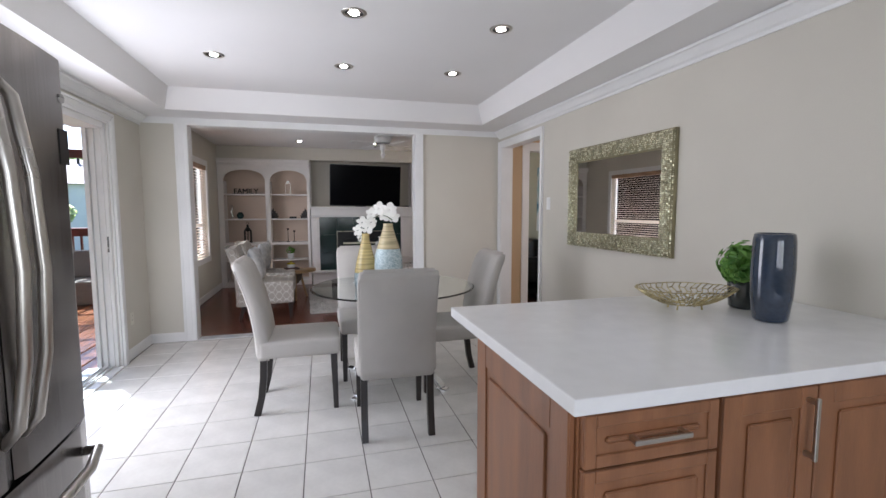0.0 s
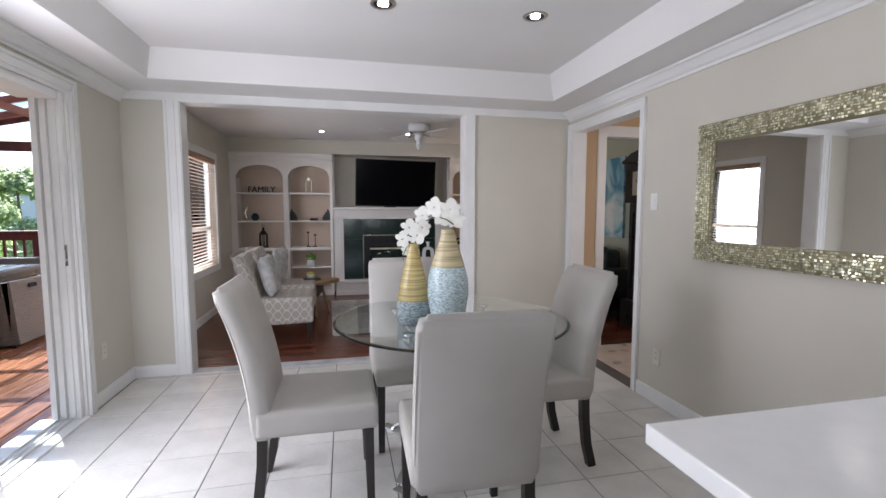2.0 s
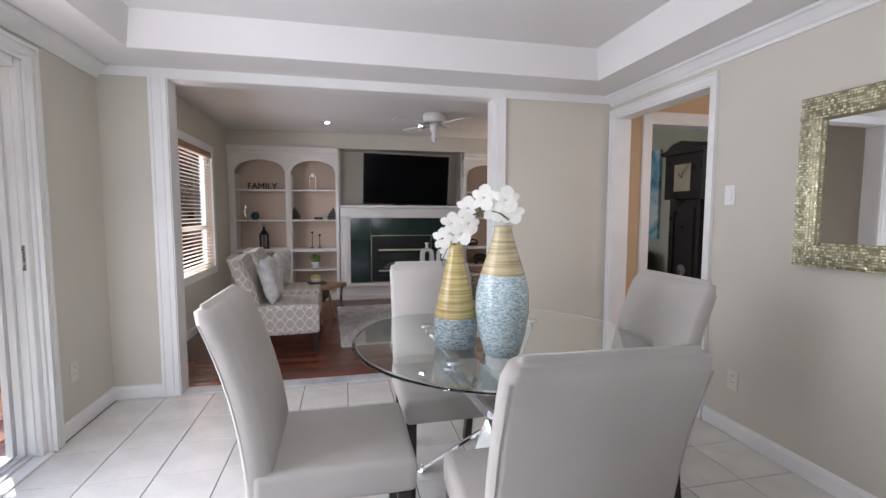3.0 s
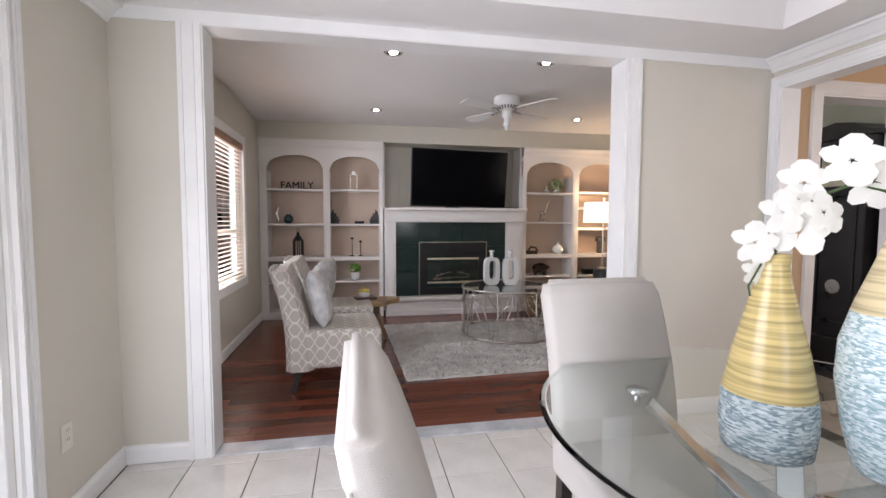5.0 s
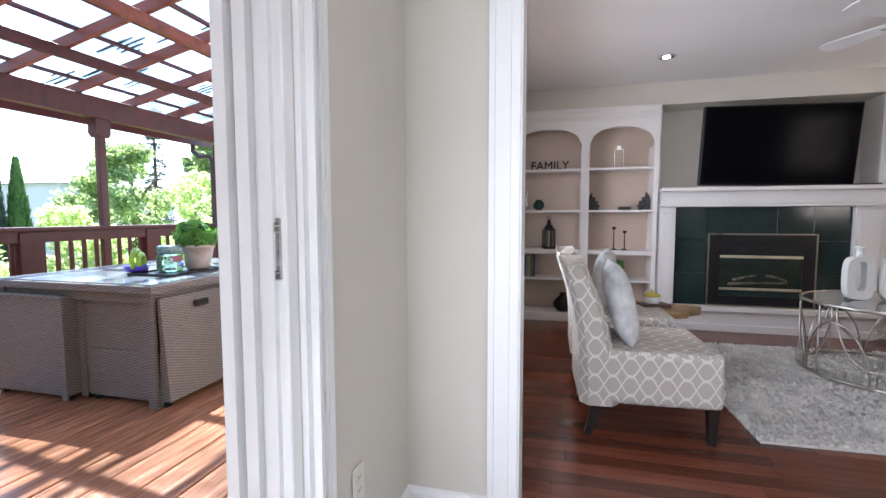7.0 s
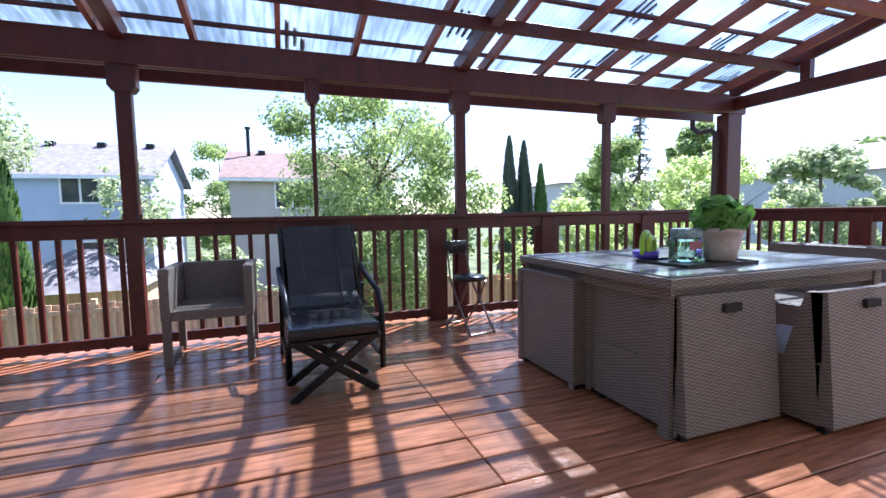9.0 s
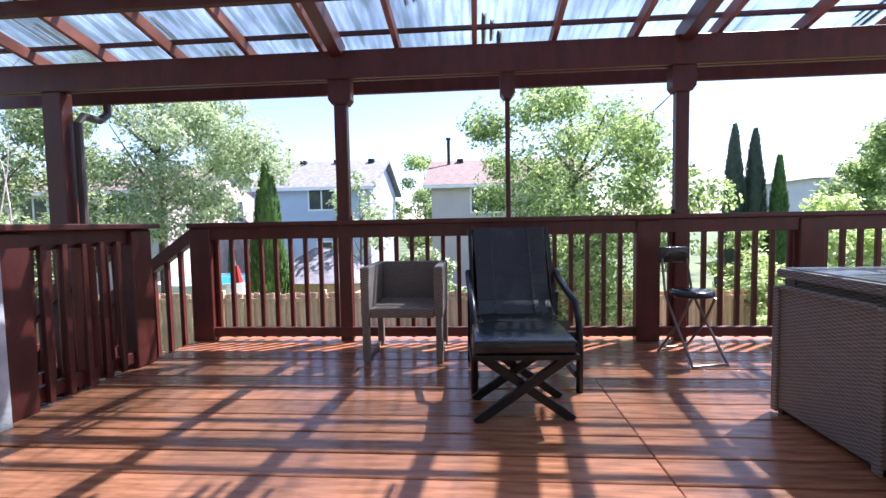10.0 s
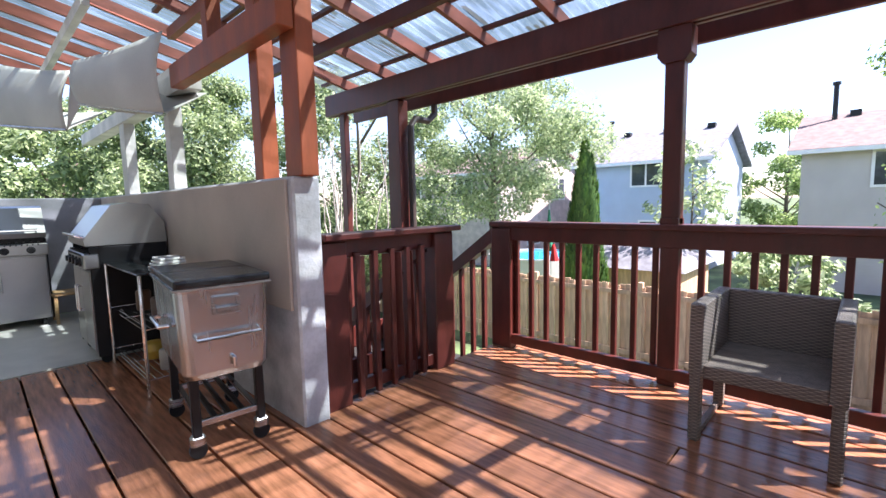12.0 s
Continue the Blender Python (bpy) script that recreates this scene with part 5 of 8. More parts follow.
for k in range(14):
    bm = NB()
    a0 = 2 * math.pi * k / 14
    lo, hi = (0.10, 0.43) if k % 2 else (0.012, 0.33)
    s = 1 if k % 2 else -1
    pts = []
    for q in range(17):
        t = q / 16 * math.pi
        ang = a0 + 0.42 * math.cos(t)
        z = (0.43 - 0.33 * math.sin(t)) if k % 2 else (0.012 + 0.33 * math.sin(t))
        pts.append((0.476 * math.cos(ang), 0.476 * math.sin(ang), z))
    tube(bm, pts, 0.0055, 6)
    part("wire_arc", bm, M_NICKEL, ct, smooth=True)
for k in range(8):
    bm = NB()
    a = 2 * math.pi * (k + 0.3) / 8
    tube(bm, [(0.476 * math.cos(a), 0.476 * math.sin(a), 0.01), (0.476 * math.cos(a), 0.476 * math.sin(a), 0.437)], 0.006, 6)
    part("upright", bm, M_NICKEL, ct)


def ring_vase(at, h, turn):
    t = thing("ring_vase", "white ceramic vase with a tall open ring body and short neck", "vase", at, turn, "pair of white ring vases")
    bm = NB()
    n = 40
    inner, outer = [], []
    for k in range(n):
        a = 2 * math.pi * k / n
        c, s = math.cos(a), math.sin(a)
        e = 0.55
        ux, uz = math.copysign(abs(c) ** e, c), math.copysign(abs(s) ** e, s)
        outer.append((0.085 * ux, 0.15 + 0.15 * uz))
        inner.append((0.036 * ux, 0.165 + 0.10 * uz))
    for ring, nx in ((outer, 1), (inner, -1)):
        f = [bm.verts.new((x, -0.032, z)) for x, z in ring]
        b = [bm.verts.new((x, 0.032, z)) for x, z in ring]
        for k in range(n):
            q = (f[k], f[(k + 1) % n], b[(k + 1) % n], b[k])
            bm.faces.new(q if nx > 0 else q[::-1])
        if nx > 0:
            of, ob_ = f, b
        else:
            for k in range(n):
                bm.faces.new((of[k], f[k], f[(k + 1) % n], of[(k + 1) % n]))
                bm.faces.new((ob_[k], ob_[(k + 1) % n], b[(k + 1) % n], b[k]))
    part("body", bm, M_WHITE, t)
    bm = NB()
    lathe(bm, [(0.022, 0.29), (0.020, 0.33), (0.020, 0.355), (0.030, 0.362), (0.030, 0.372), (0.022, 0.375)], 24)
    part("neck", bm, M_WHITE, t, smooth=True)
    return t


v0 = ring_vase((1.33, 7.30, 0.533), 0.37, 4)
copy_thing(v0, pose(1.53, 7.27, 0.533, 0, 0, -6))

# tree-root side table with a pot and a book
M_ROOT = mat("pale_root_wood", (0.42, 0.27, 0.13), 0.5, var=0.15, scale=10, bump=0.3, stretch=(1, 1, 3))
sd = thing("side_table", "small wooden side table with a live edge slab top", "side table", (0.02, 7.15, 0))
bm = NB()
rb = random.Random(6)
out = []
for k in range(26):
    a = 2 * math.pi * k / 26
    r = 0.22 * (1 + 0.13 * math.sin(3 * a + 1) + 0.09 * math.sin(5 * a) + rb.uniform(-0.05, 0.05))
    out.append((r * math.cos(a) * 1.15, r * math.sin(a)))
prism(bm, out, 0.40, 0.445)
part("tabletop", bm, M_ROOT, sd)
for k in range(3):
    a = 2.1 * k + 0.6
    bm = NB()
    tube(bm, [(0.08 * math.cos(a), 0.08 * math.sin(a), 0.40), (0.2 * math.cos(a), 0.2 * math.sin(a), 0.0)], [0.022, 0.014], 9)
    part("leg", bm, M_ROOT, sd)
bm = NB()
tube(bm, [(0, 0, 0.40), (0.01, 0.0, 0.30), (0.0, 0.02, 0.24)], [0.11, 0.09, 0.05], 12)
part("root", bm, M_BARK, sd)
bm = NB()
box(bm, -0.10, -0.07, 0, 0.10, 0.07, 0.025, 0.002)
solid("book", bm, mat("brown_book", (0.10, 0.06, 0.05), 0.5), "dark brown book lying on the slab side table", "book", at=(-0.02, 7.13, 0.446), turn=15)
pot = thing("lidded_pot", "small white pot with a yellow lid on the side table", "pot", (-0.03, 7.14, 0.472))
bm = NB()
lathe(bm, [(0.05, 0), (0.056, 0.005), (0.056, 0.05), (0.05, 0.052)], 28)
part("body", bm, M_WHITE, pot, smooth=True)
bm = NB()
lathe(bm, [(0.058, 0.05), (0.06, 0.058), (0.045, 0.072), (0.012, 0.078), (0.008, 0.088), (0.013, 0.095), (0.003, 0.10)], 28)
part("lid", bm, mat("yellow_glaze", (0.62, 0.50, 0.08), 0.25), pot, "yellow domed lid", smooth=True)

# sofa
sofa = thing("leather_sofa", "dark green-black leather sofa with rolled arms and loose cushions", "sofa", (0, 0, 0))
M_SOFA = mat("sofa_leather", (0.026, 0.034, 0.036), 0.33, var=0.12, scale=4, bump=0.3, bscale=120)
SX0, SX1, SYa, SYb = 2.93, 3.86, 6.02, 8.06
bm = NB()
box(bm, SX0 + 0.05, SYa, 0.10, SX1, SYb, 0.30, 0.02, seg=2)
part("base", bm, M_SOFA, sofa)
bm = NB()
box(bm, SX1 - 0.26, SYa + 0.2, 0.28, SX1 - 0.02, SYb - 0.2, 0.84, 0.07, seg=3)
part("backrest", bm, M_SOFA, sofa, smooth=True)
for y0 in (SYa, SYb - 0.24):
    bm = NB()
    box(bm, SX0, y0, 0.10, SX1 - 0.02, y0 + 0.24, 0.63, 0.07, seg=3)
    part("armrest", bm, M_SOFA, sofa, smooth=True)
for k in range(3):
    y0 = SYa + 0.24 + 0.52 * k
    bm = NB()
    box(bm, SX0 + 0.01, y0 + 0.004, 0.29, SX1 - 0.24, y0 + 0.516, 0.47, 0.05, seg=3)
    part("seat_cushion", bm, M_SOFA, sofa, smooth=True)
    bm = NB()
    box(bm, SX1 - 0.36, y0 + 0.004, 0.46, SX1 - 0.16, y0 + 0.516, 0.88, 0.07, seg=3)
    part("back_cushion", bm, M_SOFA, sofa, smooth=True)
for x in (SX0 + 0.08, SX1 - 0.1):
    for y in (SYa + 0.08, SYb - 0.08):
        bm = NB()
        box(bm, x - 0.035, y - 0.035, 0, x + 0.035, y + 0.035, 0.10, 0.006)
        part("foot", bm, M_DARKLEG, sofa)
M_TEAL = mat("teal_velvet", (0.012, 0.10, 0.105), 0.7, var=0.12, scale=8, bump=0.2, bscale=300)
M_GREYC = mat("pale_grey_cloth", (0.58, 0.57, 0.55), 0.85, var=0.05, scale=8, bump=0.3, bscale=300)
cushion("pale grey cushion resting on the leather sofa", (0, 0, 0), (0, 0, 0), 0.42, M_GREYC).matrix_basis = pose(3.24, 7.72, 0.66) @ pose(0, 0, 0, 14, 12, -14)
cushion("teal velvet cushion resting on the leather sofa", (0, 0, 0), (0, 0, 0), 0.42, M_TEAL).matrix_basis = pose(3.38, 7.58, 0.66) @ pose(0, 0, 0, 16, -8, -30)

# floor lamp
fl = thing("floor_lamp", "slim metal floor lamp with a lit white drum shade", "lamp", (3.17, 8.20, 0))
bm = NB()
lathe(bm, [(0.13, 0), (0.135, 0.008), (0.12, 0.02), (0.015, 0.028)], 32)
part("foot", bm, M_NICKEL, fl, smooth=True)
bm = NB()
tube(bm, [(0, 0, 0.02), (0, 0, 1.50)], 0.009, 10)
lathe(bm, [(0.012, 1.50), (0.004, 1.52), (0.010, 1.535), (0.002, 1.55)], 12)
part("pole", bm, M_NICKEL, fl)
m, ns, ln, p = nodes_of("lamp_shade_cloth")
p.inputs["Base Color"].default_value = (0.85, 0.80, 0.70, 1)
p.inputs["Emission Color"].default_value = (1.0, 0.80, 0.52, 1)
p.inputs["Emission Strength"].default_value = 0.22
p.inputs["Roughness"].default_value = 0.9
bm = NB()
lathe(bm, [(0.262, 1.205), (0.250, 1.475)], 48, cap=False)
lathe(bm, [(0.259, 1.205), (0.247, 1.475)], 48, cap=False)
part("shade", bm, m, fl, "glowing white drum shade", smooth=True)
bm = NB()
lathe(bm, [(0.012, 1.26), (0.03, 1.30), (0.032, 1.33), (0.012, 1.37)], 16)
part("bulb", bm, glow("warm_bulb", (1.0, 0.72, 0.42), 30.0), fl)
lp = new("floor_lamp_light", bpy.data.lights.new("floor_lamp_light", "POINT"))
lp.data.energy, lp.data.color, lp.data.shadow_soft_size = 0.9, (1.0, 0.72, 0.44), 0.05
lp.location = (3.17, 8.20, 1.53)

# ceiling fan
fan = thing("ceiling_fan", "white ceiling fan with four blades and a small lamp holder", "ceiling fan", (1.34, 6.88, ZC), 28)
bm = NB()
lathe(bm, [(0.11, 0.0), (0.125, -0.01), (0.13, -0.05), (0.12, -0.09), (0.075, -0.125), (0.07, -0.13)], 36)
part("motor", bm, M_TRIM, fan, smooth=True)
bm = NB()
for k in range(22):
    a = 2 * math.pi * k / 22
    bar(bm, (0.085 * math.cos(a), 0.085 * math.sin(a), -0.1215), (0.112 * math.cos(a), 0.112 * math.sin(a), -0.0985), 0.010, 0.004, (0, 0, 1))
part("vents", bm, M_BLACK, fan)
bm = NB()
lathe(bm, [(0.045, -0.13), (0.048, -0.18), (0.04, -0.20), (0.028, -0.21), (0.026, -0.25), (0.036, -0.26), (0.036, -0.275), (0.022, -0.285), (0.022, -0.31), (0.004, -0.32)], 28)
part("lamp_holder", bm, M_TRIM, fan, smooth=True)
bm = NB()
tube(bm, [(0, 0, -0.32), (0.004, 0, -0.345)], 0.003, 6)
part("pull_chain", bm, M_NICKEL, fan)
for k in range(4):
    bm = NB()
    mt = pose(0, 0, 0, 0, 0, 90 * k)
    prism(bm, [(0.17, -0.045), (0.50, -0.068), (0.555, -0.05), (0.565, 0.0), (0.555, 0.05), (0.50, 0.068), (0.17, 0.045)], -0.004, 0.004, mt @ pose(0, 0, -0.13, 11, 0, 0))
    bl = part("blade", bm, M_TRIM, fan)
    bm = NB()
    bar(bm, mt @ Vector((0.07, 0, -0.125)), mt @ Vector((0.21, 0, -0.135)), 0.03, 0.006)
    part("bracket", bm, M_NICKEL, bl)

# ---- ornaments on the shelves ----
SY = FY + 0.12
M_IRON = mat("black_iron", (0.018, 0.017, 0.017), 0.5, metal=0.4)
M_BRONZE = mat("dark_bronze", (0.05, 0.035, 0.025), 0.4, metal=0.7)
M_SILVER = mat("silver_leaf", (0.62, 0.60, 0.56), 0.25, metal=1.0, var=0.1, scale=30)
cu = bpy.data.curves.new("family_letters", "FONT")
cu.body, cu.size, cu.extrude, cu.bevel_depth = "FAMILY", 0.125, 0.009, 0.001
tmp = bpy.data.objects.new("family_letters", cu)
scene.collection.objects.link(tmp)
bpy.context.view_layer.update()
me = bpy.data.meshes.new_from_object(tmp.evaluated_get(bpy.context.evaluated_depsgraph_get()))
scene.collection.objects.unlink(tmp)
me.materials.clear()
me.materials.append(M_IRON)
for v in me.vertices:
    v.co.x *= 0.98
fam = new("word_sign", me)
fam.matrix_basis = pose(-1.02, SY - 0.02, 1.614, 90, 0, 0)
tagged(fam, "dark metal letters spelling FAMILY standing on a shelf", "word sign")
bm = NB()
box(bm, -1.04, SY - 0.035, 1.611, -0.50 - 0.03, SY - 0.005, 1.618)
solid("letter_base", bm, M_IRON, "thin dark bar under the letters", "stand")
bm = NB()
tube(bm, [(0, 0, 0), (0.01, 0, 0.05), (-0.012, 0, 0.12), (0.012, 0, 0.19), (0.0, 0, 0.235)], [0.022, 0.018, 0.02, 0.014, 0.006], 12)
solid("wave_sculpture", bm, M_SILVER, "wavy silver flame shaped ornament on a shelf", "ornament", at=(-1.06, SY, 1.181), smooth=True)
bm = NB()
lathe(bm, [(0.03, 0), (0.055, 0.03), (0.06, 0.06), (0.045, 0.095), (0.03, 0.105), (0.034, 0.115), (0.026, 0.115)], 24)
solid("round_jar", bm, mat("dark_teal_glaze", (0.02, 0.05, 0.05), 0.2, var=0.2), "round dark teal jar on a shelf", "jar", at=(-0.93, SY, 1.181), smooth=True)


def lantern(at, s, label, col):
    t = thing("lantern", label, "lantern", at, 20)
    bm = NB()
    box(bm, -0.06 * s, -0.06 * s, 0, 0.06 * s, 0.06 * s, 0.018 * s)
    box(bm, -0.055 * s, -0.055 * s, 0.20 * s, 0.055 * s, 0.055 * s, 0.212 * s)
    part("base", bm, col, t)
    for sx in (-1, 0, 1):
        for sy in (-1, 0, 1):
            if sx or sy:
                bm = NB()
                box(bm, (sx * 0.05 - 0.005) * s, (sy * 0.05 - 0.005) * s, 0.018 * s, (sx * 0.05 + 0.005) * s, (sy * 0.05 + 0.005) * s, 0.20 * s)
                part("bar", bm, col, t)
    bm = NB()
    lathe(bm, [(0.06 * s, 0.212 * s), (0.045 * s, 0.24 * s), (0.02 * s, 0.27 * s), (0.02 * s, 0.30 * s), (0.006 * s, 0.315 * s)], 8)
    part("roof", bm, col, t)
    bm = NB()
    tube(bm, [(0.02 * s * math.cos(a), 0, (0.335 + 0.02 * math.sin(a)) * s) for a in [2 * math.pi * k / 12 for k in range(12)]], 0.003 * s, 5, closed=True)
    part("ring", bm, col, t)
    return t


lantern((-0.82, SY, 0.766), 1.0, "black metal candle lantern with a domed roof on a shelf", M_IRON)
bm = NB()
frame_ring(bm, -0.045, 0, 0.045, 0.19, 0.006, -0.03, 0.03)
box(bm, -0.02, -0.02, 0.19, 0.02, 0.02, 0.23)
solid("glass_lantern", bm, M_SILVER, "narrow silver framed lantern on the top shelf", "lantern", at=(-0.13, SY, 1.611))
M_BRNZ2 = mat("carved_dark_stone", (0.06, 0.055, 0.055), 0.7, var=0.3, scale=30, bump=0.8)
for x, sgn in ((-0.37, 1), (0.13, -1)):
    bm = NB()
    pts = [(-0.055, 0), (0.06, 0), (0.055, 0.02), (0.07, 0.05), (0.045, 0.06), (0.05, 0.09), (0.02, 0.10), (0.025, 0.13), (-0.005, 0.135), (-0.015, 0.185), (-0.04, 0.15), (-0.055, 0.10)]
    prism(bm, [(a * sgn, b) for a, b in pts][::sgn], -0.02, 0.02, pose(0, 0, 0, 90, 0, 0))
    solid("bookend", bm, M_BRNZ2, "dark carved leaf shaped bookend on a shelf", "bookend", "pair of carved bookends", at=(x, SY, 1.181))
bm = NB()
box(bm, -0.06, -0.04, 0, 0.06, 0.04, 0.035, 0.004)
solid("clock_radio", bm, M_BLACK, "small flat black box on a shelf", "box", at=(-0.06, SY, 1.181))
for x, h in ((-0.155, 0.24), (-0.05, 0.20)):
    bm = NB()
    lathe(bm, [(0.035, 0), (0.035, 0.006), (0.006, 0.012), (0.004, h - 0.03), (0.018, h - 0.02), (0.018, h), (0.012, h)], 20)
    solid("candlestick", bm, M_IRON, "thin black metal candlestick on a shelf", "candlestick", "pair of black candlesticks", at=(x, SY, 0.766), smooth=True)
hp = thing("small_plant", "small green plant in a white pot on a shelf", "potted plant", (-0.12, SY, 0.461))
bm = NB()
lathe(bm, [(0.035, 0), (0.052, 0.01), (0.058, 0.09), (0.05, 0.10), (0.045, 0.08)], 24)
part("pot", bm, M_WHITE, hp, smooth=True)
bm = NB()
leaf_ball(bm, random.Random(31), 60, 0.075, 0.028, 0.7, 0.16)
part("foliage", bm, M_HERB, hp)
rb = random.Random(77)
M_BOOKS = [mat("book_cloth_%s" % w, c, 0.6) for w, c in (("green", (0.10, 0.14, 0.09)), ("tan", (0.42, 0.33, 0.18)), ("grey", (0.25, 0.25, 0.25)), ("navy", (0.03, 0.05, 0.10)))]
x = -1.13
for k in range(7):
    w = rb.uniform(0.018, 0.035)
    bm = NB()
    h = rb.uniform(0.19, 0.24)
    box(bm, 0, -0.07, 0, w - 0.002, 0.07, h, 0.002)
    solid("book", bm, M_BOOKS[(k * 3 + 1) % 4], "upright book in faded cloth on a low shelf", "book", "books on the low shelf", at=(x, SY, 0.461))
    x += w
bm = NB()
lathe(bm, [(0.06, 0), (0.10, 0.05), (0.105, 0.09), (0.06, 0.15), (0.03, 0.17), (0.035, 0.20), (0.02, 0.20)], 28)
solid("round_urn", bm, M_BRONZE, "round dark bronze urn on the bottom shelf", "urn", at=(-0.66, SY, 0.091), smooth=True)
# right hand bookcase
bm = NB()
lathe(bm, [(0.022, 0), (0.045, 0.02), (0.035, 0.06), (0.012, 0.09), (0.012, 0.11), (0.016, 0.115), (0.008, 0.115)], 24)
solid("bottle_vase", bm, M_SILVER, "small silver bottle vase on the top shelf", "vase", at=(2.49, SY, 1.611), smooth=True)
hp2 = thing("small_plant", "trailing green plant in a silver pot on the top shelf", "potted plant", (2.64, SY, 1.611))
bm = NB()
lathe(bm, [(0.03, 0), (0.042, 0.01), (0.045, 0.08), (0.04, 0.08)], 24)
part("pot", bm, M_SILVER, hp2, smooth=True)
bm = NB()
leaf_ball(bm, random.Random(32), 170, 0.11, 0.02, 0.7, 0.13)
part("foliage", bm, M_OLIVE, hp2)
gi = NB()
tube(gi, [(-0.01, 0, 0.12), (0.03, 0, 0.125), (0.06, 0, 0.15), (0.085, 0, 0.22), (0.10, 0, 0.275), (0.12, 0, 0.285), (0.135, 0, 0.275)], [0.022, 0.03, 0.02, 0.011, 0.01, 0.013, 0.006], 9)
for a, b in (((0.0, 0.01), (-0.02, 0.01)), ((0.0, -0.01), (0.01, -0.01)), ((0.05, 0.01), (0.04, 0.012)), ((0.05, -0.01), (0.075, -0.012))):
    tube(gi, [(a[0], a[1], 0.12), (b[0], b[1], 0.005)], [0.010, 0.005], 7)
box(gi, -0.06, -0.035, 0, 0.11, 0.035, 0.008)
solid("giraffe_ornament", gi, M_SILVER, "small silver giraffe ornament on a shelf", "ornament", at=(2.42, SY, 1.211), smooth=True)
bm = NB()
lathe(bm, [(0.03, 0), (0.07, 0.03), (0.078, 0.06), (0.06, 0.10), (0.022, 0.13), (0.016, 0.15), (0.024, 0.165), (0.014, 0.165)], 30)
solid("round_vase", bm, M_WHITE, "round white vase with a narrow neck on a shelf", "vase", at=(2.68, SY, 0.766), smooth=True)
bm = NB()
box(bm, -0.09, -0.03, 0, 0.07, 0.03, 0.05, 0.01)
tube(bm, [(-0.06, 0, 0.05), (-0.02, 0, 0.10), (0.05, 0, 0.085), (0.08, 0, 0.04)], 0.014, 8)
solid("train_ornament", bm, M_BRONZE, "dark metal model ornament on a shelf", "ornament", at=(2.30, SY, 0.766))
an = NB()
lathe(an, [(0.02, -0.11), (0.055, -0.07), (0.065, 0.0), (0.055, 0.06), (0.03, 0.10), (0.02, 0.13), (0.004, 0.14)], 14)
bmesh.ops.transform(an, matrix=pose(0, 0, 0.105, 0, 90, 0), verts=an.verts[:])
for dx in (-0.07, 0.06):
    for dy in (-0.025, 0.025):
        tube(an, [(dx, dy, 0.09), (dx, dy, 0.0)], [0.022, 0.014], 8)
solid("bear_ornament", an, M_BRONZE, "dark bronze walking bear ornament on a shelf", "ornament", at=(2.42, SY, 0.471), smooth=True)
bm = NB()
lathe(bm, [(0.05, 0), (0.05, 0.01), (0.02, 0.03), (0.06, 0.10), (0.075, 0.16), (0.05, 0.24), (0.03, 0.27), (0.045, 0.30), (0.03, 0.30)], 24)
solid("urn", bm, M_BRONZE, "tall dark bronze urn on the bottom shelf", "urn", at=(2.62, SY, 0.091), smooth=True)
bm = NB()
box(bm, -0.04, -0.04, 0, 0.04, 0.04, 0.24, 0.01)
box(bm, -0.06, -0.05, 0.17, 0.05, 0.05, 0.24, 0.01)
solid("carved_figure", bm, M_BRNZ2, "dark carved block ornament on a shelf behind the lamp", "ornament", at=(3.33, SY, 0.766))
bm = NB()
box(bm, -0.13, -0.06, 0, 0.13, 0.06, 0.07, 0.01)
solid("dark_box", bm, M_BLACK, "low dark box on a shelf behind the sofa", "box", at=(3.2, SY, 0.471))
bm = NB()
rr = random.Random(41)
for k in range(9):
    z = 0.02 + 0.028 * k
    r = 0.13 + 0.004 * k
    tube(bm, [(r * math.cos(a), r * math.sin(a), z + 0.006 * math.sin(6 * a + k)) for a in [2 * math.pi * q / 26 for q in range(26)]], 0.011, 6, closed=True)
solid("wicker_basket", bm, mat("basket_cane", (0.30, 0.21, 0.11), 0.7, var=0.2, scale=20), "round woven cane basket standing on the floor", "basket", at=(2.22, 8.12, 0.0))

# ---- seen through the hall ----
clk = thing("grandfather_clock", "tall black wooden grandfather clock with a pale dial", "clock", (3.70, 5.52, 0), 0)
M_CLK = mat("black_clock_wood", (0.014, 0.012, 0.011), 0.3, var=0.1, scale=6)
for nm, q in (("plinth", (-0.17, -0.26, 0, 0.19, 0.26, 0.32)), ("trunk", (-0.13, -0.20, 0.32, 0.19, 0.20, 1.42)), ("hood", (-0.16, -0.25, 1.42, 0.19, 0.25, 1.86))):
    bm = NB()
    box(bm, *q, 0.006)
    part(nm, bm, M_CLK, clk)
bm = NB()
prism(bm, [(-0.28, 0), (0.28, 0), (0.28, 0.03), (0.2, 0.05), (0.13, 0.10), (0.0, 0.125), (-0.13, 0.10), (-0.2, 0.05), (-0.28, 0.03)], -0.19, 0.19, pose(0, 0, 1.86, 90, 0, 90))
part("pediment", bm, M_CLK, clk)
bm = NB()
frame_ring(bm, -0.15, 0.42, 0.15, 1.34, 0.03, 0, 0.012, Matrix(((0, 1, 0, -0.142), (1, 0, 0, 0), (0, 0, 1, 0), (0, 0, 0, 1))))
part("door", bm, M_CLK, clk)
bm = NB()
box(bm, -0.168, -0.105, 1.50, -0.158, 0.105, 1.76)
dial = part("dial", bm, mat("pale_dial", (0.55, 0.52, 0.40), 0.3, metal=0.3), clk, "pale brass clock dial")
bm = NB()
bar(bm, (-0.171, 0, 1.63), (-0.171, 0.05, 1.67), 0.006, 0.003, (1, 0, 0))
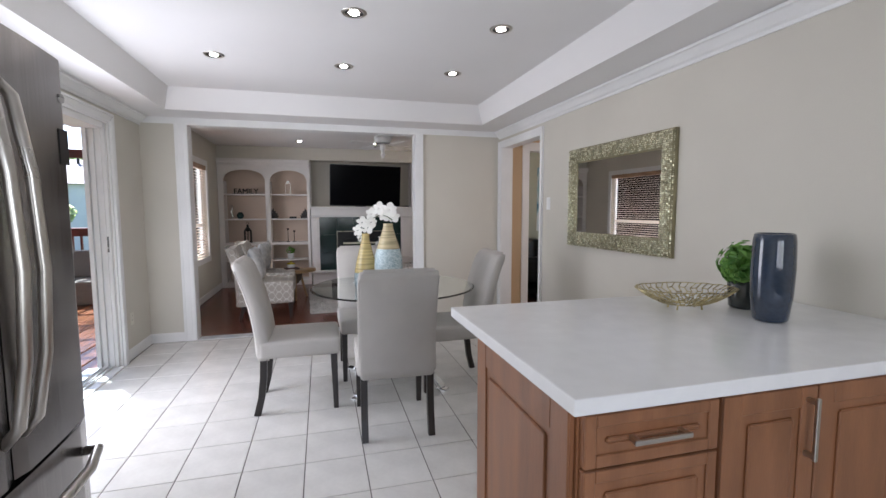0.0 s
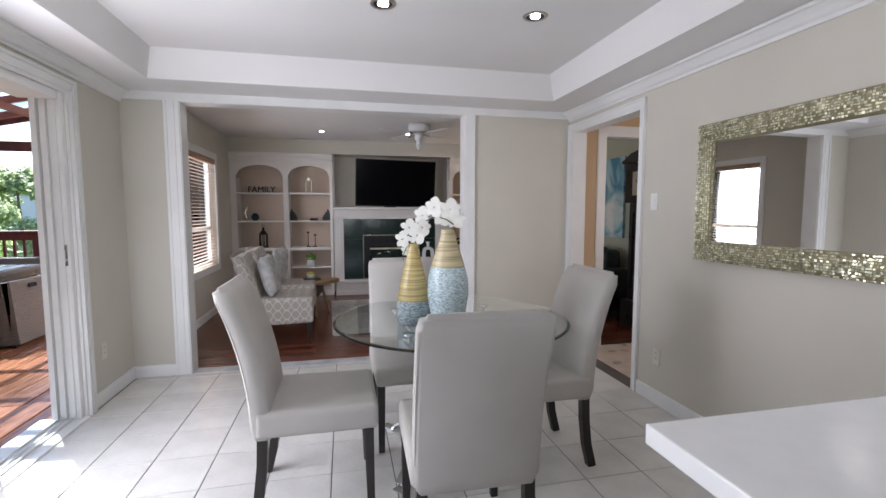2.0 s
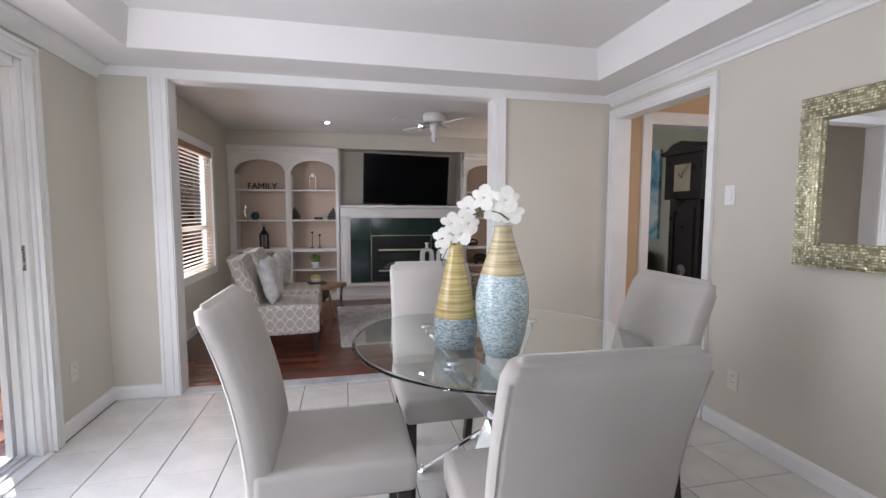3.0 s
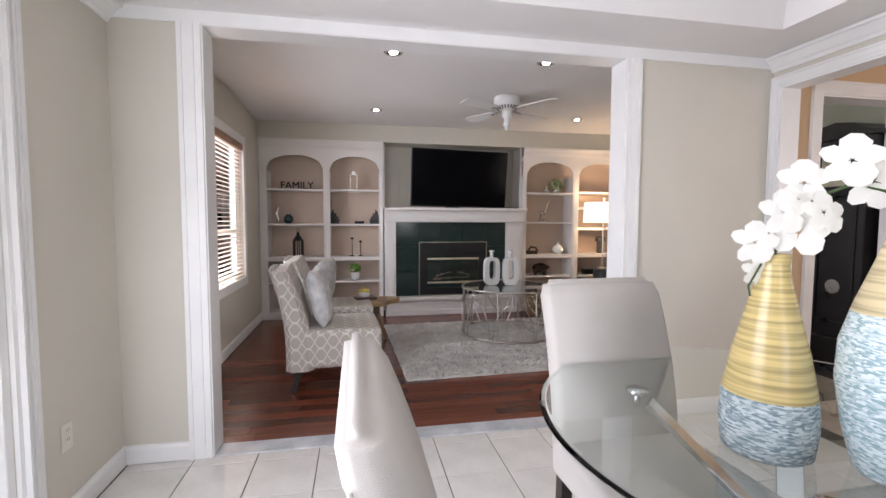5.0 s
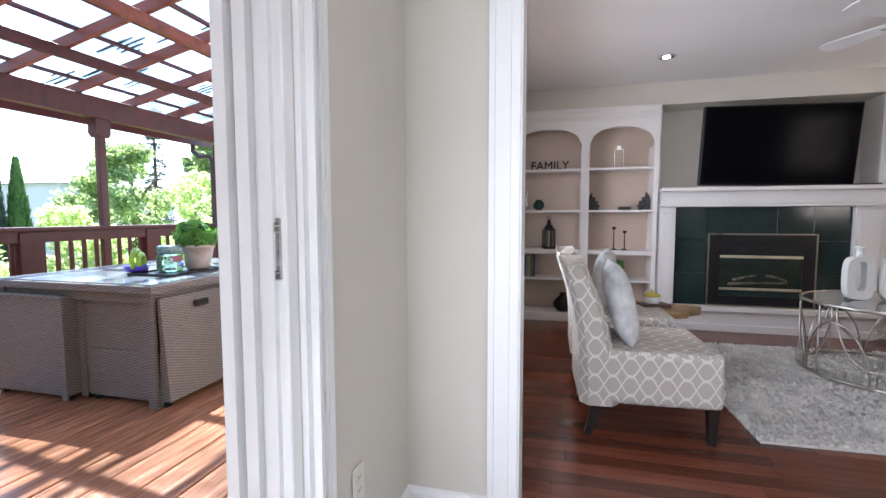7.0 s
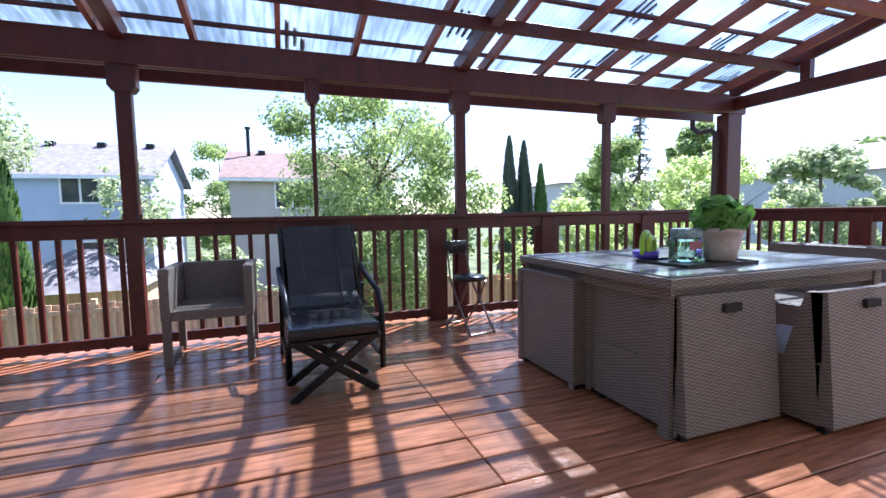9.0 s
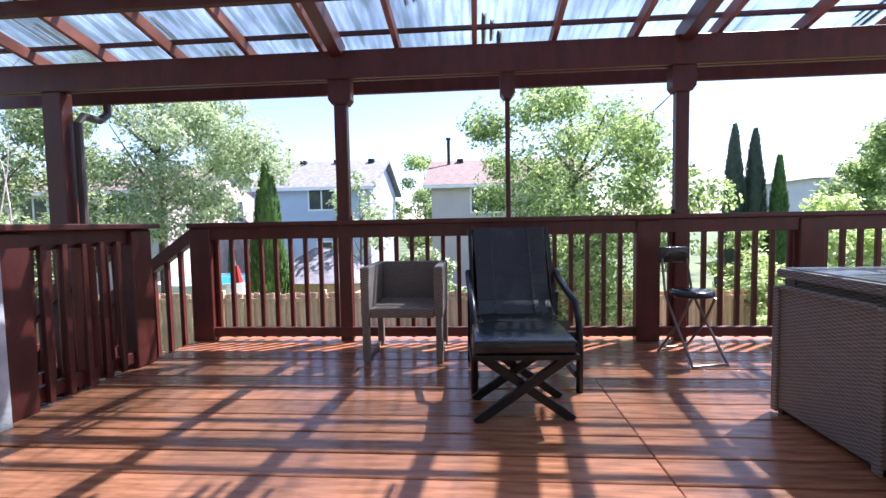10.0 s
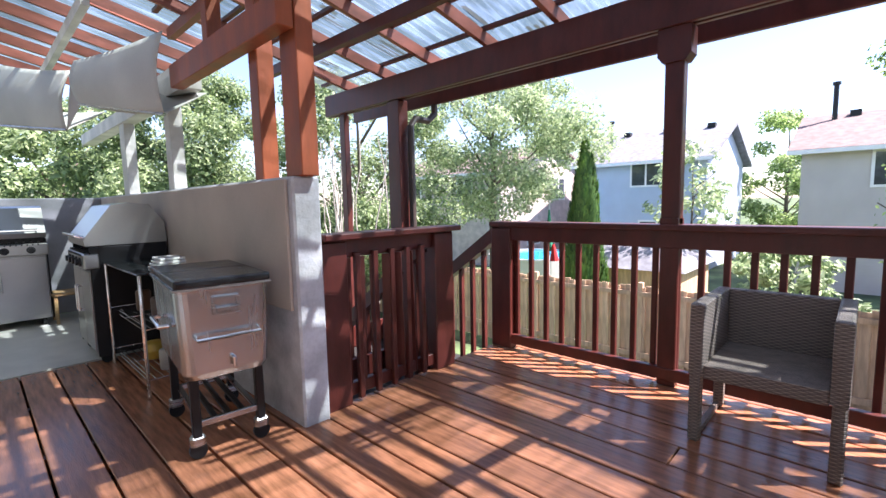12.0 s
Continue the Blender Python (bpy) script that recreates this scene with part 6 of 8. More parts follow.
bar(bm, (-0.171, 0, 1.63), (-0.171, -0.02, 1.69), 0.006, 0.003, (1, 0, 0))
part("dial_needle", bm, M_BLACK, dial)
bm = NB()
lathe(bm, [(0.055, 0), (0.055, 0.006)], 24)
bmesh.ops.transform(bm, matrix=pose(-0.136, 0, 0.72, 0, 90, 0), verts=bm.verts[:])
part("pendulum", bm, M_NICKEL, clk)
m, ns, ln, p = nodes_of("abstract_painting_paint")
co, nz, rp = ns.new("ShaderNodeTexCoord"), ns.new("ShaderNodeTexNoise"), ns.new("ShaderNodeValToRGB")
nz.inputs["Scale"].default_value, nz.inputs["Detail"].default_value, nz.inputs["Distortion"].default_value = 2.6, 4, 0.8
ln.new(co.outputs["Object"], nz.inputs["Vector"])
e = rp.color_ramp.elements
e[0].position, e[1].position = 0.38, 0.62
e[0].color, e[1].color = (0.03, 0.20, 0.32, 1), (0.62, 0.68, 0.68, 1)
k = rp.color_ramp.elements.new(0.47)
k.color = (0.22, 0.45, 0.55, 1)
ln.new(nz.outputs["Fac"], rp.inputs["Fac"])
ln.new(rp.outputs["Color"], p.inputs["Base Color"])
pic = thing("abstract_painting", "large blue and white abstract canvas on the green wall", "painting", (FX, 6.60, 1.5))
bm = NB()
box(bm, -0.035, -0.30, -0.52, -0.002, 0.30, 0.52, 0.003)
part("canvas", bm, m, pic)

# ---- the deck ----
OUT_X = -0.15
INSIDE = set(scene.objects)


def OUTSIDE():
    return [o for o in scene.objects if o not in INSIDE and o.parent is None]


DZ, PX, DN = -0.03, -5.55, 9.5
bm = NB()
for k in range(12):
    box(bm, PX - 0.1, 0.0 + k * 0.82, DZ - 0.24, XL - 0.06, 0.04 + k * 0.82, DZ - 0.03)
box(bm, PX - 0.14, 1.55, DZ - 0.3, PX - 0.1, DN + 0.1, DZ - 0.028)
box(bm, -3.7, -0.72, DZ - 0.3, -1.5, -0.68, DZ - 0.028)
# near-black sheet: its colour stands in for the shade below the board gaps
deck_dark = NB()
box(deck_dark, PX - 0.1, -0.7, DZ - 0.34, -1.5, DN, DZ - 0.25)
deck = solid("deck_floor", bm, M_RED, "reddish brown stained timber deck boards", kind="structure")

solid("deck_underside", deck_dark, M_BASE_DARK, "near-black sheet standing in for the shade under the deck boards", kind="structure")


def lay_deck():
    rng = random.Random(9)
    x = -1.29
    meshes = {}
    k = 0
    while x > PX - 0.1:
        south = -0.68 if x > -3.72 else 1.52
        splits = [south, 4.79, DN + 0.05] if k % 5 != 2 else [south, 3.2 if k % 2 else 4.79, DN + 0.05]
        for a, b in zip(splits, splits[1:]):
            l = b - a - 0.004
            key = round(l, 3)
            if key not in meshes:
                me = NB()
                n = 12
                box(me, -0.0918, -l / 2, -0.036, 0.0918, l / 2, 0, 0.004)
                meshes[key] = mesh_from(me, "board", M_DECK)
            o = piece("board", meshes[key], deck, (x - 0.0975, (a + b) / 2, DZ - rng.random() * 0.004), 0)
            o.rotation_euler[1] = (rng.random() - 0.5) * 0.02
        x -= 0.195
        k += 1


def rail_run(name, a, b, posts, label, wide=()):
    """A rail from a to b with balusters; posts: distances along it of thick newels."""
    a, b = Vector((*a, DZ)), Vector((*b, DZ))
    d = (b - a).normalized()
    L = (b - a).length
    ang = math.degrees(math.atan2(d.y, d.x))
    r = thing(name, label, "railing", tuple(a), ang)
    bm = NB()
    box(bm, 0, -0.085, 1.012, L, 0.085, 1.05, 0.006)
    part("cap_rail", bm, M_RED, r)
    bm = NB()
    box(bm, 0, -0.045, 0.90, L, -0.008, 1.012, 0.004)
    part("top_rail", bm, M_RED, r)
    bm = NB()
    box(bm, 0, -0.045, 0.04, L, 0.0, 0.12, 0.004)
    part("bottom_rail", bm, M_RED, r)
    for p in posts:
        bm = NB()
        w = 0.095
        box(bm, p - w, -0.06, 0, p + w, 0.03, 1.0, 0.006)
        part("newel", bm, M_RED, r)
    me = NB()
    box(me, -0.018, 0.0, 0.02, 0.018, 0.034, 0.93, 0.004)
    me = mesh_from(me, "baluster", M_RED)
    x = 0.08
    while x < L - 0.03:
        if all(abs(x - p) > 0.11 for p in posts):
            ob = new("baluster", me)
            ob.parent = r
            ob.location = (x, 0, 0)
        x += 0.135
    return r


rail_run("deck_railing", (PX, 1.52), (PX, DN), [0.1, 3.93, 5.2, 6.55, 7.5], "reddish brown stained deck railing along the garden side")
rail_run("deck_railing", (PX, DN), (XL - 0.05, DN), [1.4, 2.8], "reddish brown stained deck railing at the end of the deck")
r = rail_run("deck_railing", (-4.98, 1.56), (-3.84, 1.56), [0.13, 1.06], "short stained railing beside the stuccoed wall")
bm = NB()
for k in range(7):
    bar(bm, (0.3 + 0.11 * k, -0.02, 0.05), (0.36 + 0.10 * k, 0.01, 0.9), 0.05, 0.02)
part("slats", bm, M_RED, r)
st = thing("deck_stairs", "stained timber stairs going down from the deck", "stairs", (0, 0, 0))
bm = NB()
bar(bm, (PX, 1.6, 0.96), (PX, -0.4, -0.45), 0.09, 0.10)
part("handrail", bm, M_RED, st)
bm = NB()
bar(bm, (-4.86, 1.5, 0.96), (-4.86, -0.4, -0.45), 0.09, 0.10)
part("handrail", bm, M_RED, st)
for i in range(12):
    y = 1.4 - 0.13 * i
    z = 0.96 - (1.6 - y) * 0.705
    for x in (PX, -4.86):
        bm = NB()
        box(bm, x - 0.018, y - 0.018, z - 0.95, x + 0.018, y + 0.018, z, 0)
        part("baluster", bm, M_RED, st)
for i in range(11):
    bm = NB()
    box(bm, PX + 0.05, 1.48 - 0.26 * (i + 1), DZ - 0.19 * (i + 1) - 0.04, -4.9, 1.48 - 0.26 * i + 0.02, DZ - 0.19 * (i + 1), 0.004)
    part("tread", bm, M_DECK, st)

# ---- the pergola ----
per = thing("pergola_roof", "reddish brown timber pergola roof over the deck", "pergola")
SL = 0.215


def roof_z(x):
    return 2.44 + SL * (x - PX)


bm = NB()
box(bm, PX - 0.02, -0.85, 2.20, PX + 0.02, DN + 0.08, 2.43, 0.005)
box(bm, PX + 0.045, -0.85, 2.20, PX + 0.085, DN + 0.08, 2.43, 0.005)
box(bm, PX - 0.42, -0.95, 2.20, PX - 0.38, DN + 0.1, 2.36, 0.005)
part("beam", bm, M_RED, per)
posts = [(2.91, 0.055, 0.12), (5.72, 0.052, 0.12), (9.40, 0.12, 0), (7.50, 0.045, 0.05), (4.32, 0.020, 0.03), (0.32, 0.09, 0), (-0.6, 0.05, 0)]
for y, w, cap in posts:
    bm = NB()
    box(bm, PX - w * 0.7, y - w, DZ if y > 1.5 else -2.3, PX + w * 0.7, y + w, 2.20, 0.006)
    if y > 1.5 and w > 0.05:
        box(bm, PX - w * 0.7 - 0.02, y - w - 0.0, 1.0, PX + w * 0.7 + 0.02, y + w, 1.06, 0.003)
    if cap:
        q = w + 0.04
        prism(bm, [(-q, 0.20), (q, 0.20), (q, 0.04), (q - 0.03, 0.0), (-q + 0.03, 0.0), (-q, 0.04)], -0.06, 0.06, pose(PX, y, 2.0, 90, 0, 90))
    part("post", bm, M_RED, per)
rng = random.Random(3)
ys = [y for y in np.arange(-0.8, DN + 0.05, 0.645)]
for y in ys:
    y += 0.34
    if y > DN:
        continue
    bm = NB()
    big = False
    bar(bm, (PX - 0.5, y, roof_z(PX - 0.5) + 0.045), (XL - 0.05, y, roof_z(XL - 0.05) + 0.045), 0.042, 0.10, bevel=0.003)
    part("rafter", bm, M_RAFT, per)
for y in (2.91, 5.72):
    bm = NB()
    bar(bm, (PX, y, roof_z(PX) - 0.01), (XL - 0.05, y, roof_z(XL - 0.05) - 0.01), 0.10, 0.14, bevel=0.004)
    part("main_rafter", bm, M_RED, per)
for x in (-4.78, -3.9, -2.7, -1.9):
    bm = NB()
    box(bm, x - 0.03, -0.85, roof_z(x) - 0.10, x + 0.03, DN, roof_z(x) - 0.004, 0.003)
    part("purlin", bm, M_RED if x < -4 else M_RAFT, per)
x = PX - 0.35
while x < XL - 0.5:
    bm = NB()
    box(bm, x - 0.022, -0.9, roof_z(x) + 0.097, x + 0.022, DN + 0.05, roof_z(x) + 0.125)
    part("batten", bm, M_RED, per)
    x += 0.42
# gable side
bm = NB()
bar(bm, (PX, DN - 0.1, roof_z(PX) + 0.05), (XL - 0.05, DN - 0.1, roof_z(XL) + 0.05), 0.05, 0.19, bevel=0.004)
part("gable_rafter", bm, M_RED, per)
bm = NB()
box(bm, PX, DN - 0.13, 2.24, XL - 0.05, DN - 0.07, 2.39, 0.004)
part("gable_tie", bm, M_RED, per)
bm = NB()
box(bm, -4.72, DN - 0.14, 2.39, -4.62, DN - 0.06, 2.60, 0.003)
box(bm, -3.3, DN - 0.14, 2.39, -3.2, DN - 0.06, 2.90, 0.003)
part("gable_post", bm, M_RED, per)
# ribbed sheets
bm = NB()
n = 640
prev = None
y0, y1 = -0.95, DN + 0.12
for k in range(n + 1):
    y = y0 + (y1 - y0) * k / n
    h = 0.012 * math.sin(2 * math.pi * y / 0.066)
    row = [bm.verts.new((x, y, roof_z(x) + 0.136 + h)) for x in (PX - 0.55, XL - 0.05)]
    if prev:
        bm.faces.new((prev[0], prev[1], row[1], row[0]))
    prev = row
sheet = solid("pergola_sheet", bm, M_POLY, "translucent ribbed plastic roofing sheet with dirt streaks", category="roofing sheet", smooth=True)
# leaf litter lying on the sheets
bm = NB()
for k in range(95):
    x, j = rng.uniform(PX - 0.3, -1.9), rng.randrange(0, 155)
    for q in range(rng.randrange(1, 5)):
        y = -0.75 + 0.066 * (j + q)
        a, l, w = x + rng.uniform(-0.06, 0.06), rng.uniform(0.05, 0.24), rng.uniform(0.013, 0.024)
        if y > DN:
            continue
        v = [bm.verts.new((a + dx * l, y + dy * w, roof_z(a + dx * l) + 0.150)) for dx, dy in ((-1, -0.7), (0.3, -1), (1, -0.8), (0.9, 0.9), (-0.2, 1), (-1, 0.8))]
        bm.faces.new(v)
solid("leaf_litter", bm, M_BASE_DARK, "dark leaf litter and grime on the roofing sheets", category="leaf litter", kind="stuff")

# ---- deck: the stuccoed wall and what stands by it ----
M_STUCCO = mat("grey_stucco", (0.55, 0.55, 0.56), 0.85, var=0.12, scale=5, bump=1.0, bscale=45, color2=(0.34, 0.34, 0.36))
M_TANWALL = mat("tan_render", (0.50, 0.42, 0.35), 0.8, var=0.05, scale=2.5, bump=0.2, bscale=60)
bm = NB()
box(bm, -3.832, -4.2, -2.3, -3.67, 1.63, 1.34, 0.012)
solid("wall_deck_side", bm, M_STUCCO, "grey stuccoed wall end beside the deck", kind="structure")
bm = NB()
box(bm, -3.668, -4.2, 0.62, -3.650, 1.58, 1.325, 0.003)
solid("wall_deck_panel", bm, M_TANWALL, "tan rendered upper panel on the deck wall", kind="structure")
bm = NB()
box(bm, -3.668, -3.26, -0.03, -1.5, -3.10, 1.33, 0.01)
solid("wall_deck_end", bm, mat("grey_render", (0.28, 0.28, 0.30), 0.8, var=0.08, scale=3), "dark grey wall at the end of the grill corner", kind="structure")
bm = NB()
box(bm, -3.668, -3.10, -0.30, -1.5, -0.72, -0.032)
solid("pavement_grill", bm, mat("pale_outdoor_tile", (0.55, 0.54, 0.50), 0.35, var=0.08, scale=3), "pale tiled floor of the grill corner", kind="structure")
M_POSTB = mat("orange_brown_post", (0.34, 0.080, 0.026), 0.5, var=0.12, scale=4, stretch=(2, 2, 0.6), bump=0.2, bscale=30)
M_WPOST = mat("white_washed_post", (0.66, 0.64, 0.60), 0.6, var=0.10, scale=4, bump=0.2, bscale=30)
sup = thing("roof_supports", "brown and white timber posts carrying the roof above the wall", "post", (0, 0, 0))
for y, w, z1, m in ((1.60, 0.085, 2.82, M_POSTB), (1.19, 0.055, 2.80, M_POSTB), (0.50, 0.045, 2.81, M_POSTB), (-0.46, 0.07, 2.1, M_WPOST), (-2.0, 0.10, 2.1, M_WPOST)):
    bm = NB()
    box(bm, -3.80, y - w, 2.22 if z1 == 2.81 else 1.34, -3.70, y + w, z1, 0.005)
    part("post", bm, m, sup)
bm = NB()
box(bm, -3.69, 0.05, 2.06, -3.60, 1.69, 2.22, 0.005)
part("header", bm, M_POSTB, sup)
bm = NB()
box(bm, -3.82, -4.2, 2.08, -3.68, 0.049, 2.22, 0.005)
part("header", bm, M_WPOST, sup, "white painted beam")
bm = NB()
box(bm, -3.82, 0.05, 2.74, -3.70, 1.8, 2.84, 0.005)
part("header", bm, M_POSTB, sup)

# the roof goes on over the grill corner
ext = thing("grill_roof", "weathered timber roof over the grill corner with ribbed sheets", "pergola", (0, 0, 0))
for k in range(7):
    y = -1.05 - 0.5 * k
    bm = NB()
    bar(bm, (-4.3, y, roof_z(-4.3) + 0.045), (-1.5, y, roof_z(-1.5) + 0.045), 0.042, 0.10)
    part("rafter", bm, M_RAFT, ext)
for x in (-4.2, -3.3, -2.5):
    bm = NB()
    box(bm, x - 0.03, -4.3, roof_z(x) - 0.1, x + 0.03, -0.86, roof_z(x) - 0.004)
    part("purlin", bm, M_WPOST, ext)
bm = NB()
prev = None
for k in range(330):
    y = -4.4 + 3.44 * k / 329
    h = 0.009 * math.sin(2 * math.pi * y / 0.066)
    row = [bm.verts.new((x, y, roof_z(x) + 0.136 + h)) for x in (-4.4, -1.55)]
    if prev:
        bm.faces.new((prev[0], prev[1], row[1], row[0]))
    prev = row
part("sheet", bm, M_POLY, ext, smooth=True)
M_CANVAS = mat("cream_canvas", (0.62, 0.60, 0.54), 0.8, var=0.05, scale=2, bump=0.2, bscale=80)


def awning(label, tl, tr, br, bl, flap=None):
    """A slack canvas hung between two level wires, with a hem bar at its foot."""
    tl, tr, br, bl = (Vector(p) for p in (tl, tr, br, bl))
    base = (tl + tr) / 2
    w = thing("awning", label, "awning", tuple(base))
    out = (tr - tl).cross(bl - tl).normalized()
    bm = NB()
    rows = []
    nu, nv = 16, 12
    for i in range(nv + 1):
        v = i / nv
        row = []
        for k in range(nu + 1):
            u = k / nu
            p = tl.lerp(tr, u).lerp(bl.lerp(br, u), v) - base
            p -= out * (0.05 * math.sin(math.pi * v)) - Vector((0, 0, -0.02 * math.sin(math.pi * u)))
            row.append(bm.verts.new(p))
        rows.append(row)
    back = [bm.verts.new(q.co + Vector((-0.30, 0, 0.20))) for q in rows[-1]]
    rows.append(back)
    for p, q in zip(rows, rows[1:]):
        for k in range(nu):
            bm.faces.new((p[k], p[k + 1], q[k + 1], q[k]))
    part("canopy", bm, M_CANVAS, w, "slack cream canvas", smooth=True).modifiers.new("thick", "SOLIDIFY").thickness = 0.006
    bm = NB()
    tube(bm, [bl - base, br - base], 0.012, 8)
    part("bar", bm, M_STEEL, w)
    if flap:
        bm = NB()
        v = [bm.verts.new(Vector(p) - base) for p in (tr, br, flap[1], flap[0])]
        bm.faces.new(v)
        part("end_flap", bm, M_TANWALL, w, "shaded tan end flap").modifiers.new("thick", "SOLIDIFY").thickness = 0.006
    return w


awning("cream canvas awning hanging from the roof above the wall", (-3.23, -1.1, 2.43), (-3.585, 0.03, 2.46), (-3.555, 0.03, 1.87), (-3.235, -1.1, 2.08))
awning("long cream canvas awning hanging over the grills", (-2.86, -2.6, 2.65), (-3.255, -1.5, 2.44), (-3.185, -1.5, 1.91), (-2.80, -2.6, 2.05), ((-3.24, -1.12, 2.42), (-3.245, -1.12, 2.09)))

# cooler cart
M_GSTEEL = mat("grill_steel", (0.40, 0.40, 0.39), 0.30, metal=1.0, var=0.03, scale=2.5, rvar=0.06)
M_SSC = mat("cooler_steel", (0.43, 0.44, 0.45), 0.26, metal=1.0, var=0.012, scale=3, stretch=(6, 6, 0.4), rvar=0.05)
co_ = thing("cooler_cart", "stainless steel patio cooler on a black wheeled cart", "cooler", (-3.355, 1.23, DZ), 83)
bm = NB()
rows = []
for z, g in ((0.39, -0.02), (0.42, -0.005), (0.80, 0.01), (0.82, 0.012)):
    r = 0.05
    L_, W_ = 0.36 + g, 0.20 + g
    ring = []
    for cx, cy, a0 in ((L_ - r, W_ - r, 0), (-L_ + r, W_ - r, 90), (-L_ + r, -W_ + r, 180), (L_ - r, -W_ + r, 270)):
        for k in range(5):
            a = radians(a0 + 22.5 * k)
            ring.append(bm.verts.new((cx + r * math.cos(a), cy + r * math.sin(a), z)))
    rows.append(ring)
for a, b in zip(rows, rows[1:]):
    for k in range(len(a)):
        bm.faces.new((a[k], a[(k + 1) % len(a)], b[(k + 1) % len(b)], b[k]))
bm.faces.new(rows[0][::-1])
bm.faces.new(rows[-1])
part("tub", bm, M_SSC, co_, "brushed steel tub", smooth=False)
for s in (-1, 1):
    bm = NB()
    box(bm, min(s * 0.003, s * 0.375), -0.215, 0.822, max(s * 0.003, s * 0.375), 0.215, 0.862, 0.012, seg=2)
    ld = part("lid", bm, M_LEATHER, co_, "black split lid")
bm = NB()
frame_ring(bm, -0.378, -0.218, 0.378, 0.218, 0.012, 0.812, 0.824, Matrix(((1, 0, 0, 0), (0, 0, 1, 0), (0, 1, 0, 0), (0, 0, 0, 1))))
part("rim", bm, M_STEEL, co_)
bm = NB()
tube(bm, [(-0.13, -0.21, 0.62), (-0.13, -0.25, 0.62), (0.13, -0.25, 0.62), (0.13, -0.21, 0.62)], 0.010, 10)
part("front_handle", bm, M_CHROME, co_)
bm = NB()
tube(bm, [(0.36, -0.14, 0.60), (0.41, -0.14, 0.59), (0.41, 0.14, 0.59), (0.36, 0.14, 0.60)], 0.010, 10)
part("side_handle", bm, M_CHROME, co_)
bm = NB()
mx_ = Matrix(((0, -1, 0, 0), (1, 0, 0, 0), (0, 0, 1, 0), (0, 0, 0, 1)))
frame_ring(bm, -0.06, 0.69, 0.06, 0.775, 0.012, -0.388, -0.368, mx_)
box(bm, -0.045, -0.392, 0.705, 0.045, -0.372, 0.725, 0.002, mx_)
part("bottle_opener", bm, M_STEEL, co_)
bm = NB()
tube(bm, [(0.35, 0.02, 0.475), (0.385, 0.02, 0.475), (0.385, 0.02, 0.43)], 0.010, 8)
part("drain_tap", bm, M_CHROME, co_)
for sx in (-1, 1):
    for sy in (-1, 1):
        bm = NB()
        box(bm, sx * 0.29 - 0.022, sy * 0.15 - 0.02, 0.10, sx * 0.29 + 0.022, sy * 0.15 + 0.02, 0.40, 0.004)
        lg = part("leg", bm, M_BLACK, co_)
        bm = NB()
        tube(bm, [(sx * 0.29 - 0.012, sy * 0.15, 0.04), (sx * 0.29 + 0.012, sy * 0.15, 0.04)], 0.040, 18)
        part("wheel", bm, M_BLACK, lg)
        bm = NB()
        box(bm, sx * 0.29 - 0.026, sy * 0.15 - 0.034, 0.055, sx * 0.29 + 0.026, sy * 0.15 + 0.034, 0.115, 0.012)
        part("caster_fork", bm, M_STEEL, lg)
for x in (-0.29, 0.29):
    bm = NB()
    box(bm, x - 0.012, -0.15, 0.15, x + 0.012, 0.15, 0.18, 0.003)
    part("tray_rail", bm, M_STEEL, co_)
for y in (-0.13, -0.065, 0.0, 0.065, 0.13):
    bm = NB()
    box(bm, -0.28, y - 0.012, 0.165, 0.28, y + 0.012, 0.18)
    part("tray_slat", bm, M_STEEL if abs(y) > 0.1 else M_BLACK, co_)

co_.scale = (1, 1, 1.03)

# wire shelf trolley
sh = thing("wire_shelf", "low chrome wire shelf trolley with a glass top against the wall", "shelf", (-3.36, 0.02, DZ))
for x in (-0.2, 0.16):
    for y in (-0.50, 0.50):
        bm = NB()
        tube(bm, [(x, y, 0), (x, y, 0.80)], 0.011, 8)
        part("post", bm, M_CHROME, sh)
for z in (0.12, 0.45):
    wires = [((-0.2 + 0.045 * k, -0.5, z), (-0.2 + 0.045 * k, 0.5, z), 0.003) for k in range(9)]
    wires += [((-0.2, yy, z), (0.16, yy, z), 0.004) for yy in (-0.5, 0, 0.5)] + [((0.16, -0.5, z + 0.03), (0.16, 0.5, z + 0.03), 0.004)]
    for p, q, w in wires:
        bm = NB()
        tube(bm, [p, q], w, 5)
        part("wire", bm, M_CHROME, sh)
bm = NB()
box(bm, -0.22, -0.52, 0.80, 0.18, 0.52, 0.812, 0.003)
part("glass_top", bm, mat("dark_glass_top", (0.02, 0.025, 0.025), 0.05, coat=0.5), sh, "dark glass top")
rb = random.Random(51)
for nm, lab, r, h, yy, z, c in (("canister", "dark lidded canister on the wire shelf", 0.06, 0.16, 0.30, 0.455, (0.08, 0.05, 0.04)), ("tin", "ribbed metal tin on the wire shelf", 0.055, 0.14, 0.38, 0.127, (0.35, 0.33, 0.30)), ("bucket", "yellow plastic bucket on the wire shelf", 0.07, 0.12, 0.05, 0.127, (0.45, 0.30, 0.04)), ("jar", "brown glass jar on the wire shelf", 0.05, 0.15, -0.15, 0.455, (0.12, 0.06, 0.03))):
    bm = NB()
    lathe(bm, [(r * 0.9, 0), (r, 0.01), (r, h * 0.45), (r * 1.03, h * 0.5), (r, h * 0.55), (r, h - 0.01), (r * 0.8, h)], 22)
    solid(nm, bm, mat(nm + "_skin", c, 0.4), lab, nm, at=(-3.36, yy, DZ + z), smooth=True)
t = thing("dish_stack", "stack of white folded towels and dishes on the glass top", "dishes", (-3.40, 0.38, DZ + 0.812))
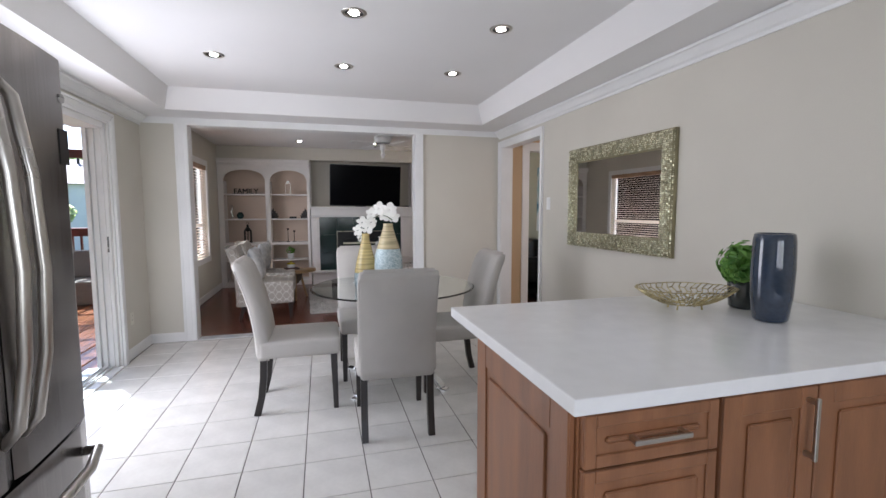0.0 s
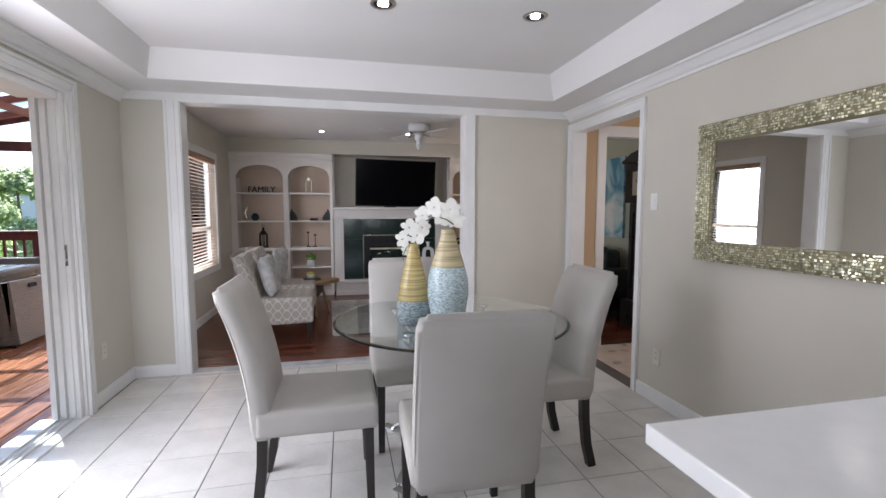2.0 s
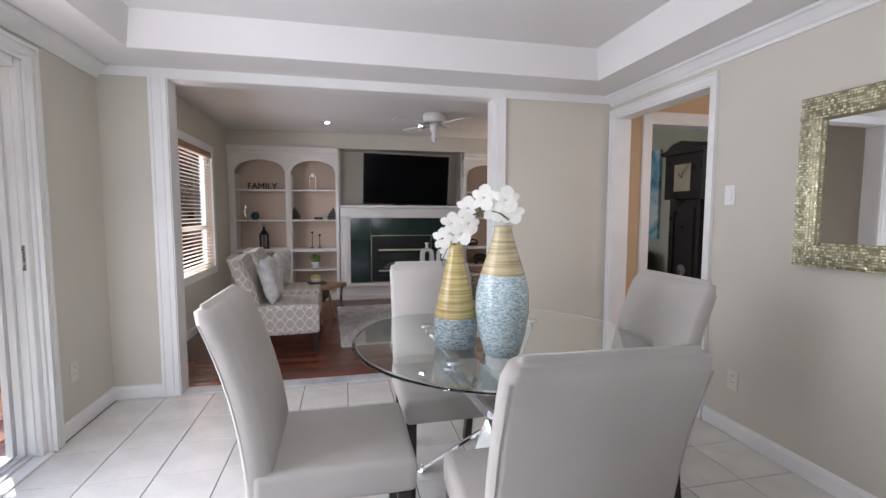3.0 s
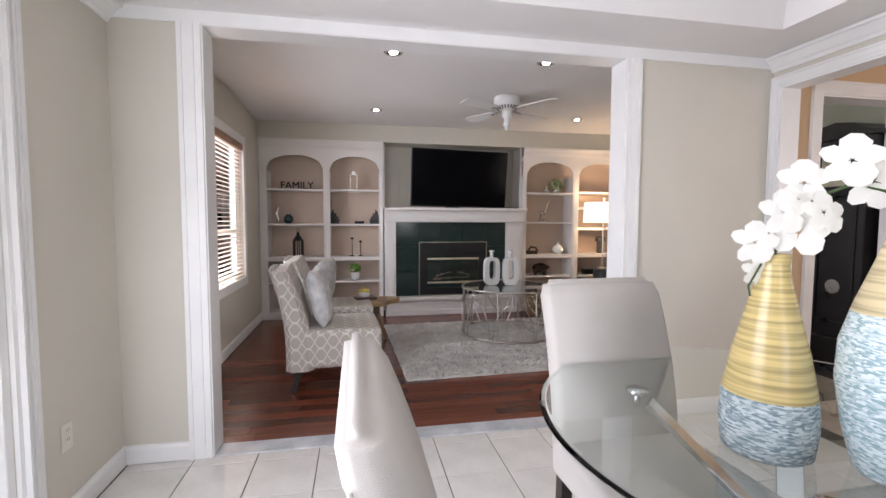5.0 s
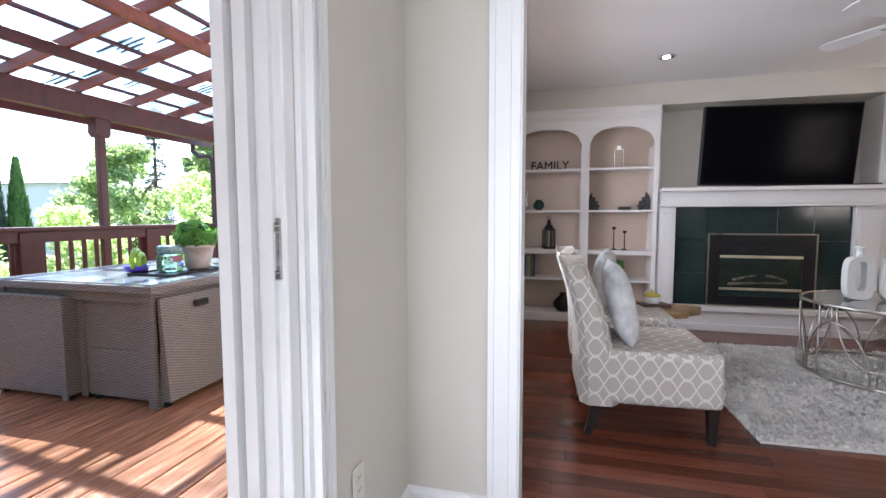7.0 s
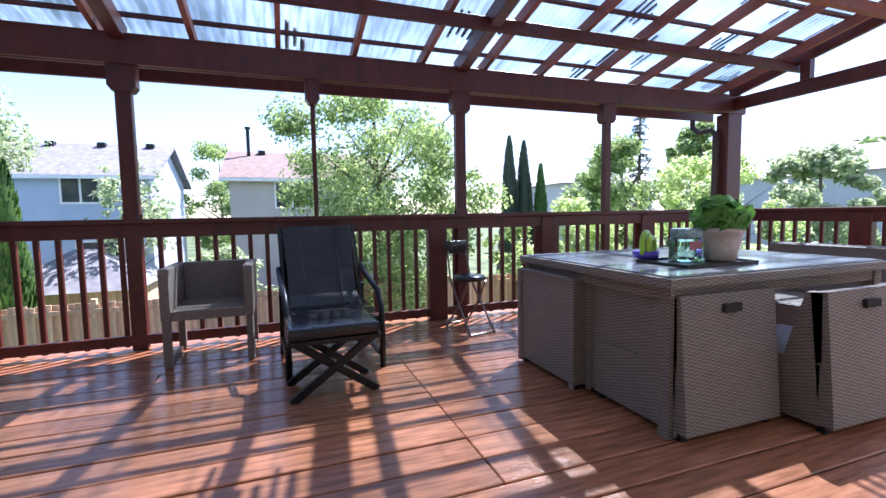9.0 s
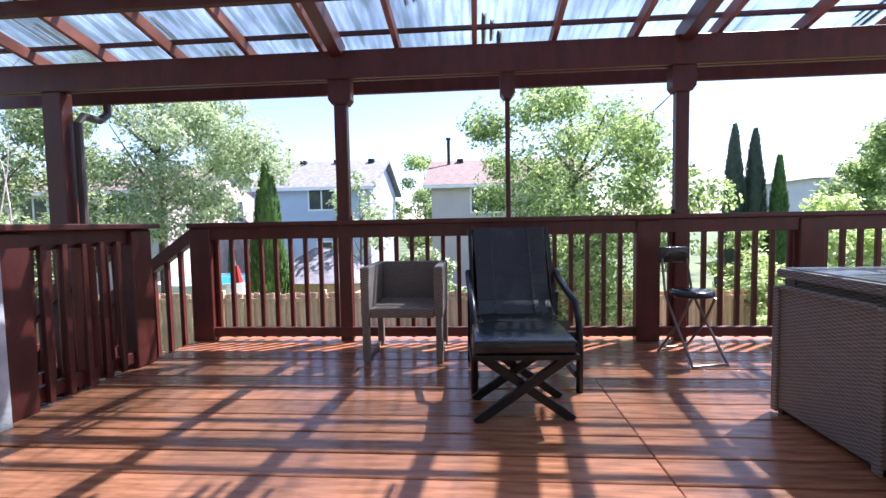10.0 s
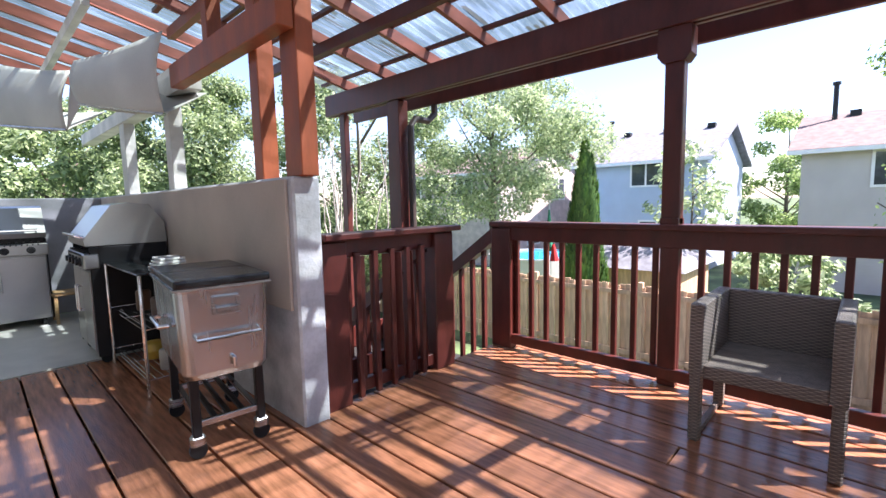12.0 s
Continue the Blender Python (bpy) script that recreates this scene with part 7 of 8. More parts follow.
for k in range(4):
    bm = NB()
    box(bm, -0.09, -0.12, 0.02 * k, 0.09 - 0.01 * k, 0.12 - 0.015 * k, 0.02 * k + 0.016, 0.006, seg=2)
    part("dish", bm, M_WHITE, t)


def grill(at, turn, label, w):
    g = thing("gas_grill", label, "gas grill", at, turn)
    bm = NB()
    box(bm, -w, -0.26, 0.08, w, 0.26, 0.76, 0.006)
    part("cabinet", bm, M_GSTEEL, g)
    for s in (-1, 1):
        bm = NB()
        box(bm, min(s * (w + 0.001), s * (w + 0.012)), -0.262, 0.07, max(s * (w + 0.001), s * (w + 0.012)), 0.262, 0.93, 0.003)
        part("side_panel", bm, M_BLACK, g, "black enamelled side panel")
    for s in (-1, 1):
        bm = NB()
        box(bm, min(s * 0.005, s * (w - 0.01)), -0.275, 0.11, max(s * 0.005, s * (w - 0.01)), -0.26, 0.74, 0.003)
        dd = part("door", bm, M_GSTEEL, g)
        bm = NB()
        tube(bm, [(s * 0.05, -0.28, 0.40), (s * 0.05, -0.31, 0.40), (s * 0.05, -0.31, 0.60), (s * 0.05, -0.28, 0.60)], 0.008)
        part("handle", bm, M_CHROME, dd)
    bm = NB()
    box(bm, -w - 0.02, -0.30, 0.76, w + 0.02, -0.20, 0.88, 0.01)
    cp = part("control_panel", bm, M_GSTEEL, g)
    for k in range(18):
        bm = NB()
        x = -w + 0.06 + (2 * w - 0.12) * k / 17
        box(bm, x - 0.006, -0.303, 0.862, x + 0.006, -0.299, 0.878)
        part("vent_slot", bm, M_BLACK, cp)
    for k in range(4):
        bm = NB()
        x = -w + 0.12 + (2 * w - 0.24) * k / 3
        lathe(bm, [(0.036, 0), (0.036, 0.010), (0.026, 0.014), (0.024, 0.034)], 18)
        bmesh.ops.transform(bm, matrix=pose(x, -0.30, 0.815, 90, 0, 0), verts=bm.verts[:])
        part("knob", bm, M_BLACK, cp)
    bm = NB()
    box(bm, -w, -0.20, 0.76, w, 0.27, 0.94, 0.006)
    for k in range(14):
        x = -w + 0.05 + (2 * w - 0.1) * k / 13
        box(bm, x - 0.008, -0.29, 0.885, x + 0.008, -0.21, 0.90)
    part("firebox", bm, M_BLACK, g)
    bm = NB()
    prof = [(-0.28, 0.94), (-0.29, 0.99), (-0.10, 1.25), (0.02, 1.27), (0.16, 1.25), (0.26, 1.10), (0.27, 0.94)]
    prism(bm, [(y, z) for y, z in prof][::-1], -w - 0.01, w + 0.01, Matrix(((0, 0, 1, 0), (1, 0, 0, 0), (0, 1, 0, 0), (0, 0, 0, 1))))
    hd = part("hood", bm, M_GSTEEL, g, "domed steel hood")
    bm = NB()
    tube(bm, [(-w + 0.06, -0.265, 1.0), (-w + 0.06, -0.32, 1.02), (w - 0.06, -0.32, 1.02), (w - 0.06, -0.265, 1.0)], 0.013, 10)
    part("handle", bm, M_CHROME, hd)
    for sx in (-1, 1):
        bm = NB()
        tube(bm, [(sx * (w - 0.08), -0.2, 0.04), (sx * (w - 0.05), -0.2, 0.04)], 0.04, 16)
        part("wheel", bm, M_BLACK, g)
    return g


grill((-3.37, -0.86, DZ), 90, "stainless gas grill with a domed hood against the wall", 0.36)
grill((-2.62, -2.78, DZ), 180, "wide stainless gas grill with black knobs at the end wall", 0.42)
bm = NB()
for x in (-0.13, 0.13):
    for y in (-0.13, 0.13):
        box(bm, x - 0.015, y - 0.015, 0, x + 0.015, y + 0.015, 0.30)
box(bm, -0.16, -0.16, 0.30, 0.16, 0.16, 0.33, 0.004)
solid("low_stool", bm, M_ROOT, "small wooden stool on the pale tiles", "stool", at=(-3.2, -2.6, DZ))

# ---- wicker ----


def wicker_mat():
    m, ns, ln, p = nodes_of("woven_resin_wicker")
    co = ns.new("ShaderNodeTexCoord")
    sep = ns.new("ShaderNodeSeparateXYZ")
    ln.new(co.outputs["Object"], sep.inputs[0])

    def mth(op, a, b=None):
        n = ns.new("ShaderNodeMath")
        n.operation = op
        for i, v in enumerate((a, b)):
            if v is None:
                continue
            if isinstance(v, (int, float)):
                n.inputs[i].default_value = v
            else:
                ln.new(v, n.inputs[i])
        return n.outputs[0]

    g = ns.new("ShaderNodeNewGeometry")
    tr = ns.new("ShaderNodeVectorTransform")
    tr.vector_type, tr.convert_from, tr.convert_to = "NORMAL", "WORLD", "OBJECT"
    ln.new(g.outputs["True Normal"], tr.inputs[0])
    sn = ns.new("ShaderNodeSeparateXYZ")
    ln.new(tr.outputs[0], sn.inputs[0])
    up = mth("GREATER_THAN", mth("ABSOLUTE", sn.outputs["Z"]), 0.7)
    along = mth("ADD", sep.outputs["X"], sep.outputs["Y"])
    v = mth("ADD", mth("MULTIPLY", sep.outputs["Z"], mth("SUBTRACT", 1.0, up)), mth("MULTIPLY", sep.outputs["Y"], up))
    u = mth("ADD", mth("MULTIPLY", along, mth("SUBTRACT", 1.0, up)), mth("MULTIPLY", sep.outputs["X"], up))
    rows = mth("SINE", mth("MULTIPLY", v, 2 * math.pi / 0.017))
    half = mth("GREATER_THAN", rows, 0.0)
    cols = mth("SINE", mth("ADD", mth("MULTIPLY", u, 2 * math.pi / 0.055), mth("MULTIPLY", half, math.pi)))
    fine = mth("ABSOLUTE", mth("SINE", mth("MULTIPLY", v, 2 * math.pi / 0.017)))
    h = mth("ADD", mth("MULTIPLY", cols, 0.5), fine)
    nz = ns.new("ShaderNodeTexNoise")
    mp = ns.new("ShaderNodeMapping")
    mp.inputs["Scale"].default_value = (3, 3, 60)
    ln.new(co.outputs["Object"], mp.inputs["Vector"])
    ln.new(mp.outputs[0], nz.inputs["Vector"])
    r = ns.new("ShaderNodeValToRGB")
    e = r.color_ramp.elements
    e[0].position, e[1].position = 0.1, 0.9
    e[0].color, e[1].color = (0.014, 0.011, 0.009, 1), (0.33, 0.265, 0.215, 1)
    val = mth("ADD", mth("MULTIPLY", h, 0.45), mth("MULTIPLY", nz.outputs["Fac"], 0.55))
    ln.new(val, r.inputs["Fac"])
    ln.new(r.outputs["Color"], p.inputs["Base Color"])
    p.inputs["Roughness"].default_value = 0.5
    b = ns.new("ShaderNodeBump")
    b.inputs["Strength"].default_value, b.inputs["Distance"].default_value = 0.8, 0.004
    ln.new(h, b.inputs["Height"])
    ln.new(b.outputs[0], p.inputs["Normal"])
    return m


M_WICKER = wicker_mat()
M_SLATE = mat("frosted_table_glass", (0.30, 0.31, 0.32), 0.18, var=0.08, scale=4, coat=0.3)


def wicker_armchair():
    c = thing("wicker_armchair", "grey brown woven wicker tub armchair with a square frame", "armchair", (0, 0, 0))
    for s in (-1, 1):
        bm = NB()
        box(bm, min(s * 0.235, s * 0.30), -0.30, 0.34, max(s * 0.235, s * 0.30), 0.28, 0.70, 0.012, seg=2)
        part("armrest", bm, M_WICKER, c)
        bm = NB()
        box(bm, min(s * 0.245, s * 0.295), 0.21, 0.0, max(s * 0.245, s * 0.295), 0.275, 0.345, 0.008)
        box(bm, min(s * 0.245, s * 0.295), -0.295, 0.0, max(s * 0.245, s * 0.295), -0.235, 0.345, 0.008)
        box(bm, min(s * 0.26, s * 0.285), -0.235, 0.0, max(s * 0.26, s * 0.285), 0.21, 0.03)
        part("leg", bm, M_WICKER, c)
    bm = NB()
    box(bm, -0.235, -0.30, 0.34, 0.235, -0.235, 0.70, 0.012, seg=2)
    part("backrest", bm, M_WICKER, c)
    bm = NB()
    box(bm, -0.235, -0.235, 0.33, 0.235, 0.27, 0.40, 0.010, seg=2)
    part("seat", bm, M_WICKER, c)
    return c


wa = wicker_armchair()
wa.matrix_basis = pose(-5.17, 3.50, DZ, 0, 0, -90)

# folding recliner with its ottoman
rec = thing("recliner_chair", "black leather lounge chair with bentwood arms and a black frame", "lounge chair", (-4.66, 4.31, DZ), -86)
bm = NB()
rows = []
prof = [(0.30, 0.40), (0.20, 0.385), (0.0, 0.36), (-0.10, 0.37), (-0.20, 0.45), (-0.28, 0.62), (-0.36, 0.82), (-0.42, 0.96)]
for k in range(len(prof)):
    y, z = prof[k]
    a = prof[max(0, k - 1)]
    b = prof[min(len(prof) - 1, k + 1)]
    d = Vector((0, b[0] - a[0], b[1] - a[1])).normalized()
    nrm = Vector((0, -d.z, d.y)) * -1
    rows.append([bm.verts.new(Vector((x, y, z)) + nrm * q) for x, q in ((-0.27, 0.0), (-0.25, 0.025), (-0.13, 0.03), (-0.125, 0.024), (0.125, 0.024), (0.13, 0.03), (0.25, 0.025), (0.27, 0.0), (0.25, -0.02), (-0.25, -0.02))])
for a, b in zip(rows, rows[1:]):
    for k in range(10):
        bm.faces.new((a[k], a[(k + 1) % 10], b[(k + 1) % 10], b[k]))
bm.faces.new(rows[0][::-1])
bm.faces.new(rows[-1])
bmesh.ops.recalc_face_normals(bm, faces=bm.faces[:])
part("sling", bm, M_LEATHER, rec, "glossy black leather sling seat")
for s in (-1, 1):
    bm = NB()
    pts = [(s * 0.31, 0.31, 0.0), (s * 0.31, 0.32, 0.25), (s * 0.31, 0.30, 0.42), (s * 0.31, 0.22, 0.52), (s * 0.31, 0.05, 0.56), (s * 0.31, -0.12, 0.60), (s * 0.31, -0.26, 0.66)]
    for a, b in zip(pts, pts[1:]):
        pass
    tube(bm, pts, 0.021, 8)
    part("armrest", bm, M_BLACK, rec, smooth=True)
    bm = NB()
    bar(bm, (s * 0.30, -0.34, 0.0), (s * 0.30, -0.22, 0.52), 0.035, 0.04)
    bar(bm, (s * 0.30, -0.30, 0.12), (s * 0.30, 0.30, 0.10), 0.03, 0.04)
    bar(bm, (s * 0.285, -0.15, 0.36), (s * 0.285, -0.44, 0.97), 0.025, 0.035)
    part("side_frame", bm, M_BLACK, rec)
bm = NB()
bar(bm, (-0.30, 0.28, 0.33), (0.30, 0.28, 0.33), 0.035, 0.05)
bar(bm, (-0.30, -0.24, 0.40), (0.30, -0.24, 0.40), 0.03, 0.05)
part("rail", bm, M_BLACK, rec)
M_STITCH = mat("grey_stitching", (0.25, 0.25, 0.25), 0.8)
for x in (-0.135, 0.135):
    bm = NB()
    for k in range(26):
        t = k / 25
        y, z = -0.10 - 0.30 * t, 0.42 + 0.52 * t
        box(bm, x - 0.002, y - 0.004, z + 0.010, x + 0.002, y + 0.004, z + 0.014)
    part("stitching", bm, M_STITCH, rec)
ott = thing("footstool", "black leather footstool on a crossed dark wooden frame", "footstool", (-4.12, 4.27, DZ), -88)
bm = NB()
box(bm, -0.255, -0.22, 0.36, 0.255, 0.22, 0.43, 0.02, seg=3)
part("cushion", bm, M_LEATHER, ott, smooth=True)
bm = NB()
frame_ring(bm, -0.26, -0.225, 0.26, 0.225, 0.03, 0.335, 0.36, Matrix(((1, 0, 0, 0), (0, 0, 1, 0), (0, 1, 0, 0), (0, 0, 0, 1))))
part("frame", bm, M_BLACK, ott)
for y in (-0.15, 0.15):
    for s in (-1, 1):
        bm = NB()
        bar(bm, (s * 0.25, y + s * 0.015, 0.0), (-s * 0.23, y + s * 0.015, 0.34), 0.028, 0.045, (0, 0, 1), 0.003)
        part("crossed_leg", bm, M_BLACK, ott)

# folding stool with a back
fs = thing("folding_stool", "small folding stool with a round black padded seat and back", "stool", (-5.03, 5.58, DZ), -78)
bm = NB()
lathe(bm, [(0.13, 0.455), (0.145, 0.46), (0.145, 0.485), (0.13, 0.50), (0.03, 0.505)], 28)
part("seat", bm, M_LEATHER, fs, smooth=True)
M_TUBE = mat("grey_tube_paint", (0.20, 0.17, 0.15), 0.35, metal=0.6)
bm = NB()
for s in (-1, 1):
    tube(bm, [(s * 0.13, 0.2, 0.0), (s * 0.12, 0.0, 0.26), (s * 0.11, -0.14, 0.45), (s * 0.10, -0.20, 0.72)], 0.009)
    tube(bm, [(s * 0.11, -0.22, 0.0), (s * 0.10, 0.0, 0.26), (s * 0.09, 0.12, 0.455)], 0.009)
tube(bm, [(-0.13, 0.2, 0.01), (0.13, 0.2, 0.01)], 0.008)
tube(bm, [(-0.11, -0.21, 0.03), (0.11, -0.21, 0.03)], 0.008)
part("frame", bm, M_TUBE, fs)
bm = NB()
box(bm, -0.12, -0.225, 0.68, 0.12, -0.19, 0.80, 0.016, seg=2)
part("backrest", bm, M_LEATHER, fs, smooth=True)

# cube dining set
TX, TY = -3.50, 6.40
ctb = thing("wicker_table", "square grey wicker dining table with a frosted glass top", "table", (TX, TY, DZ))
bm = NB()
box(bm, -0.66, -0.80, 0.70, 0.66, 0.80, 0.745, 0.008, seg=2)
part("tabletop", bm, M_WICKER, ctb)
for a, b in ((-0.63, -0.005), (0.005, 0.63)):
    for c, d in ((-0.77, -0.26), (-0.25, 0.25), (0.26, 0.77)):
        bm = NB()
        box(bm, a, c, 0.745, b, d, 0.752, 0.001)
        part("glass_panel", bm, M_SLATE, ctb, "frosted glass panel")
for sx in (-1, 1):
    for sy in (-1, 1):
        bm = NB()
        box(bm, sx * 0.60 - 0.03, sy * 0.74 - 0.03, 0, sx * 0.60 + 0.03, sy * 0.74 + 0.03, 0.70)
        part("leg", bm, M_WICKER, ctb)
bm = NB()
box(bm, -0.62, -0.76, 0.64, 0.62, 0.76, 0.699)
part("apron", bm, M_WICKER, ctb)


def cube_chair(at, turn, label):
    """A chair that slides under the table; it faces +y."""
    c = thing("wicker_cube_chair", label, "armchair", at, turn, "cube chairs of the wicker table")
    bm = NB()
    box(bm, -0.30, -0.27, 0.03, 0.30, 0.30, 0.33, 0.008, seg=2)
    part("base", bm, M_WICKER, c)
    bm = NB()
    w = 0.05
    prism(bm, [(-0.33, 0.04), (-0.27, 0.04), (-0.21, 0.655), (-0.28, 0.665)], -0.30, 0.30, Matrix(((0, 0, 1, 0), (1, 0, 0, 0), (0, 1, 0, 0), (0, 0, 0, 1))))
    br = part("backrest", bm, M_WICKER, c)
    bm = NB()
    box(bm, -0.055, -0.306, 0.575, 0.055, -0.27, 0.615, 0.004)
    part("hand_grip", bm, M_BASE_DARK, br, "dark slot to hold the back by")
    for s in (-1, 1):
        bm = NB()
        prism(bm, [(-0.27, 0.33), (-0.10, 0.33), (-0.19, 0.655), (-0.26, 0.655)], min(s * 0.245, s * 0.30), max(s * 0.245, s * 0.30), Matrix(((0, 0, 1, 0), (1, 0, 0, 0), (0, 1, 0, 0), (0, 0, 0, 1))))
        part("side_panel", bm, M_WICKER, c)
        for y in (-0.27, 0.26):
            bm = NB()
            box(bm, s * 0.27 - 0.018, y - 0.018, 0, s * 0.27 + 0.018, y + 0.018, 0.03)
            part("foot", bm, M_BLACK, c)
    return c


def cube_block(at, turn, label):
    """The closed outer shell of a chair pushed right in."""
    c = thing("wicker_cube_chair", label, "armchair", at, turn, "cube chairs of the wicker table")
    bm = NB()
    box(bm, -0.315, -0.30, 0.03, 0.315, 0.28, 0.655, 0.010, seg=2)
    part("shell", bm, M_WICKER, c)
    bm = NB()
    for sx in (-1, 1):
        box(bm, sx * 0.30 - 0.022, -0.312, 0.01, sx * 0.30 + 0.022, -0.298, 0.66, 0.004)
    box(bm, -0.28, -0.310, 0.645, 0.28, -0.29, 0.668, 0.004)
    part("edge_trim", bm, M_WICKER, c)
    for sx in (-1, 1):
        for y in (-0.27, 0.25):
            bm = NB()
            box(bm, sx * 0.28 - 0.018, y - 0.018, 0, sx * 0.28 + 0.018, y + 0.018, 0.03)
            part("foot", bm, M_BLACK, c)
    return c


cube_block((-3.815, 5.88, DZ), 0, "wicker cube chair pushed fully in under the table")
cube_block((-3.175, 5.97, DZ), 0, "wicker cube chair pushed in beneath the table")
cube_chair((-3.12, 5.955, DZ), 90, "wicker cube chair with a slotted back beside the table")
cube_chair((-2.93, 6.62, DZ), 90, "wicker armchair standing a little away from its table")
bench = thing("wicker_loveseat", "long grey wicker seat behind the table", "outdoor seat", (-3.3, 7.75, DZ), 180)
bm = NB()
box(bm, -0.75, -0.30, 0.03, 0.75, 0.30, 0.36, 0.01)
part("base", bm, M_WICKER, bench)
bm = NB()
box(bm, -0.75, -0.34, 0.36, 0.75, -0.24, 0.76, 0.012)
part("backrest", bm, M_WICKER, bench)

tray = thing("serving_tray", "flat dark serving tray lying on the wicker table", "tray", (-3.22, 6.18, DZ + 0.753))
bm = NB()
box(bm, -0.17, -0.25, 0, 0.17, 0.25, 0.006, 0.002)
frame_ring(bm, -0.175, -0.255, 0.175, 0.255, 0.01, 0.0, 0.016, Matrix(((1, 0, 0, 0), (0, 0, 1, 0), (0, 1, 0, 0), (0, 0, 0, 1))))
part("plate", bm, M_BLACK, tray)
fpot = thing("flower_pot", "cream ceramic planter with leafy green plant on the wicker table", "potted plant", (-3.20, 6.34, DZ + 0.76))
bm = NB()
lathe(bm, [(0.07, 0), (0.08, 0.01), (0.10, 0.10), (0.11, 0.155), (0.12, 0.16), (0.12, 0.185), (0.10, 0.185), (0.09, 0.15)], 30)
part("pot", bm, mat("cream_planter", (0.58, 0.50, 0.42), 0.35, var=0.06, scale=12, color2=(0.45, 0.30, 0.24)), fpot, smooth=True)
bm = NB()
rb = random.Random(15)
leaf_ball(bm, rb, 260, 0.15, 0.045, 0.6, 0.27)
leaf_ball(bm, rb, 120, 0.09, 0.04, 0.7, 0.27)
part("foliage", bm, M_HERB, fpot)
jar = thing("drink_dispenser", "square clear green glass jar with a patterned lid", "jar", (-3.26, 6.15, DZ + 0.76))
bm = NB()
box(bm, -0.065, -0.065, 0.0, 0.065, 0.065, 0.13, 0.018, seg=2)
part("body", bm, glass("green_glass", (0.55, 0.92, 0.75)), jar)
bm = NB()
box(bm, -0.06, -0.06, 0.13, 0.06, 0.06, 0.185, 0.012, seg=2)
part("lid", bm, mat("grey_pattern_lid", (0.30, 0.42, 0.40), 0.4, var=0.25, scale=40), jar)
bm = NB()
box(bm, 0.0655, -0.045, 0.07, 0.067, 0.045, 0.115)
part("label", bm, mat("pink_label", (0.45, 0.14, 0.17), 0.5), jar)
tp = thing("water_toy", "round lime green and purple plastic hoop toy on the table", "toy", (-3.42, 6.02, DZ + 0.76), 30)
bm = NB()
tube(bm, [(0.0, 0.075 * math.cos(a), 0.085 + 0.075 * math.sin(a)) for a in [2 * math.pi * k / 24 for k in range(24)]], 0.016, 8, closed=True)
tube(bm, [(0.03, 0.055 * math.cos(a), 0.075 + 0.055 * math.sin(a)) for a in [2 * math.pi * k / 24 for k in range(24)]], 0.016, 8, closed=True)
part("hoop", bm, mat("lime_plastic", (0.35, 0.55, 0.03), 0.3), tp, smooth=True)
bm = NB()
lathe(bm, [(0.03, 0.0), (0.07, 0.015), (0.075, 0.05), (0.06, 0.055), (0.045, 0.03)], 24)
part("bowl", bm, mat("purple_plastic", (0.10, 0.05, 0.42), 0.3), tp, smooth=True)
# downspout and deck hardware
for x, y, s in ((PX - 0.02, 9.22, -1), (PX - 0.02, 0.47, 1)):
    ds = thing("downspout", "dark brown gutter elbow and downspout by the post", "downspout", (x, y, 0))
    bm = NB()
    tube(bm, [(-0.36, 0, 2.20), (-0.36, 0, 2.10), (-0.26, 0, 2.02), (-0.08, 0, 2.02), (-0.02, 0, 1.95), (-0.02, 0, -2.2)], 0.035, 10)
    part("pipe", bm, mat("brown_metal", (0.05, 0.035, 0.03), 0.4), ds)
bm = NB()
for k in range(2):
    box(bm, PX - 0.50 , -0.95, 2.30, PX - 0.42, DN + 0.1, 2.42, 0.006)
    break
solid("gutter", bm, mat("gutter_brown", (0.06, 0.035, 0.028), 0.4), "dark brown roof gutter along the pergola edge", "gutter")

# ---- the gardens beyond ----
GZ = -2.35
bm = NB()
g = [[bm.verts.new((x, y, GZ + (0.0 if -40 < x else 0.0))) for y in (-900, -60, -20, 20, 60, 900)] for x in (-900, -60, -30, -10, 30, 900)]
for i in range(5):
    for j in range(5):
        bm.faces.new((g[i][j], g[i + 1][j], g[i + 1][j + 1], g[i][j + 1]))
solid("ground", bm, M_GRASS, "green lawn of the back gardens", kind="structure")
bm = NB()
box(bm, -11.0, 1.0, GZ, -6.2, 9.0, GZ + 0.03)
solid("patio", bm, mat("patio_stone", (0.38, 0.36, 0.34), 0.85, var=0.12, scale=3), "pale stone patio below the deck", kind="structure")

M_FENCE = mat("cedar_fence", (0.60, 0.40, 0.25), 0.7, var=0.12, scale=3, stretch=(4, 4, 0.6), per_object=0.18, bump=0.2, bscale=20)
fence = thing("garden_fence", "tall light brown board fence between the gardens", "fence", (-11.6, 0, 0))
fm = NB()
box(fm, -0.011, -0.066, GZ, 0.011, 0.066, -0.56, 0.002)
fm = mesh_from(fm, "fence_board", M_FENCE)
y = -9.0
k = 0
while y < 13:
    ob = new("fence_board", fm)
    ob.parent = fence
    ob.location = (0.02 if k % 2 else -0.02, y, 0.02 * math.sin(k * 1.7))
    y += 0.125
    k += 1
for y in np.arange(-9, 13.1, 2.4):
    bm = NB()
    box(bm, -0.05, y - 0.045, GZ, 0.05, y + 0.045, -0.48, 0.004)
    part("fence_post", bm, M_FENCE, fence)
bm = NB()
box(bm, 0.034, -9, -0.75, 0.07, 13, -0.66)
box(bm, 0.034, -9, -2.0, 0.07, 13, -1.9)
part("fence_rail", bm, M_FENCE, fence)


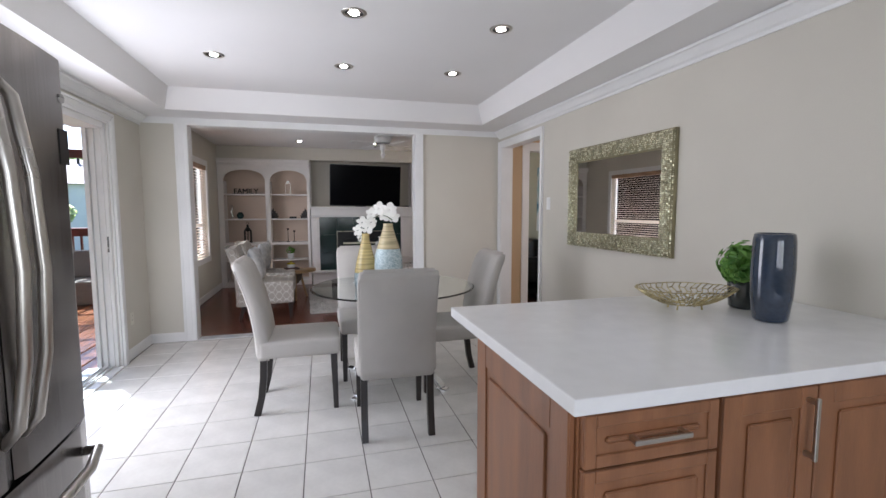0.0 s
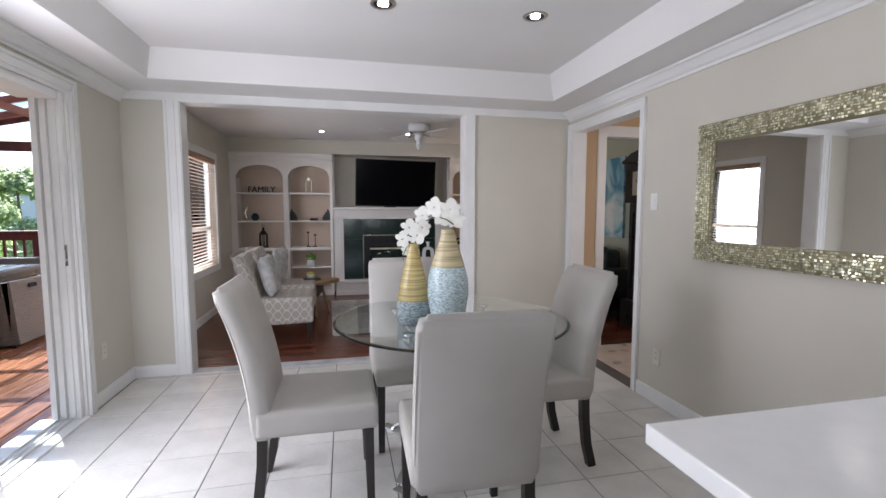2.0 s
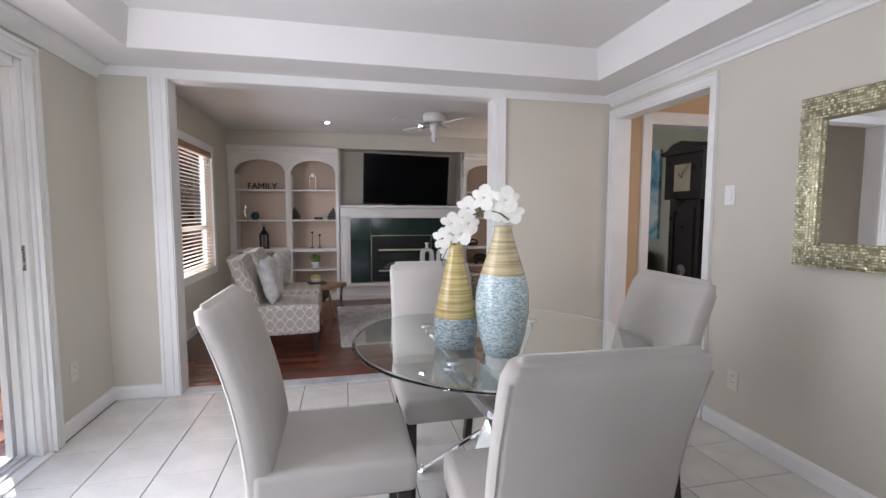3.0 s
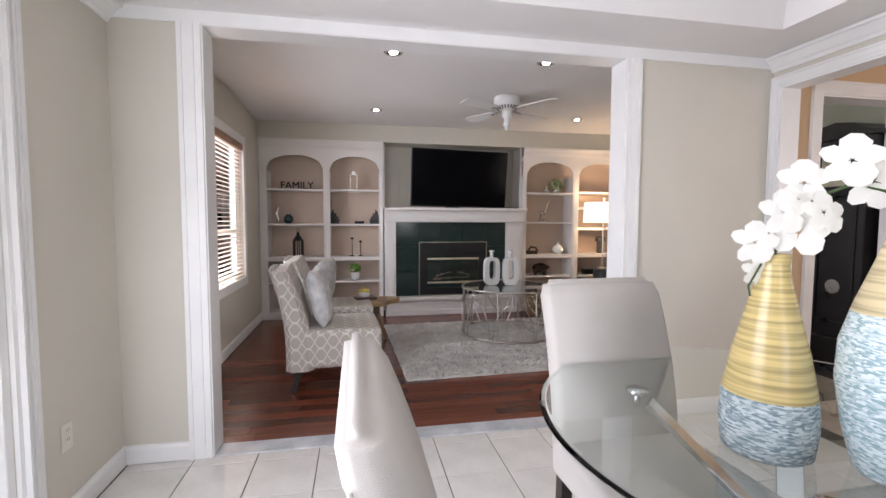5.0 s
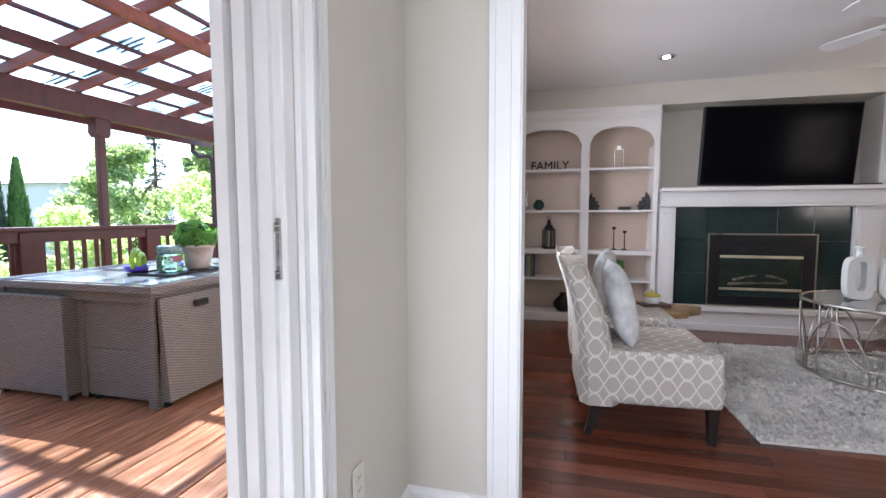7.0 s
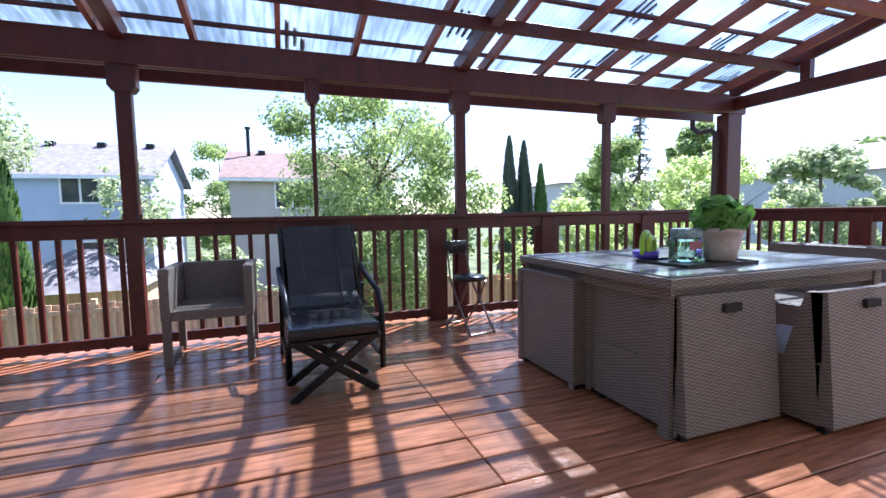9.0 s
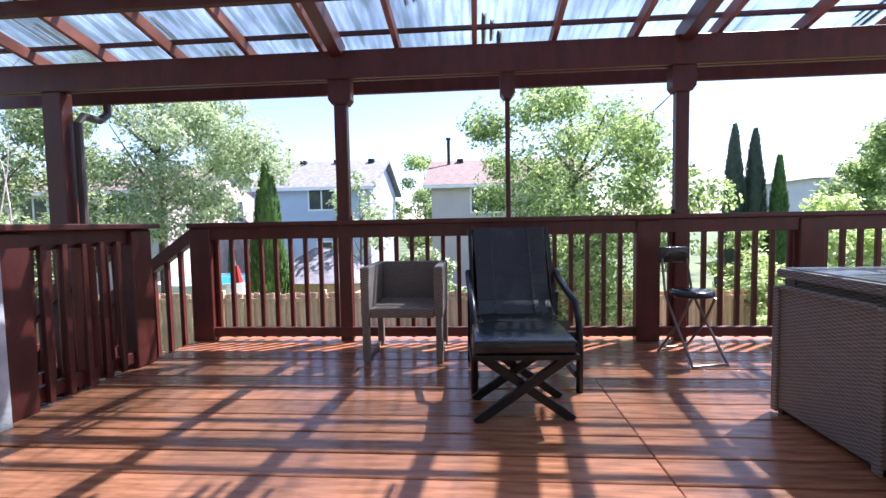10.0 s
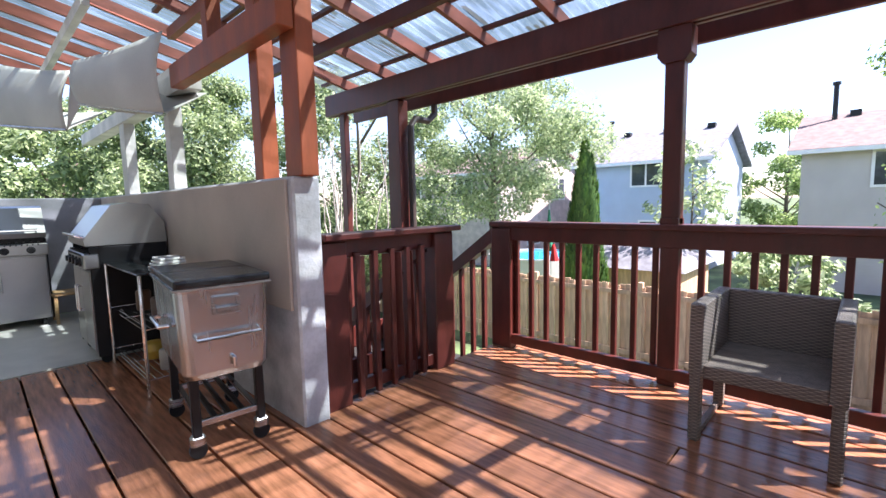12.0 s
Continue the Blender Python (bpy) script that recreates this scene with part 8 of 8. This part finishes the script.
def crown_mesh(bm, rng, blobs, n, size, flat=0.5):
    """Leaf clumps scattered through overlapping uneven blobs."""
    tot = sum(b[3] ** 2 for b in blobs)
    for cx, cy, cz, r, sq in blobs:
        for _ in range(int(n * r * r / tot)):
            v = Vector((rng.gauss(0, 1), rng.gauss(0, 1), rng.gauss(0, 1))).normalized()
            d = r * (rng.random() ** 0.35) * (1 + 0.22 * math.sin(5 * v.x + 3 * v.z + cx) * math.cos(4 * v.y + cy))
            c = Vector((cx + v.x * d, cy + v.y * d, cz + v.z * d * sq))
            nrm = (v + Vector((rng.uniform(-1, 1), rng.uniform(-1, 1), rng.uniform(-0.3, 1.2)))).normalized()
            t = nrm.orthogonal().normalized()
            t = Matrix.Rotation(rng.uniform(0, 6.28), 3, nrm) @ t
            w = nrm.cross(t)
            s = size * rng.uniform(0.5, 1.4)
            q = [c - t * s, c + w * s * flat * rng.uniform(0.7, 1.3), c + t * s - nrm * s * 0.25, c - w * s * flat * rng.uniform(0.7, 1.3)]
            bm.faces.new([bm.verts.new(p) for p in q])


def tree(name, label, x, y, top, r, material, seed, n=9000, size=0.10, squat=1.0, low=0.25, trunk=0.16, lean=0.0, core=0.42):
    rng = random.Random(seed)
    t = thing(name, label, "tree", (x, y, GZ))
    H = top - GZ
    z0 = H * low
    bm = NB()
    tube(bm, [(0, 0, 0), (0.05, 0.02, z0), (0.0 + lean, 0.05, H * 0.6), (lean * 1.5, 0, H * 0.88)], [trunk, trunk * 0.8, trunk * 0.45, trunk * 0.12], 9)
    for k in range(9):
        a = rng.uniform(0, 6.28)
        h = rng.uniform(z0, H * 0.7)
        l = r * rng.uniform(0.5, 0.9)
        tube(bm, [(0.02, 0.02, h), (l * 0.5 * math.cos(a), l * 0.5 * math.sin(a), h + l * 0.35), (l * math.cos(a), l * math.sin(a), h + l * 0.75)], [trunk * 0.35, trunk * 0.2, trunk * 0.06], 6)
    part("trunk", bm, M_BARK, t)
    blobs = []
    cz = (z0 + H) / 2
    hz = (H - z0) / 2
    for k in range(46):
        a = rng.uniform(0, 6.28)
        u = rng.uniform(-0.95, 0.97)
        rr = r * math.sqrt(max(0.05, 1 - u * u)) * rng.uniform(0.45, 0.98)
        blobs.append((rr * math.cos(a), rr * math.sin(a), cz + u * hz * 0.92, r * rng.uniform(0.12, 0.27), rng.uniform(0.6, 0.95)))
    blobs.append((0, 0, H - r * 0.25, r * 0.22, 1.0))
    blobs.append((0, 0, cz, r * core, 1.1))
    bm = NB()
    crown_mesh(bm, rng, blobs, n, size)
    part("crown", bm, material, t)
    return t


def cone_tree(name, label, x, y, top, r, material, seed, n=5000, size=0.09, power=0.8, base=0.0):
    rng = random.Random(seed)
    t = thing(name, label, "tree", (x, y, GZ))
    H = top - GZ
    bm = NB()
    tube(bm, [(0, 0, 0), (0, 0, H * 0.9)], [0.12, 0.02], 7)
    part("trunk", bm, M_BARK, t)
    bm = NB()
    for _ in range(n):
        h = rng.random() ** 1.3
        a = rng.uniform(0, 6.28)
        rr = r * ((1 - h) ** power if h > 0.12 else (0.6 + 3 * h)) * (1 + 0.12 * math.sin(3 * a + 9 * h)) * rng.uniform(0.7, 1.05)
        c = Vector((rr * math.cos(a), rr * math.sin(a), base + (H - base) * h))
        o = Vector((math.cos(a), math.sin(a), 0.3))
        w = Vector((-math.sin(a), math.cos(a), 0)) * size * rng.uniform(0.3, 0.6)
        upv = Vector((0.25 * math.cos(a), 0.25 * math.sin(a), 1)) * size * rng.uniform(0.8, 1.8)
        q = [c - w - upv * 0.4 + o * 0.02, c + w - upv * 0.4, c + w * 0.5 + upv, c - w * 0.5 + upv]
        bm.faces.new([bm.verts.new(p) for p in q])
    part("crown", bm, material, t)
    return t


tree("maple_tree", "large bright green leafy tree just beyond the deck railing", -11.9, 6.15, 4.3, 2.6, M_MAPLE, 1, 52000, 0.048, low=0.12, core=0.78)
tree("garden_tree", "large grey-green tree reaching over the neighbouring roof", -15.5, -6.0, 5.9, 3.9, M_OLIVE, 2, 40000, 0.062, low=0.36, core=0.3)
tree("garden_tree", "tall dense grey-green tree beside the deck wall", -11.0, -7.8, 5.2, 3.4, M_SHADE, 3, 46000, 0.058, low=0.1)
tree("garden_tree", "dense dark green tree behind the deck wall", -7.4, -10.5, 5.0, 3.6, M_SHADE, 4, 52000, 0.062, low=0.05, core=0.6)
tree("garden_tree", "tall leafy tree behind the grill corner", -4.6, -14.5, 4.6, 3.2, M_SHADE, 5, 26000, 0.09, low=0.05)
tree("garden_tree", "low spreading bright green tree beyond the end wall", -1.5, -24.0, 3.6, 6.0, M_MAPLE, 6, 26000, 0.14, low=0.05)
tree("garden_tree", "low spreading green tree beyond the end wall", -9.0, -27.0, 4.4, 6.0, M_MAPLE, 7, 24000, 0.14, low=0.05)
tree("young_tree", "thin airy young tree in front of the blue house", -19.5, -0.6, 3.2, 1.5, M_OLIVE, 8, 1500, 0.10, low=0.3, trunk=0.06)
tree("garden_tree", "leafy green tree between the two houses", -36.0, 0.2, 6.4, 2.9, M_MAPLE, 9, 12000, 0.11, low=0.1)
tree("garden_tree", "rounded green garden tree behind the railing", -12.2, 13.6, 3.2, 1.9, M_MAPLE, 10, 20000, 0.06, low=0.1)
tree("garden_tree", "bright leafy tree behind the railing corner", -15.5, 20.6, 4.7, 2.0, M_MAPLE, 11, 16000, 0.10, low=0.1)
tree("flowering_shrub", "pale lime flowering shrub beside the deck corner", -8.4, 12.6, 2.3, 1.6, M_LIME, 12, 16000, 0.05, low=0.05, trunk=0.05)
tree("flowering_shrub", "pale lime flowering shrub below the railing", -10.4, 10.6, 1.4, 1.4, M_LIME, 13, 12000, 0.05, low=0.05, trunk=0.05)
tree("garden_tree", "dark rounded tree beyond the end of the deck", -9.5, 18.0, 2.7, 1.9, M_OLIVE, 14, 14000, 0.09, low=0.1)
tree("garden_tree", "distant wooded rise of green trees", -22.0, 48.0, 6.0, 7.0, M_MAPLE, 15, 8000, 0.4, low=0.05)
tree("garden_tree", "distant tree showing over the blue roof", -44.0, -10.5, 6.7, 3.0, M_MAPLE, 16, 3000, 0.3, low=0.2)
tree("garden_shrub", "low garden shrub behind the fence", -13.4, 2.6, 0.3, 1.2, M_OLIVE, 17, 4000, 0.08, low=0.02, trunk=0.05)
tree("garden_shrub", "leafy shrub behind the railing", -12.6, 10.4, 0.8, 1.3, M_MAPLE, 19, 4000, 0.08, low=0.02, trunk=0.05)
M_PALEBARK = mat("pale_bare_stem", (0.50, 0.45, 0.38), 0.8, var=0.15, scale=8, bump=0.4, bscale=30)
vine_rng = random.Random(77)
vine = thing("bare_vine", "pale leafless climbing stems tangled in front of the dense tree", "shrub", (-8.3, -4.7, GZ))
for k in range(13):
    bm = NB()
    y0 = vine_rng.uniform(-0.85, 0.85)
    pts = [(vine_rng.uniform(-0.3, 0.3), y0, 0)]
    for q in range(1, 9):
        pts.append((pts[-1][0] + vine_rng.uniform(-0.10, 0.10), pts[-1][1] + vine_rng.uniform(-0.13, 0.13), q * 0.62))
    tube(bm, pts, [0.028 * (1 - 0.085 * q) for q in range(9)], 5)
    part("stem", bm, M_PALEBARK, vine)
cone_tree("cedar_tree", "dense dark green pointed cedar beside the blue house", -16.0, -2.75, 2.95, 0.72, M_CEDAR, 20, 9000, 0.10, 0.55)
for k, (x, y, top, r) in enumerate(((-19.5, 13.8, 4.3, 0.6), (-19.6, 14.6, 4.15, 0.6), (-19.3, 15.3, 3.1, 0.5))):
    cone_tree("cypress_tree", "tall narrow dark cypress behind the garden", x, y, top, r, M_SPRUCE if k < 2 else M_CEDAR, 30 + k, 5000, 0.12, 0.6)



def spruce_tree(name, label, x, y, top, r, seed):
    """Open whorls of drooping boughs with gaps between."""
    rng = random.Random(seed)
    t = thing(name, label, "tree", (x, y, GZ))
    H = top - GZ
    bm, lf = NB(), NB()
    tube(bm, [(0, 0, 0), (0, 0, H * 0.98)], [0.16, 0.015], 8)
    h = H * 0.18
    while h < H * 0.97:
        reach = r * (1 - h / H) ** 0.9 + 0.12
        for k in range(7):
            a = rng.uniform(0, 6.28)
            l = reach * rng.uniform(0.55, 1.1)
            d = Vector((math.cos(a), math.sin(a), 0))
            tip = Vector((0, 0, h)) + d * l - Vector((0, 0, l * 0.18))
            tube(bm, [(0, 0, h), tip], [0.03, 0.006], 4)
            side = Vector((-d.y, d.x, 0))
            for _ in range(int(14 + 26 * l)):
                u = rng.uniform(0.15, 1.05)
                c = Vector((0, 0, h)).lerp(tip, u) + side * rng.uniform(-0.22, 0.22) * (1.1 - u * 0.6) + Vector((0, 0, rng.uniform(-0.16, 0.03)))
                s = rng.uniform(0.05, 0.12)
                q = [c - side * s * 0.4, c + d * s - Vector((0, 0, s * 0.5)), c + side * s * 0.4, c - d * s * 0.5 + Vector((0, 0, s * 0.3))]
                lf.faces.new([lf.verts.new(p) for p in q])
        h += rng.uniform(0.28, 0.42)
    part("trunk", bm, M_BARK, t)
    part("crown", lf, M_SPRUCE, t)
    return t


spruce_tree("spruce_tree", "tall sparse blue-green spruce in the distance", -21.0, 22.6, 8.2, 2.1, 40)
# neighbouring houses


def house(label, x0, x1, y0, y1, eave, ridge, wall_c, roof_c, windows, along="y", chimney=None, white_end=False):
    """A gabled house; the ridge runs along y or x. windows: (face, a0, a1, z0, z1)."""
    h = thing("neighbour_house", label, "house", (0, 0, 0))
    mw, mr = wall_c, roof_c
    bm = NB()
    box(bm, x0, y0, GZ, x1, y1, eave)
    part("wall", bm, mw, h)
    bm = NB()
    z = GZ + 0.12
    while z < eave - 0.05:
        box(bm, x1, y0, z, x1 + 0.018, y1, z + 0.085)
        box(bm, x0, y1, z, x1, y1 + 0.018, z + 0.085)
        z += 0.115
    part("siding", bm, mw, h)
    bm = NB()
    o = 0.4
    if along == "y":
        xm = (x0 + x1) / 2
        for sx, xe in ((1, x1 + o), (-1, x0 - o)):
            v = [bm.verts.new(q) for q in ((xe, y0 - o, eave - 0.12), (xe, y1 + o, eave - 0.12), (xm, y1 + o, ridge), (xm, y0 - o, ridge))]
            w = [bm.verts.new(q) for q in ((xe, y0 - o, eave - 0.27), (xe, y1 + o, eave - 0.27), (xm, y1 + o, ridge - 0.15), (xm, y0 - o, ridge - 0.15))]
            for f in ((0, 1, 2, 3), (3, 2, 1, 0)):
                bm.faces.new([(v if f[0] == 0 else w)[i] for i in f])
            for a, b in ((0, 1), (1, 2), (2, 3), (3, 0)):
                bm.faces.new((v[a], v[b], w[b], w[a]))
        rf = part("roof", bm, mr, h)
        for yy in (y0, y1):
            bm = NB()
            prism(bm, [(x0, eave - 0.01), (x1, eave - 0.01), (xm, ridge - 0.2)], yy - 0.02, yy + 0.02, Matrix(((1, 0, 0, 0), (0, 0, 1, 0), (0, 1, 0, 0), (0, 0, 0, 1))))
            part("gable", bm, mw, h)
        bm = NB()
        box(bm, x1 + o - 0.02, y0 - o, eave - 0.29, x1 + o + 0.08, y1 + o, eave - 0.14)
        part("gutter", bm, M_TRIM, h)
        n = max(2, int((y1 - y0) / 1.9))
        for k in range(n):
            yy = y0 + (k + 0.7) * (y1 - y0) / n
            bm = NB()
            box(bm, xm + 0.25, yy - 0.18, ridge - 0.22, xm + 0.6, yy + 0.18, ridge + 0.02)
            part("roof_vent", bm, M_BLACK, rf)
    else:
        bm.free()
        bm = NB()
        ym = (y0 + y1) / 2
        xm0, xm1 = x0 + 2, x1 - 2
        v = [bm.verts.new(q) for q in ((x0 - o, y0 - o, eave), (x1 + o, y0 - o, eave), (x1 + o, y1 + o, eave), (x0 - o, y1 + o, eave), (xm0, ym, ridge), (xm1, ym, ridge))]
        for f in ((0, 1, 5, 4), (1, 2, 5), (2, 3, 4, 5), (3, 0, 4), (3, 2, 1, 0)):
            bm.faces.new([v[i] for i in f])
        part("roof", bm, mr, h)
    if chimney:
        bm = NB()
        tube(bm, [(chimney[0], chimney[1], ridge - 0.6), (chimney[0], chimney[1], chimney[2])], 0.09, 10)
        tube(bm, [(chimney[0], chimney[1], chimney[2]), (chimney[0], chimney[1], chimney[2] + 0.12)], 0.14, 10)
        part("flue", bm, M_BLACK, h)
    for face, a0, a1, z0, z1 in windows:
        w = None
        bm = NB()
        mm = Matrix(((0, 1, 0, x1 + 0.02), (1, 0, 0, 0), (0, 0, 1, 0), (0, 0, 0, 1))) if face == "x" else Matrix(((1, 0, 0, 0), (0, 1, 0, y1 + 0.02), (0, 0, 1, 0), (0, 0, 0, 1)))
        frame_ring(bm, a0, z0, a1, z1, 0.09, 0.0, 0.05, mm)
        box(bm, (a0 + a1) / 2 - 0.04, 0.0, z0 + 0.09, (a0 + a1) / 2 + 0.04, 0.045, z1 - 0.09, 0, mm)
        w = part("window", bm, M_TRIM, h)
        for p, q in ((a0 + 0.09, (a0 + a1) / 2 - 0.04), ((a0 + a1) / 2 + 0.04, a1 - 0.09)):
            bm = NB()
            box(bm, p, 0.002, z0 + 0.09, q, 0.02, z1 - 0.09, 0, mm)
            part("pane", bm, M_HPANE, w, "dark window glass")
    return h


M_HPANE = mat("far_window_glass", (0.06, 0.07, 0.08), 0.06, var=0.1, coat=0.5)
M_BLUES = mat("blue_siding", (0.46, 0.54, 0.66), 0.6, var=0.03, scale=1)
M_BEIGES = mat("beige_siding", (0.56, 0.52, 0.50), 0.6, var=0.03, scale=1)
M_GREYS = mat("grey_siding", (0.55, 0.57, 0.60), 0.6, var=0.03, scale=1)
M_PINKB = mat("pale_pink_brick", (0.66, 0.56, 0.52), 0.8, var=0.08, scale=3, bump=0.3)
M_SHG = mat("grey_shingles", (0.20, 0.205, 0.225), 0.85, var=0.12, scale=4, bscale=12, bump=0.4)
M_SHB = mat("brown_shingles", (0.19, 0.142, 0.125), 0.85, var=0.12, scale=4, bscale=12, bump=0.4)
house("blue sided two storey house with a grey shingle roof", -34.0, -26.0, -8.2, -1.7, 3.15, 5.0, M_BLUES, M_SHG, [("x", -5.15, -3.6, 1.75, 3.0), ("x", -4.7, -2.9, -1.3, 0.1)], chimney=(-28.5, -7.2, 5.5))
house("beige sided house with a reddish brown shingle roof", -32.0, -24.0, 1.9, 9.5, 2.95, 4.55, M_BEIGES, M_SHB, [("x", 3.8, 5.4, 1.4, 2.7), ("x", 6.6, 8.2, -1.4, 0.2)], chimney=(-27.2, 2.6, 5.6))
house("pale brick house at the side of the garden", -33.0, -22.0, -20.0, -10.5, 2.9, 4.6, M_PINKB, M_SHB, [("x", -13.5, -12.3, 1.2, 2.6), ("x", -18, -16.4, 1.2, 2.6), ("y", -29, -27.4, 1.2, 2.6), ("y", -26, -24.6, -1.4, 0)], chimney=(-27, -12, 5.2))
house("low grey house with a hipped grey roof", -38.0, -29.0, 23.5, 31.5, 3.1, 4.1, M_GREYS, M_SHG, [("x", 25.6, 27.4, 1.2, 2.6)], along="x")
house("grey house with a pale hipped roof in the distance", -24.0, -14.0, 34.0, 44.0, 3.0, 5.0, M_GREYS, M_SHG, [("x", 37, 39, 1.0, 2.4)], along="x", chimney=(-16.0, 38.0, 5.3))

gz = thing("garden_gazebo", "wooden garden gazebo with a grey shingled hip roof", "gazebo", (-18.7, -1.9, 0))
bm = NB()
v = [bm.verts.new(q) for q in ((-1.9, -1.9, -1.05), (1.9, -1.9, -1.05), (1.9, 1.9, -1.05), (-1.9, 1.9, -1.05), (0, -0.3, 0.1), (0, 0.3, 0.1))]
for f in ((0, 1, 4), (1, 2, 5, 4), (2, 3, 5), (3, 0, 4, 5), (3, 2, 1, 0)):
    bm.faces.new([v[i] for i in f])
part("roof", bm, M_SHG, gz)
bm = NB()
box(bm, -1.7, -1.7, GZ, 1.7, 1.7, -1.06)
part("wall", bm, M_FENCE, gz)
pool = thing("garden_pool", "round above ground pool with bright blue water", "pool", (-21.5, -7.8, GZ))
bm = NB()
lathe(bm, [(2.4, 0), (2.4, 0.95), (2.3, 0.95), (2.3, 0.80)], 48)
part("pool_wall", bm, M_WHITE, pool)
bm = NB()
lathe(bm, [(2.29, 0.80), (2.29, 0.86)], 48)
part("pool_water", bm, mat("pool_water", (0.03, 0.34, 0.55), 0.06, var=0.1), pool, "bright blue water")
um = thing("closed_parasol", "closed green and red parasol on a white pole", "parasol", (-17.0, -4.6, GZ))
bm = NB()
tube(bm, [(0, 0, 0), (0, 0, 3.6)], 0.025, 8)
part("pole", bm, M_WHITE, um)
bm = NB()
tube(bm, [(0, 0, 1.7), (0, 0, 2.2), (0, 0, 3.2)], [0.14, 0.12, 0.03], 10)
part("canopy", bm, mat("green_canvas", (0.02, 0.22, 0.12), 0.8), um, "folded green canvas")
bm = NB()
tube(bm, [(0.05, 0.25, 1.35), (0.05, 0.2, 1.95)], [0.17, 0.05], 10)
part("pennant", bm, mat("red_canvas", (0.55, 0.02, 0.02), 0.8), um, "bright red folded cloth")

lay_deck()
# everything out of doors stands a little further from the house
for ob in OUTSIDE():
    ob.location.x += OUT_X

lay_floors()
